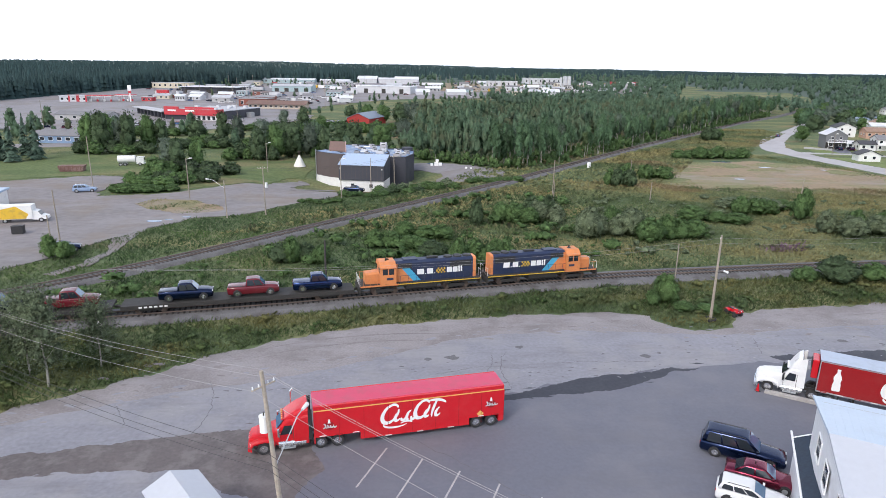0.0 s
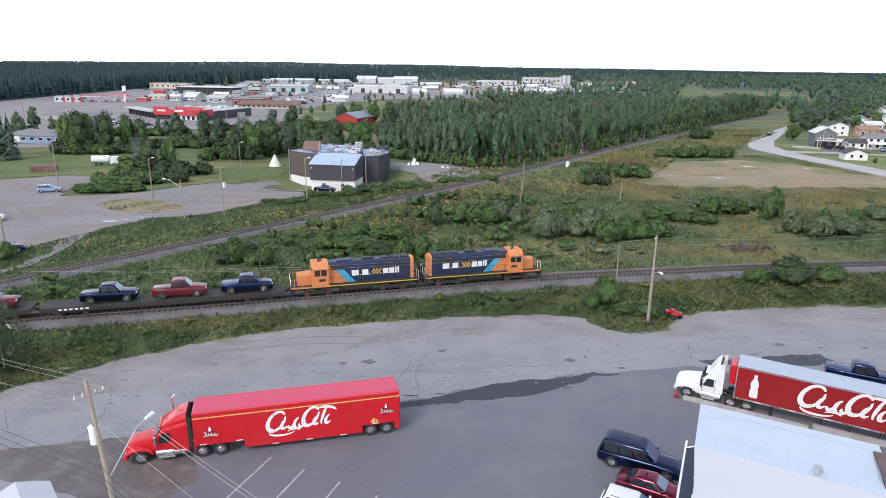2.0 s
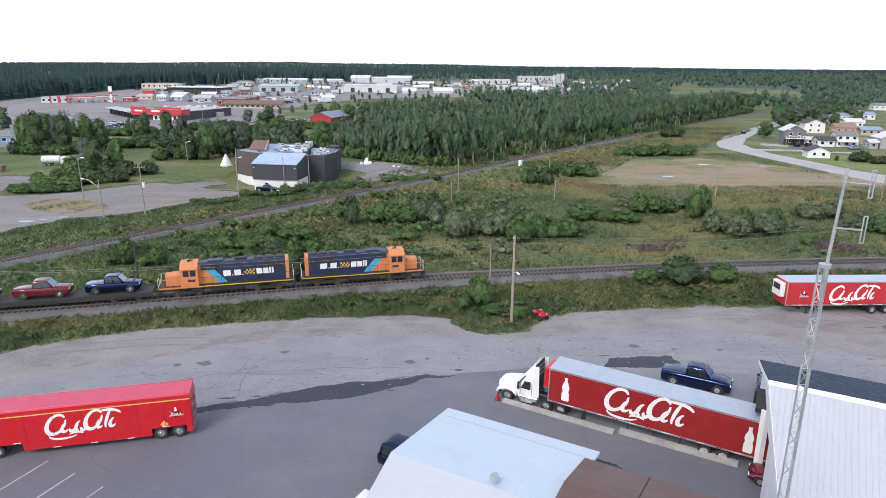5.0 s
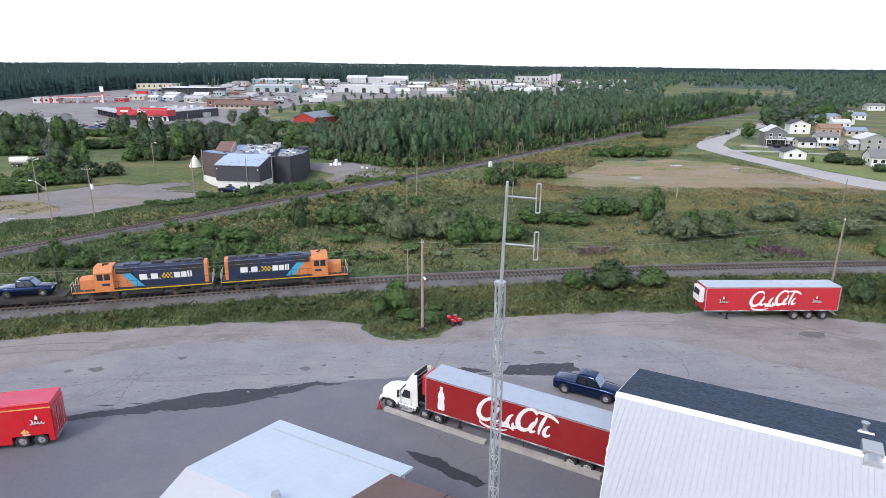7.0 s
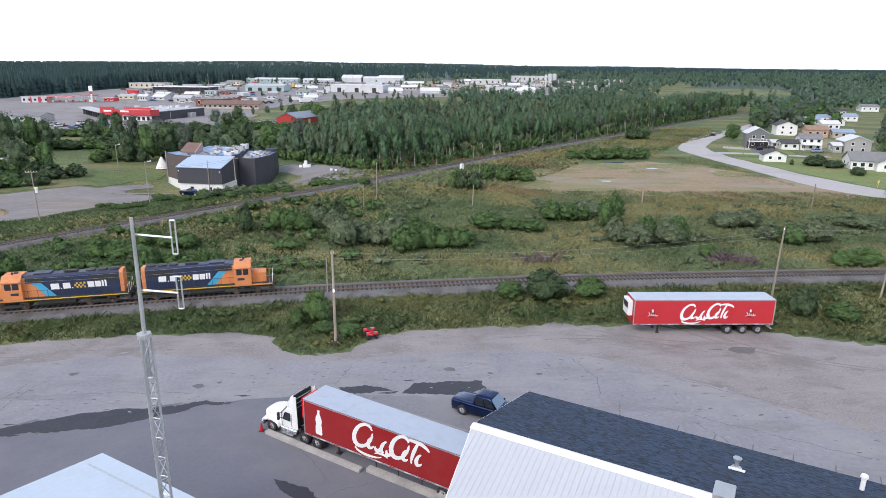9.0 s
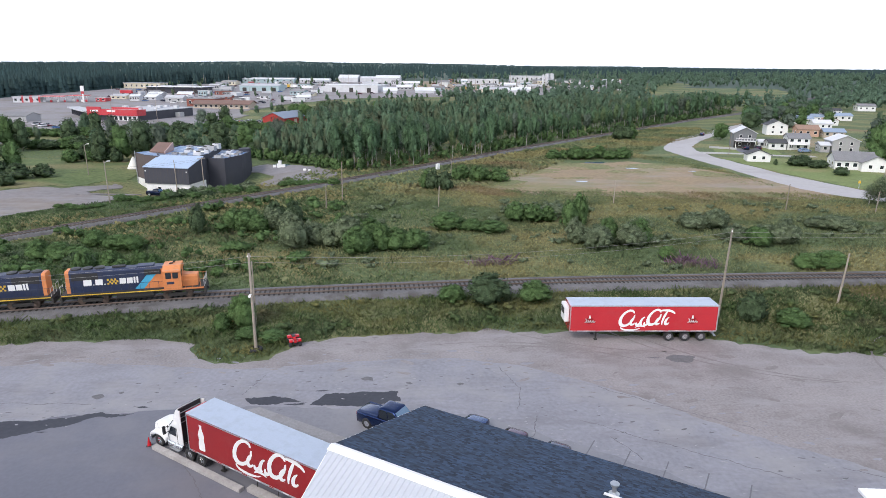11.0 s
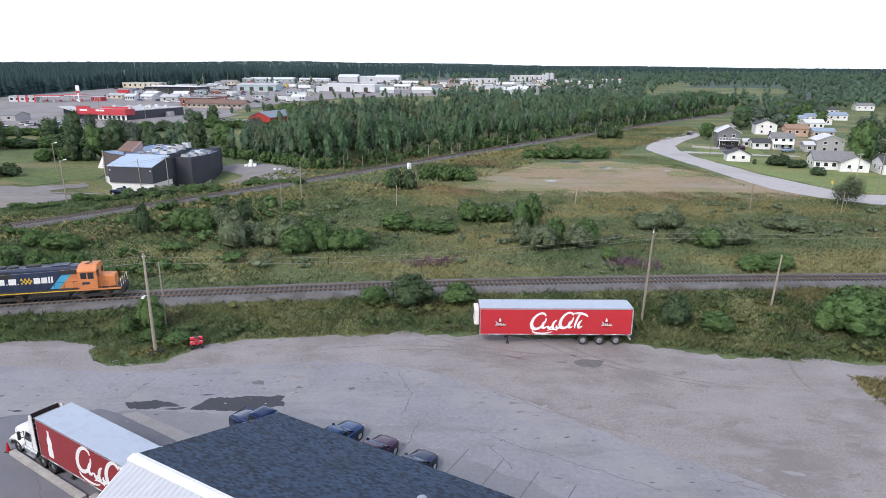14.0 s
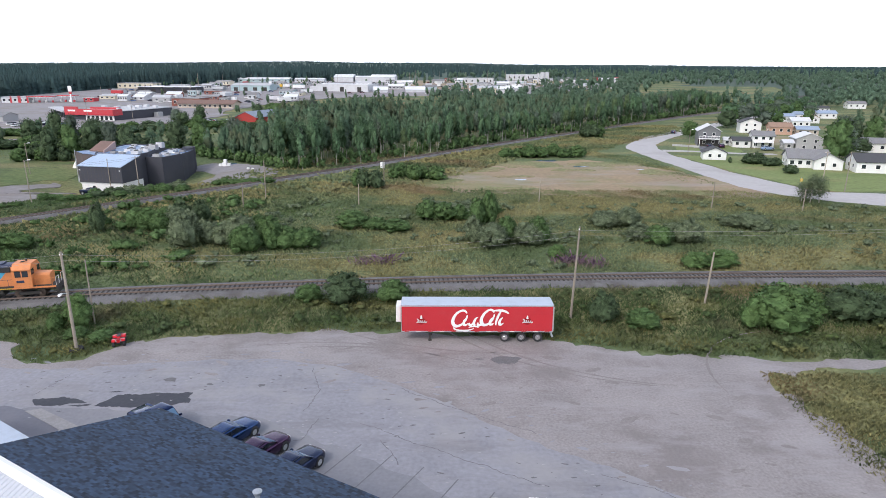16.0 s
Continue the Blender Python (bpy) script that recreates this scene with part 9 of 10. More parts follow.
def make_bush(seed, w, h, leaf, n, size, lobes=8):
    rs = np.random.RandomState(seed)
    ls = [(0, 0, h * 0.4, w * 0.43, w * 0.43, h * 0.5), (w * 0.17, w * 0.08, h * 0.36, w * 0.32, w * 0.32, h * 0.42), (-w * 0.18, -w * 0.05, h * 0.34, w * 0.3, w * 0.3, h * 0.4)]
    for k in range(lobes):
        a, f = k * 2.399 + rs.uniform(-0.4, 0.4), ((k + 0.5) / lobes) ** 0.55
        s = rs.uniform(0.55, 0.95) / math.sqrt(lobes + 8)
        e = math.sqrt(max(0.0, 1 - f * f))
        z = h * (0.13 + 0.7 * e) * rs.uniform(0.82, 1.12)
        ls.append((math.cos(a) * f * w * 0.38, math.sin(a) * f * w * 0.38, z, w * s, w * s, h * s * rs.uniform(0.8, 1.3)))
    v, f, normals = foliage(rs, ls, n, size, 0.74, 3)
    v[:, 2] = np.maximum(v[:, 2], 0.02)
    bm = B()
    for k in range(7):
        a = rs.uniform(0, math.tau)
        tube(bm, (math.cos(a) * 0.15 * w * 0.3, math.sin(a) * 0.15 * w * 0.3, -0.1), (math.cos(a) * w * 0.26, math.sin(a) * w * 0.26, h * 0.66), 0.06, 0.02, 5)
    me = bpy.data.meshes.new("branching_stem")
    bm.to_mesh(me)
    bm.free()
    me.materials.append(BARK)
    return me, mesh_of("foliage", v, f, leaf, normals)


def make_spruce(seed, w, h, mat, tiers=11, per=26):
    rs = np.random.RandomState(seed)
    v, f = [], []
    for k in range(tiers):
        g = k / (tiers - 1)
        z, r = h * (0.08 + 0.88 * g), w / 2 * (1 - g) ** 0.85 + 0.12
        for j in range(int(per * (1 - 0.6 * g))):
            a = rs.uniform(0, math.tau)
            rr = r * rs.uniform(0.7, 1.12)
            droop = h * 0.05 * rs.uniform(0.5, 1.4)
            t = r * 0.28 + 0.1
            d, e = np.array((math.cos(a), math.sin(a), 0)), np.array((-math.sin(a), math.cos(a), 0))
            zc = z + rs.normal() * h * 0.02
            i = len(v)
            v += [d * 0.05 + (0, 0, zc + h * 0.05), d * rr * 0.55 + e * t + (0, 0, zc), d * rr + (0, 0, zc - droop), d * rr * 0.55 - e * t + (0, 0, zc)]
            f.append((i, i + 3, i + 2, i + 1))
    v = np.array(v)
    normals = v * (1, 1, 0) / (w / 2) + (0, 0, 0.35)
    return trunk_mesh(rs, h * 0.9, 0.06 + h * 0.01, BARK, 0), mesh_of("crown", v, f, mat, normals / np.linalg.norm(normals, axis=1, keepdims=True))


def plant(meshes, x, y, s, label, category, group, name, seed=0, parts=("trunk", "crown"), sz=None):
    root = thing(name, Matrix.LocRotScale((x, y, ground_z(x, y)), Euler((0, 0, (seed * 2.399) % math.tau)), (s, s, sz or s)), label, category, group)
    for me, pn in zip(meshes, parts):
        ob = new(pn, me)
        ob.parent = root
    return root


BUSHES = {
    "grey": [make_bush(1 + k, 6, 5, LEAF_GREY, 2500, 0.115, 34) for k in range(4)],
    "green": [make_bush(11 + k, 6, 5, LEAF, 2300, 0.12, 32) for k in range(4)],
    "bright": [make_bush(21 + k, 4, 4, LEAF_BRIGHT, 3000, 0.075, 34) for k in range(2)],
    "dark": [make_bush(31 + k, 6, 6, LEAF_DARK, 1900, 0.14, 28) for k in range(3)],
}
FAR_BUSHES = {
    "grey": [make_bush(201 + k, 6, 5, LEAF_GREY, 460, 0.26, 16) for k in range(2)],
    "green": [make_bush(211 + k, 6, 5, LEAF, 460, 0.26, 16) for k in range(2)],
    "bright": [make_bush(221 + k, 4, 4, LEAF_BRIGHT, 330, 0.2, 12) for k in range(2)],
    "dark": [make_bush(231 + k, 6, 6, LEAF_DARK, 460, 0.28, 16) for k in range(2)],
}
BUSH_W = {"grey": 6, "green": 6, "bright": 4, "dark": 6}
BUSH_H = {"grey": 5, "green": 5, "bright": 4, "dark": 6}
bush_count = 0


def bush(x, y, w, h, tone="green", label=None):
    global bush_count
    bush_count += 1
    k = bush_count
    words = {"grey": "grey-green willow bush in the rough meadow", "green": "leafy green shrub in the rough grass", "bright": "bright green leafy shrub", "dark": "dark green thicket shrub"}
    kinds = (BUSHES if y < 126 else FAR_BUSHES)[tone]
    plant(kinds[k % len(kinds)], x, y, w / BUSH_W[tone], label or words[tone], "bush", "bushes", "bush", k, ("branching_stem", "foliage"), h / BUSH_H[tone])


def thicket(x, y, w, h, tone, n, depth=4.0, seed=0):
    r = random.Random(seed + int(x * 7 + y))
    for k in range(n):
        f = (k + 0.5) / n - 0.5
        bush(x + f * w + r.uniform(-1, 1) * w / n * 0.3, y + r.uniform(-0.2, 1.0) * depth, (w / n) * r.uniform(1.5, 2.3), h * r.uniform(0.65, 1.05), r.choice((tone, tone, tone, "green")))


thicket(38, 105.5, 16, 6.0, "grey", 6, 5)
thicket(49.5, 106.5, 6, 4.6, "grey", 2, 2)
thicket(25, 118, 7, 4.3, "grey", 3, 2)
thicket(18.5, 119, 5, 4.4, "green", 2, 2)
bush(12.2, 117, 3.2, 5.6, "dark")
thicket(83, 108, 14, 5.4, "grey", 5, 4)
thicket(80, 122, 5, 6.3, "green", 2, 2)
thicket(73, 125, 9, 4.2, "green", 3, 3)
thicket(105, 121, 7, 4.6, "grey", 2, 2)
thicket(109.5, 110, 11, 4.6, "grey", 4, 4)
thicket(76, 132, 16, 2.6, "grey", 4, 3)
thicket(128, 121, 7, 3.2, "grey", 2, 3)
thicket(60, 119, 10, 3.4, "green", 3, 3)
thicket(4, 95, 3, 4.4, "dark", 1, 1)
thicket(11, 90, 10, 4.8, "green", 5, 4)
thicket(-17, 91.5, 8, 4.4, "dark", 4, 2)
thicket(-2, 99, 10, 3.2, "green", 4, 4)
thicket(2, 107, 8, 2.8, "green", 3, 3)
bush(8, 84.6, 3.2, 3.6, "dark")
bush(60.6, 82.6, 6.6, 4.1, "dark")
bush(66.5, 83.2, 5, 2.8, "green")
bush(56, 83, 4, 2.4, "green")
bush(32.2, 74.6, 3.8, 4.2, "bright")
bush(30.2, 73.6, 2.4, 2.2, "green")
bush(90.0, 102, 3.2, 2.3, "bright")
bush(91, 76.5, 3.8, 4.0, "dark")
bush(95, 75, 4.6, 2.2, "green")
bush(110.5, 75.2, 8.4, 5.4, "green", "large rounded bright green shrub beside the yard")
bush(113.5, 76, 5.5, 4.6, "bright", "large rounded bright green shrub beside the yard")
bush(107.8, 75, 4.5, 3.8, "bright", "large rounded bright green shrub beside the yard")
thicket(123, 77, 10, 4.4, "dark", 3, 3)
thicket(112, 97.5, 8, 2.4, "bright", 3, 2)
thicket(26, 123.5, 5, 5.8, "dark", 2, 1)
thicket(40, 115.5, 6.5, 4.4, "green", 3, 3)
thicket(54, 159, 7, 5.4, "dark", 3, 3)
thicket(65, 172, 14, 4.6, "green", 5, 4)
thicket(105, 217, 26, 4.4, "green", 7, 4)
thicket(136, 279, 10, 7.6, "dark", 3, 5)
thicket(-20, 137, 9, 0.9, "green", 7, 2)
thicket(-11, 145, 12, 1.3, "green", 8, 3)
thicket(-3, 150, 12, 2.1, "dark", 6, 5)
thicket(6, 157, 12, 2.2, "green", 6, 4)
thicket(-53.8, 95, 3.4, 3.8, "bright", 2, 1.5)
thicket(-62, 148, 15, 2.4, "green", 6, 3)
thicket(-64, 156, 14, 3.2, "bright", 5, 5)
thicket(-57, 160, 16, 4.2, "dark", 6, 5)
thicket(-66, 164, 5, 4.4, "bright", 2, 2)
thicket(-60, 172, 24, 5, "dark", 8, 6)
thicket(168.5, 203.5, 5, 4.6, "dark", 2, 1)
thicket(171.5, 198.4, 5.2, 3.4, "dark", 2, 1)
bush(169.3, 185, 4.6, 2.7, "dark")
bush(161.5, 206, 1.4, 1.8, "dark")
thicket(-98, 217, 26, 5, "dark", 8, 6)
thicket(-50, 203, 16, 5, "dark", 6, 6)
thicket(-33, 213, 24, 6, "dark", 8, 10)
thicket(-82, 236, 26, 3.5, "green", 8, 8)
thicket(-62, 234, 40, 5, "dark", 10, 12)
thicket(-22, 222, 34, 6, "dark", 9, 12)
thicket(-60, 66, 24, 2.6, "green", 8, 6)
thicket(35, 71.2, 4, 1.5, "green", 2, 0.6)
thicket(22, 166, 14, 1.6, "green", 7, 2)

thicket(-32, 316, 44, 4.2, "green", 10, 8)
thicket(-66, 296, 40, 4.5, "dark", 9, 12)
thicket(-100, 278, 40, 4.0, "green", 9, 10)
thicket(-12, 300, 26, 5.0, "dark", 7, 14)
thicket(2, 160, 16, 3.0, "grey", 7, 4)
# broad-leaved trees and spruces standing alone or in small groups
TREES = [make_tree(51 + k, 6.5, 12, (LEAF_DARK, LEAF, LEAF_DARK, ASPEN_GREY)[k], BARK, 1200, 0.26, 0.1, 30) for k in range(4)]
FAR_TREES = [make_tree(251 + k, 6.5, 12, (LEAF, ASPEN, ASPEN_GREY)[k], BARK, 330, 0.42, 0.1, 18) for k in range(3)]
SPRUCES = [make_spruce(61 + k, 5.0, 13, NEEDLE) for k in range(3)]
tree_count = 0


def tree(x, y, w, h, kind="dark"):
    global tree_count
    tree_count += 1
    if kind == "spruce":
        plant(SPRUCES[tree_count % 3], x, y, w / 5.0, "dark pointed spruce tree", "tree", "spruces", "spruce", tree_count, sz=h / 13)
    else:
        kinds = TREES if kind == "near" else FAR_TREES
        plant(kinds[tree_count % len(kinds)], x, y, w / 6.5, "dark leafy tree with a dense crown", "tree", "trees", "tree", tree_count, sz=h / 12)


for x, y, w, h in ((-108, 221, 6.5, 13), (-102.5, 218, 6.5, 14), (-98, 222, 6, 12), (-94.5, 220, 6.5, 14), (-91, 228, 6, 12.5), (-87, 229, 5.5, 11), (-67.5, 180, 5, 9.5), (-63.4, 176, 5.5, 10), (-60, 181, 5, 9.2), (-71, 248, 5.5, 12.5),
                   (-65.5, 248, 5.5, 11), (-48, 204, 6, 10.5), (-43, 207, 6, 11.5), (-38, 210, 6.5, 12), (-33, 212, 6, 11.5), (-28, 212, 6, 10.5), (193.5, 205.5, 8, 14), (197, 209, 7.5, 13), (201, 214, 7, 12), (212.5, 328, 9.5, 9.2), (176, 279, 6.4, 7.4), (244, 351.5, 8.2, 10.2), (219, 245, 7.5, 12), (224.5, 247, 7, 11), (230, 244, 7.5, 12), (218.5, 230.8, 5.5, 5.2), (209, 224, 6, 9), (-20, 232, 7, 11), (-10, 228, 7, 10), (-44, 225, 7, 11),
                   (-56, 246, 7, 10), (-80, 246, 7, 10), (-112, 240, 8, 12), (-26, 246, 7, 9), (-2, 240, 7, 11), (-24, 206, 6, 8)):
    tree(x, y, w, h, "near")
for x, y, w, h in ((-14, 352, 8, 10.5), (-6, 360, 8, 11), (3, 350, 8, 12), (12, 362, 8, 11.5), (-24, 372, 8, 9.5), (-34, 384, 7, 8), (-2, 380, 8, 10), (10, 392, 8, 10), (22, 380, 8, 11), (-58, 356, 7, 8.5), (-66, 344, 6, 7.5), (-52, 318, 7, 8), (-42, 310, 6, 7), (-4, 322, 7, 10), (4, 312, 7, 11)):
    tree(x, y, w, h, "near")
for x, y, w, h in ((-124, 199, 6, 13.5), (-119, 196, 6, 12.5), (-115, 202, 6, 14), (-129, 205, 6, 14), (-123, 211, 6, 13), (-135, 200, 6, 13), (-134, 214, 6, 14), (-141, 208, 6, 14)):
    tree(x, y, w, h, "spruce")
r = random.Random(5)
for k in range(46):
    x, y = r.uniform(196, 260), r.uniform(176, 262)
    if x - 0.5 * (y - 176) > 206 and not (208 < x < 226 and 214 < y < 232):
        tree(x, y, r.uniform(6, 8.5), r.uniform(9, 14.5))
for k in range(40):
    f = r.random()
    x, y = 200 + 110 * f + r.uniform(-8, 30), 306 + 150 * f + r.uniform(4, 26)
    tree(x, y, r.uniform(6, 9), r.uniform(7, 10.5))
for x, y in ((228, 322), (236, 326), (274, 388), (284, 384), (262, 346)):
    tree(x, y, 6.5, 8.5)


# ---- aspen woods between the far track and the town ----
def inside(x, y, poly):
    hit = False
    for (ax, ay), (bx, by) in zip(poly, poly[1:] + poly[:1]):
        if (ay > y) != (by > y) and x < (bx - ax) * (y - ay) / (by - ay) + ax:
            hit = not hit
    return hit


EDGE_TREE = [make_tree(61 + k, 5.5, 10, LEAF_GREY, BARK_PALE, 6500, 0.085, 0.1, 46, core=0.16) for k in range(2)]
for k, (x, y, w, h) in enumerate(((-33.5, 53.5, 5.5, 10.0), (-36.5, 56, 5.0, 9.0), (-30.6, 57.5, 4.5, 7.4), (-39, 53, 5, 8.5))):
    plant(EDGE_TREE[k % 2], x, y, w / 5.5, "slender pale-leaved tree at the edge of the yard", "tree", "trees at the yard's edge", "tree", k, sz=h / 10)
for k, (x, y, w, h) in enumerate(((152.2, 144.4, 4.6, 6.6), (154.4, 144.8, 4.4, 5.8), (150.6, 145, 3.6, 4.6))):
    plant(EDGE_TREE[k % 2], x, y, w / 5.5, "clump of slender trees with bare pale stems", "tree", "clump of trees by the road", "tree", k + 5, sz=h / 10)
WOODS = [(-4, 212), (10, 204), (21, 194), (32, 188), (47, 200), (62, 218), (74, 233), (104, 270), (140, 312), (200, 384), (262, 456), (292, 500), (215, 470), (150, 442), (95, 418), (55, 390), (28, 360), (10, 326), (2, 290), (4, 250)]
ASPENS = [make_tree(71 + k, 3.9, 14.5, (ASPEN, ASPEN, ASPEN_PALE, ASPEN, ASPEN_GREY, ASPEN)[k], BARK_PALE, 760, 0.2, (0.36, 0.26, 0.42, 0.3, 0.38, 0.18)[k], 20, core=0.5) for k in range(6)]
r = random.Random(8)
spots = []
while len(spots) < 1500:
    x, y = r.uniform(-10, 300), r.uniform(180, 505)
    if inside(x, y, WOODS):
        spots.append((x, y, r.uniform(0.66, 1.0) * (0.92 + 0.16 * math.sin(x * 0.09 + 1.7 * math.sin(y * 0.05)))))
edge = sorted(spots, key=lambda p: p[1] - 1.19 * p[0])[:240]
near_set = set(edge)
for k, (x, y, s) in enumerate(edge):
    plant(ASPENS[r.randrange(6)], x, y, s * r.uniform(0.9, 1.15), "slender aspen with a pale trunk at the wood's edge", "tree", "aspens at the wood's edge", "aspen", k, sz=s)


def scatter(name, variants, places, mat, label):
    """Many far plants joined into one: variants are corners, faces and light directions."""
    vs, fs, ns, base = [], [], [], 0
    for k, (x, y, s, sz) in enumerate(places):
        v, f, nn = variants[k % len(variants)]
        a = (k * 2.399) % math.tau
        c, sn = math.cos(a), math.sin(a)
        vs.append(np.stack([(v[:, 0] * c - v[:, 1] * sn) * s + x, (v[:, 0] * sn + v[:, 1] * c) * s + y, v[:, 2] * sz + ground_z(x, y)], 1))
        ns.append(np.stack([nn[:, 0] * c - nn[:, 1] * sn, nn[:, 0] * sn + nn[:, 1] * c, nn[:, 2]], 1))
        fs.append(f + base)
        base += len(v)
    ob = bulk(name, np.concatenate(vs), np.concatenate(fs), mat)
    ob.data.normals_split_custom_set_from_vertices(np.concatenate(ns).tolist())
    return tagged(ob, label, "woods", kind="stuff")


def crown_variant(seed, w, h, n, size, z0, lobes=8):
    rs = np.random.RandomState(seed)
    return foliage(rs, crown_lobes(rs, w, h, h * z0, lobes), n, size, 0.7)


def cone_variant(seed, w, h, tiers=4, seg=5):
    rs = np.random.RandomState(seed)
    v, f = [], []
    for k in range(tiers):
        z0, z1 = h * k / tiers * 0.9, h * min(1, (k + 1.7) / tiers)
        rr = w / 2 * (1 - k / tiers * 0.8)
        i = len(v)
        for j in range(seg):
            a = j * math.tau / seg + rs.uniform(0, 1)
            v.append((math.cos(a) * rr * rs.uniform(0.8, 1.2), math.sin(a) * rr * rs.uniform(0.8, 1.2), z0 + rs.uniform(-0.3, 0.3)))
        v.append((0, 0, z1))
        f += [(i + j, i + (j + 1) % seg, i + seg, i + seg) for j in range(seg)]
    v = np.array(v)
    normals = v * (1, 1, 0) / (w / 2) + (0, 0, 0.95)
    return v, np.array([q[:3] for q in f]), normals / np.linalg.norm(normals, axis=1, keepdims=True)


rest = [p for p in spots if p not in near_set]
scatter("aspen_woods", [crown_variant(81 + k, 4.2, 14.5, 110, 0.44, 0.2, 10) for k in range(6)], [(x, y, s, s) for x, y, s in rest], ASPEN_FAR, "dense green aspen woods behind the railway")
stem_v = []
for k in range(2):
    bmv = np.array([(0.1, 0, 0), (-0.05, 0.09, 0), (-0.05, -0.09, 0), (0.05, 0, 12), (-0.03, 0.05, 12), (-0.03, -0.05, 12)])
    stem_v.append((bmv, np.array([(0, 1, 4, 3), (1, 2, 5, 4), (2, 0, 3, 5)]), bmv * (1, 1, 0) / 0.1 + (0, 0, 0.01)))
scatter("aspen_trunks", stem_v, [(x, y, s, s) for x, y, s in rest], BARK_PALE, "pale trunks standing in the aspen woods")

r = random.Random(20)
shrubs = []
for (ax, ay), (bx, by) in zip(WOODS[:10], WOODS[1:11]):
    for k in range(int(math.hypot(bx - ax, by - ay) / 0.55)):
        f, s = r.random(), r.uniform(0.1, 0.34)
        d = r.random() ** 1.5
        shrubs.append((ax + (bx - ax) * f - 9 * d + r.uniform(-1, 1), ay + (by - ay) * f + 9 * d + r.uniform(-0.5, 1.5), s * 1.5, s))
scatter("wood_edge_shrubs", [crown_variant(141 + k, 6, 12, 45, 0.6, 0.02, 8) for k in range(4)], shrubs, LEAF, "green shrubs along the edge of the aspen woods")

r = random.Random(21)
mid = []
for k in range(760):
    y = r.uniform(215, 640)
    side = r.random()
    x = r.uniform(-0.75 * y, -0.3 * y) if side < 0.25 else r.uniform(-70, 5) if side < 0.55 else r.uniform(0.78 * y + 20, 1.05 * y + 60)
    if side < 0.25 and (y > 300 or y < 250):
        continue
    if 0.25 <= side < 0.55 and (y > 335 or abs(x + 20) < 16 and y > 320 or x < -64 or y < 222):
        continue
    if side >= 0.55 and y < 330:
        continue
    s = r.uniform(0.4, 0.8)
    if 0.25 <= side < 0.55:
        s *= 0.75 if y < 262 else 0.38
    mid.append((x, y, s * 1.15 if s > 0.35 else s * 2.2, s))
scatter("mixed_thicket", [crown_variant(91 + k, 6, 14, 70, 0.6, 0.06, 10) for k in range(4)], mid, ASPEN_FAR, "mixed green thicket beyond the hall and the houses")

r = random.Random(33)
town_trees = []
for k in range(260):
    y = r.uniform(380, 850)
    x = r.uniform(-0.36 * y, 0.3 * y)
    if y < 560 and not (-60 < x < 90 and y > 360 + 0.5 * x) or any(math.hypot(x - a, y - b) < q for a, b, q in KEEP_OFF):
        continue
    s = r.uniform(0.3, 0.6)
    town_trees.append((x, y, s, s))
scatter("town_trees", [crown_variant(101 + k, 6, 14, 50, 0.75, 0.12, 8) for k in range(3)], town_trees, ASPEN_FAR, "scattered street trees among the town's buildings")

# forest out to the horizon
r = random.Random(44)
far, leafy = [], []
while len(far) + len(leafy) / 2 < 13500:
    u = r.random()
    y = 480 + 3900 * u ** 1.25
    x = r.uniform(-0.98 * y - 60, 1.0 * y + 80)
    az_t = x / y
    west = float(np.interp(y, (480, 620, 690, 810, 880, 905), (-302, -270, -248, -155, -17, 60)))
    in_town = x > west - 4 and az_t < 0.4 and y < 905 and not (az_t > 0.12 and y < 585) and not (az_t > 0.25 and y < 770) and not (az_t > 0.33 and y > 740)
    if az_t < -0.5 and y < 520 + 200 * (az_t + 0.98):
        continue
    if in_town or inside(x, y, CLEARING) or inside(x, y, WOODS):
        continue
    s = r.uniform(0.75, 1.25)
    if az_t > 0.02 and y < 1000 or az_t > 0.2 and y < 1500 and r.random() < 0.75:
        for _ in range(2):
            leafy.append((x + r.uniform(-9, 9), y + r.uniform(-9, 9), s * r.uniform(0.75, 1.2), s * r.uniform(0.65, 1.0)))
    else:
        wide = 1 + 0.9 * max(0, (y - 1200) / 3000)
        far.append((x, y, s * wide, s * float(np.interp(y, (1500, 3300), (1.0, 0.45)))))
scatter("spruce_forest", [cone_variant(111 + k, 7.0, 14, 3, 5) for k in range(6)], far, NEEDLE_FAR, "dark spruce forest reaching to the horizon")
scatter("leafy_forest", [crown_variant(121 + k, 5.2, 12, 28, 0.75, 0.05, 5) for k in range(4)], leafy, LEAFY_FAR, "green leafy forest beyond the railway")
wall_trees = []
for k in range(700):
    f = r.random()
    wy = 492 + 380 * f
    wall_trees.append((float(np.interp(wy, (480, 620, 690, 810, 880), (-304, -272, -250, -157, -20))) - 6 - 60 * r.random() ** 2, wy, r.uniform(0.8, 1.1), r.uniform(0.9, 1.25)))
scatter("spruce_stand", [cone_variant(131 + k, 6.5, 16, 5, 6) for k in range(5)], wall_trees, NEEDLE_FAR, "tall dark spruce stand at the town's edge")


# ---- grasses and weeds ----
def line_distance(px, py, pts):
    best = np.full(len(px), 1e9)
    for (ax, ay), (bx, by) in zip(pts, pts[1:]):
        dx, dy = bx - ax, by - ay
        t = np.clip(((px - ax) * dx + (py - ay) * dy) / (dx * dx + dy * dy), 0, 1)
        best = np.minimum(best, np.hypot(px - ax - t * dx, py - ay - t * dy))
    return best


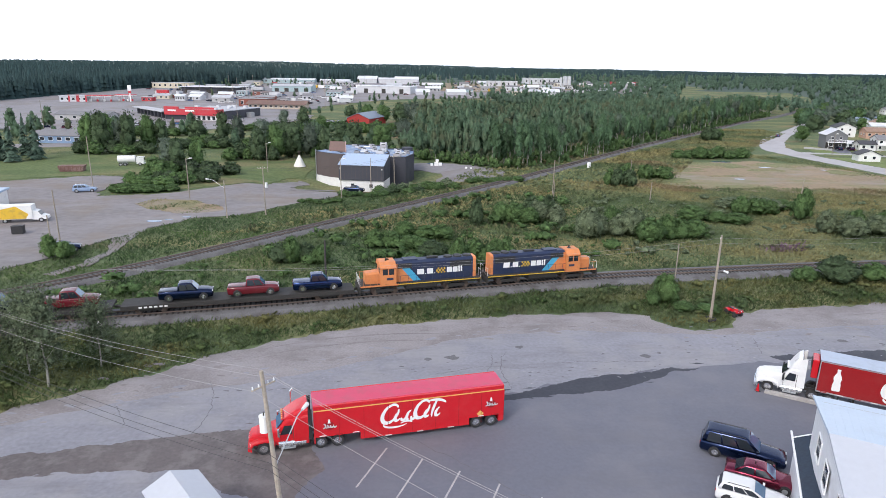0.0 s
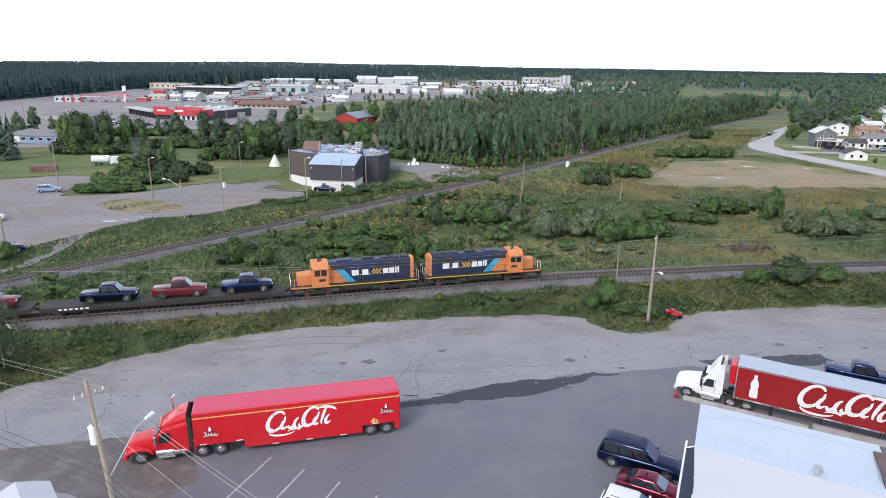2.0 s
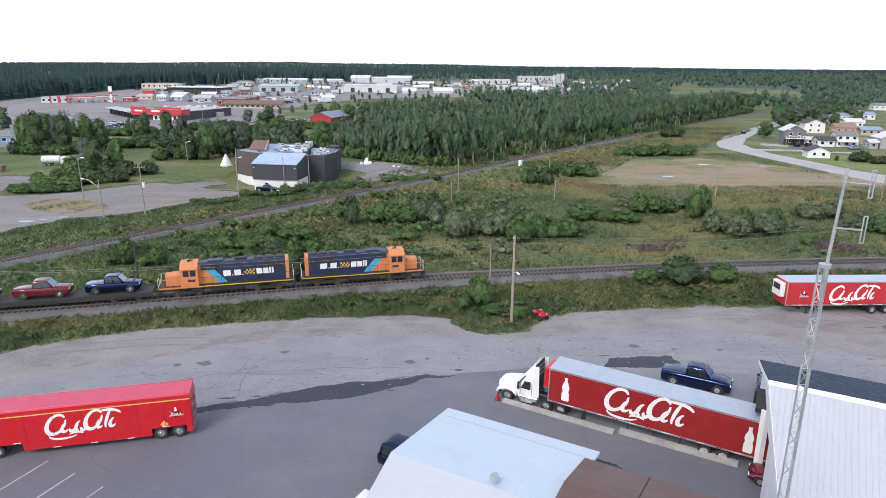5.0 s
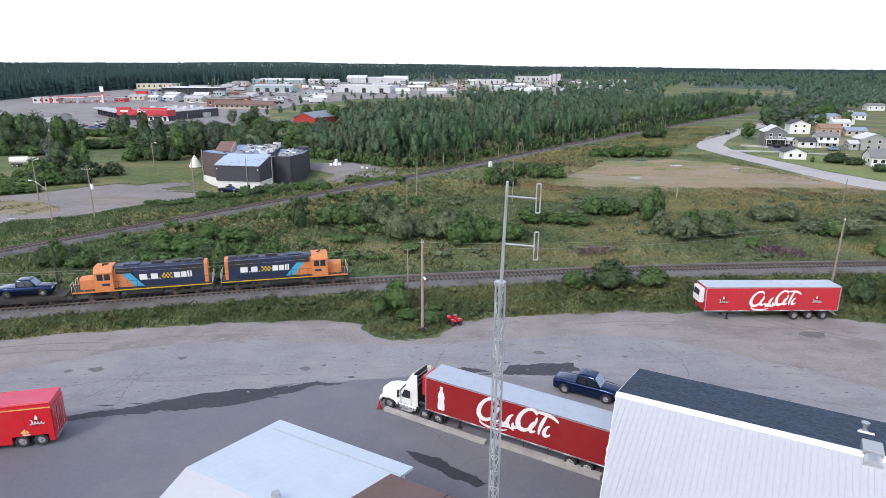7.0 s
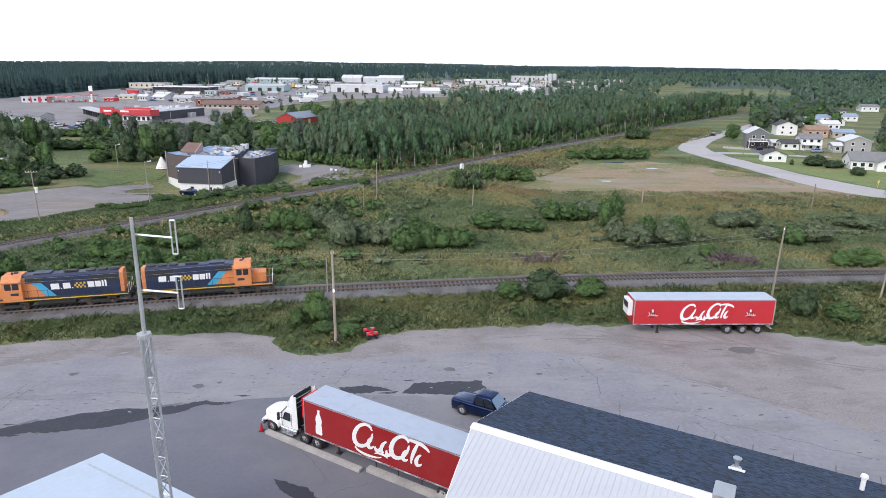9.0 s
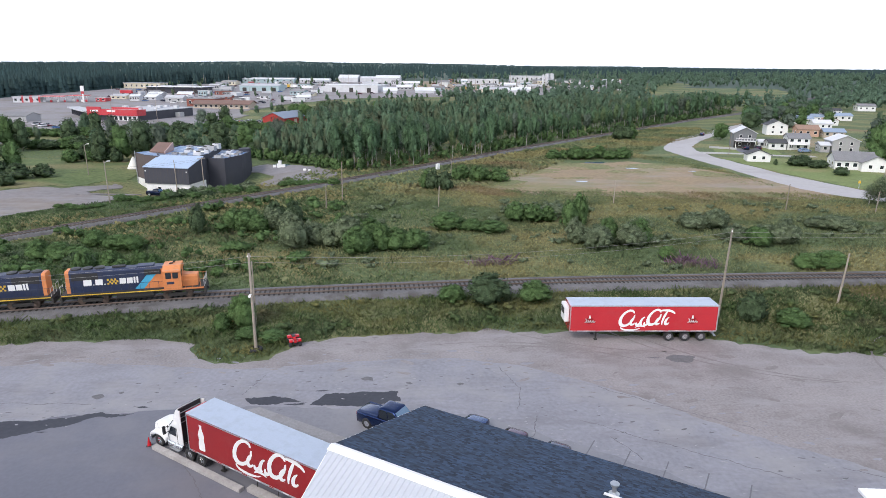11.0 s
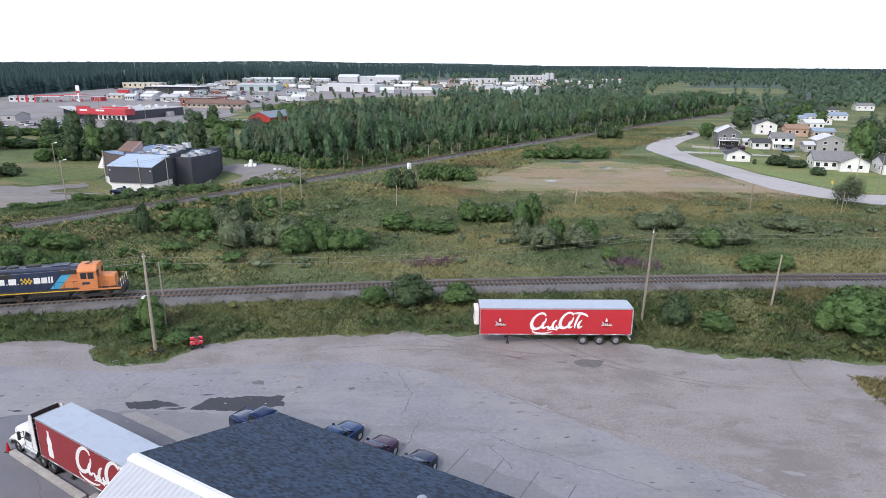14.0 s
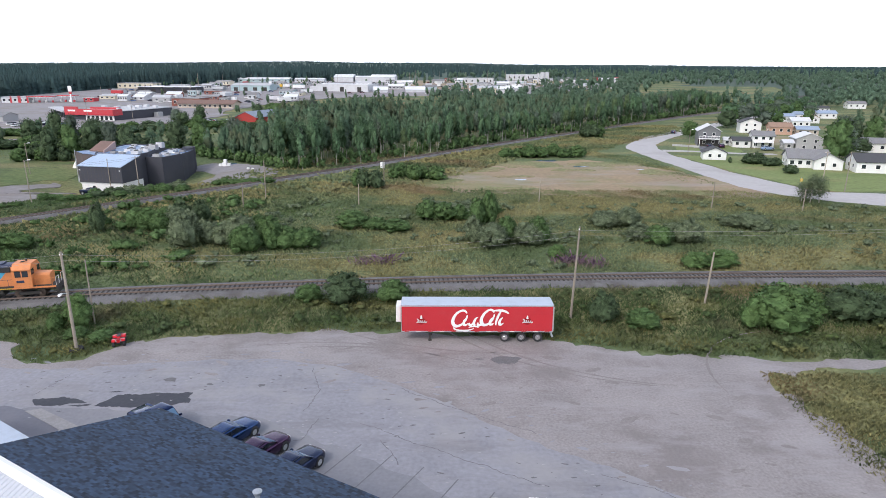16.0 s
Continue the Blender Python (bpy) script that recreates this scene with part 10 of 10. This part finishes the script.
YARD_EDGE = [(-140, 20), (-90, 30), (-62, 39), (-42, 45.6), (-34.8, 48.9), (-29.7, 52.3), (-24.9, 56.2), (-20.5, 59.5), (-14.1, 63.9), (-7.2, 66.4), (4.7, 69.1), (15, 70.6), (24.4, 70.8), (28.2, 69.6), (29.6, 66.4), (33, 65.2), (36.8, 66.6), (38.6, 69.6), (43, 71.6), (52.8, 73),
             (68.5, 73.7), (78, 72.6), (86, 70.6), (96.4, 67.6), (105, 66.9), (116.4, 66.8), (220, 68)]


def grass_patch(name, seed, n, x0, x1, y0, y1, height, width, mat, label, keep):
    rs = np.random.RandomState(seed)
    x, y = rs.uniform(x0, x1, n), rs.uniform(y0, y1, n)
    ok = keep(x, y, rs)
    x, y = x[ok], y[ok]
    n = len(x)
    z = terrain(x, y) - 0.05
    a = rs.uniform(0, math.tau, n)
    h = height * rs.uniform(0.45, 1.3, n) * (0.7 + 0.5 * np.sin(x * 0.35 + 1.3 * np.sin(y * 0.21)) ** 2)
    w = width * rs.uniform(0.6, 1.4, n)
    tilt = rs.normal(size=(n, 2)) * 0.6
    ca, sa = np.cos(a) * w, np.sin(a) * w
    v = np.stack([np.stack([x - ca, y - sa, z], 1), np.stack([x + ca, y + sa, z], 1),
                  np.stack([x + ca * 0.7 + tilt[:, 0] * h, y + sa * 0.7 + tilt[:, 1] * h, z + h * 0.85], 1), np.stack([x - ca * 0.5 + tilt[:, 0] * h, y - sa * 0.5 + tilt[:, 1] * h, z + h], 1)], 1)
    turned = np.cross(v[:, 1] - v[:, 0], v[:, 2] - v[:, 0])[:, 1] > 0
    v[turned] = v[turned][:, ::-1]
    v = v.reshape(-1, 3)
    ob = bulk(name, v, np.arange(4 * n).reshape(n, 4), mat)
    up = np.repeat(np.stack([tilt[:, 0], tilt[:, 1] - 0.3, np.full(n, 0.75)], 1), 4, axis=0)
    ob.data.normals_split_custom_set_from_vertices((up / np.linalg.norm(up, axis=1, keepdims=True)).tolist())
    return tagged(ob, label, "grass", kind="stuff")


edge_x, edge_y = np.array([p[0] for p in YARD_EDGE]), np.array([p[1] for p in YARD_EDGE])


def off_tracks(x, y, clear=3.0):
    return (line_distance(x, y, NEAR_LINE) > clear) & (line_distance(x, y, FAR_LINE) > clear)


def between(x, y, rs):
    return off_tracks(x, y) & (y > np.interp(x, edge_x, edge_y) + 0.25 * rs.random(len(x)))


def verge(x, y, rs):
    near = np.interp(x, [p[0] for p in NEAR_LINE], [p[1] for p in NEAR_LINE])
    return between(x, y, rs) & (y < near)


LOT_EDGE = [(-62, 86), (-59, 88.8), (-55, 94), (-53.5, 100.4), (-50.3, 107), (-45.3, 117), (-42.5, 121.6), (-36, 124), (-32, 126), (-29.5, 131), (-24.3, 137.5), (-17.6, 144), (0, 165), (200, 400)]


def below_lot(x, y):
    return y < np.interp(x, [p[0] for p in LOT_EDGE], [p[1] for p in LOT_EDGE]) - 0.3


grass_patch("verge_weeds", 1, 215000, -70, 150, 44, 93, 0.5, 0.05, WEED_DARK, "tall green weeds on the railway verge", verge)
def east_side(x, y, rs):
    return x + 14 * np.sin(y * 0.13) + rs.normal(size=len(x)) * 9 > 34


grass_patch("lush_meadow_grass", 12, 120000, -80, 60, 60, 158, 0.42, 0.08, WEED_LUSH, "lush green meadow grass between the tracks", lambda x, y, rs: between(x, y, rs) & ~east_side(x, y, rs) & below_lot(x, y) & (y > np.interp(x, [p[0] for p in NEAR_LINE], [p[1] for p in NEAR_LINE])))
grass_patch("track_side_grass", 13, 60000, 60, 190, 180, 340, 0.45, 0.3, WEED, "rough grass between the far track and the road",
            lambda x, y, rs: (y - 187.5 - 1.28 * (x - 43) < -6) & (y - 187.5 - 1.28 * (x - 43) > -62) & ((x < 136) | (y > 262 + 1.25 * (x - 147))) & (rs.random(len(x)) < 0.75) & ~((x > 78 + 0.5 * (y - 205)) & (y < 228)))
grass_patch("meadow_grass", 2, 170000, 5, 175, 60, 158, 0.38, 0.08, WEED, "rough meadow grass between the tracks", lambda x, y, rs: between(x, y, rs) & east_side(x, y, rs) & (y < np.interp(x, [140, 147, 154, 158, 166, 190], [158, 155, 149.5, 144.5, 140, 136.5])) & below_lot(x, y) & (y > np.interp(x, [p[0] for p in NEAR_LINE], [p[1] for p in NEAR_LINE])))
grass_patch("far_meadow_grass", 3, 40000, -60, 160, 110, 250, 0.6, 0.35, WEED, "rough meadow grass along the far track", lambda x, y, rs: off_tracks(x, y) & below_lot(x, y) & (line_distance(x, y, FAR_LINE) < np.where(x < 0, 9.5, 32)) & (line_distance(x, y, FAR_LINE) > 3.2) & ~((x < -16) & (y > 140)) & ~((x > 62) & (y > 150) & (y < 228) & (x > 0.55 * (y - 150) + 62)))
FIELD = [(62, 166), (70, 190), (80, 205), (95, 222), (119, 228), (131, 214), (139, 190), (146, 172), (150, 158), (146, 150), (118, 149.5), (96, 152), (78, 155), (62, 166)]
grass_patch("field_edge_grass", 7, 90000, 50, 160, 136, 240, 0.26, 0.2, WEED, "thin grass creeping in round the dirt field", lambda x, y, rs: (line_distance(x, y, FIELD) < (6 + 7 * np.sin(x * 0.11 + np.sin(y * 0.17)) ** 2) * rs.random(len(x)) ** 1.8) & (x < 140 + 0.06 * (y - 200) ** 2 / 30))
def in_polygon(px, py, poly):
    hit = np.zeros(len(px), bool)
    for (ax, ay), (bx, by) in zip(poly, poly[1:] + poly[:1]):
        hit ^= ((ay > py) != (by > py)) & (px < (bx - ax) * (py - ay) / (by - ay + 1e-9) + ax)
    return hit


LOT_PLAN = [(-59, 88.8), (-50.3, 107), (-42.5, 121.6), (-32, 126), (-24.3, 137.5), (-17.6, 144), (-16.8, 152.7), (-26.9, 155.6), (-30.9, 161.4), (-28, 176), (-31, 176.4), (-36.9, 162), (-41.7, 162.6), (-55.8, 147.5), (-70.2, 143.4),
            (-72.4, 148.2), (-72.8, 168), (-77.3, 171), (-84.2, 171), (-93.8, 166), (-110, 158), (-150, 120), (-110, 86)]
grass_patch("lawn_tufts", 14, 26000, -125, -8, 128, 262, 0.15, 0.14, WEED_LAWN, "uneven grass between the lot and the town", lambda x, y, rs: ~in_polygon(x, y, LOT_PLAN) & ~below_lot(x, y) & ~((x > -26) & (y > 164) & (y < 204)) & (rs.random(len(x)) < 0.75))
grass_patch("island_grass", 15, 3000, -60, -38, 124, 142, 0.3, 0.16, WEED, "grass on the island in the lot", lambda x, y, rs: in_polygon(x, y, [(-58.7, 134.8), (-56.1, 140), (-47.9, 139), (-39.4, 132.3), (-38.8, 128), (-45.8, 125.5), (-53.4, 129.7)]))
grass_patch("corner_grass", 4, 34000, 101, 124, 36, 65, 0.26, 0.05, WEED_DRY, "rough grass at the yard's corner", lambda x, y, rs: (x > 102.4 + 1.2 * rs.random(len(x)) + np.maximum(0, 50 - y) * 0.35) & (y < 63.4 + 0.8 * rs.random(len(x))))
PINK = ((62, 99.5, 2.4), (93.2, 99.3, 3.0))
grass_patch("fireweed", 5, 9000, 55, 100, 94, 105, 1.0, 0.07, FIREWEED, "pink flowering fireweed in the grass",
            lambda x, y, rs: between(x, y, rs) & (np.min([np.hypot((x - a) / 1.6, y - b) / c for a, b, c in PINK], axis=0) < rs.random(len(x)) ** 0.5) & (rs.random(len(x)) < 0.8))

# low leafy scrub standing in the grass
def scrub(name, seed, n, x0, x1, y0, y1, low, high, mat, label, keep):
    rs = np.random.RandomState(seed)
    x, y = rs.uniform(x0, x1, n), rs.uniform(y0, y1, n)
    ok = keep(x, y, rs)
    places = []
    for px, py in zip(x[ok], y[ok]):
        h = low + (high - low) * rs.random() ** 2
        places.append((px, py, h * rs.uniform(0.9, 1.5), h))
    kinds = []
    for k in range(5):
        lobes = [(rs.normal() * 0.28, rs.normal() * 0.28, 0.32 + 0.3 * rs.random(), rs.uniform(0.3, 0.5), rs.uniform(0.3, 0.5), rs.uniform(0.28, 0.42)) for _ in range(5)]
        kinds.append(foliage(rs, lobes, 85, 0.075, 0.7))
    return scatter(name, kinds, places, mat, label)


def clumped(x, y, scale, level):
    return np.sin(x * scale + 1.7 * np.sin(y * scale * 1.3 + 2)) * np.sin(y * scale * 1.9 + 1.3 * np.sin(x * scale * 0.8)) > level


near_x, near_y = [p[0] for p in NEAR_LINE], [p[1] for p in NEAR_LINE]
scrub("meadow_scrub", 51, 900, -60, 34, 72, 150, 0.5, 2.3, LEAF, "low dark green scrub in the meadow between the tracks",
      lambda x, y, rs: off_tracks(x, y, 4.2) & below_lot(x, y) & (y > np.interp(x, near_x, near_y) + 3) & (y < np.interp(x, [p[0] for p in FAR_LINE], [p[1] for p in FAR_LINE])) & (clumped(x, y, 0.16, -0.05) | (rs.random(len(x)) < 0.15)))
scrub("meadow_scrub", 52, 900, 34, 170, 94, 148, 0.4, 1.5, LEAF_GREY, "low grey-green scrub in the rough meadow",
      lambda x, y, rs: off_tracks(x, y, 4.2) & below_lot(x, y) & (y < np.interp(x, [130, 147, 154, 158, 166, 190], [146, 146, 142, 140, 136, 133])) & (clumped(x, y, 0.13, 0.25) | (rs.random(len(x)) < 0.07)))
scrub("verge_scrub", 53, 1900, -70, 130, 46, 92, 0.4, 1.05, WEED_DARK, "lumpy tall weeds on the railway verge", lambda x, y, rs: verge(x, y, rs) & off_tracks(x, y, 4.0) & (y > np.interp(x, edge_x, edge_y) + 0.8) & (rs.random(len(x)) < 0.8))

# ---- ties of the tracks and shingles of the warehouse ----
tie_bm = B()
box(tie_bm, -0.115, 0.115, -1.3, 1.3, -0.12, 0.03)
tie_mesh = bpy.data.meshes.new("tie")
tie_bm.to_mesh(tie_mesh)
tie_bm.free()
tie_mesh.materials.append(TIE)
rng = random.Random(77)
spare = []
for p, d, n in frames_along(smooth_line(NEAR_LINE, 0.62)):
    ang = math.degrees(math.atan2(d.y, d.x)) + rng.uniform(-1.5, 1.5)
    m = pose(p.x, p.y, TRACK_Z + rng.uniform(-0.015, 0.015), 0, 0, ang)
    if -33 < p.x < 148:
        ob = new("tie", tie_mesh)
        ob.parent = near_bed
        ob.matrix_basis = m
    elif -100 < p.x < 240:
        spare.append(m)


def joined_ties(name, places, parent):
    corner = [Vector((x, y, z)) for x in (-0.115, 0.115) for y in (-1.3, 1.3) for z in (-0.12, 0.03)]
    quads = ((0, 1, 3, 2), (4, 6, 7, 5), (0, 4, 5, 1), (2, 3, 7, 6), (1, 5, 7, 3))
    vs, fs = [], []
    for k, m in enumerate(places):
        vs += [tuple(m @ c) for c in corner]
        fs += [tuple(8 * k + i for i in q) for q in quads]
    ob = bulk(name, vs, fs, TIES_FAR, parent)
    return tagged(ob, "dark wooden ties under the rails", kind="stuff")


joined_ties("tie_row", spare, near_bed)
joined_ties("tie_row", [pose(p.x, p.y, TRACK_Z + ground_z(p.x, p.y), 0, 0, math.degrees(math.atan2(d.y, d.x))) for p, d, n in frames_along(smooth_line(FAR_LINE, 0.66)) if -70 < p.x < 230], far_bed)

rng = random.Random(78)
slope = math.atan2(WR - WE, WN)
vs, fs = [], []
course, width = 0.17, 0.27
rows = int(math.hypot(WN, WR - WE) / course)
for j in range(rows):
    s0 = j * course
    x = -0.8 - rng.random() * width
    while x < WX1:
        w = width * rng.uniform(0.75, 1.25)
        a, b = max(x, west_edge((s0 + course) * math.cos(slope))), min(x + w - 0.008, WX1)
        x += w
        if b - a < 0.05:
            continue
        i = len(vs)
        for s, lift in ((s0 - 0.02, 0.012), (s0 + course, 0.022 + rng.uniform(0, 0.006))):
            for xx in (a, b):
                vs.append((xx, s * math.cos(slope) - 0.0 + lift * math.sin(slope), WR - s * math.sin(slope) + lift * math.cos(slope)))
        vs += [(a, (s0 + course) * math.cos(slope), WR - (s0 + course) * math.sin(slope) + 0.002), (b, (s0 + course) * math.cos(slope), WR - (s0 + course) * math.sin(slope) + 0.002)]
        fs += [(i, i + 1, i + 3, i + 2), (i + 2, i + 3, i + 5, i + 4)]
ob = bulk("shingles", vs, fs, SHINGLE, ware)
tagged(ob, "blue-grey asphalt shingles in even courses", kind="stuff")
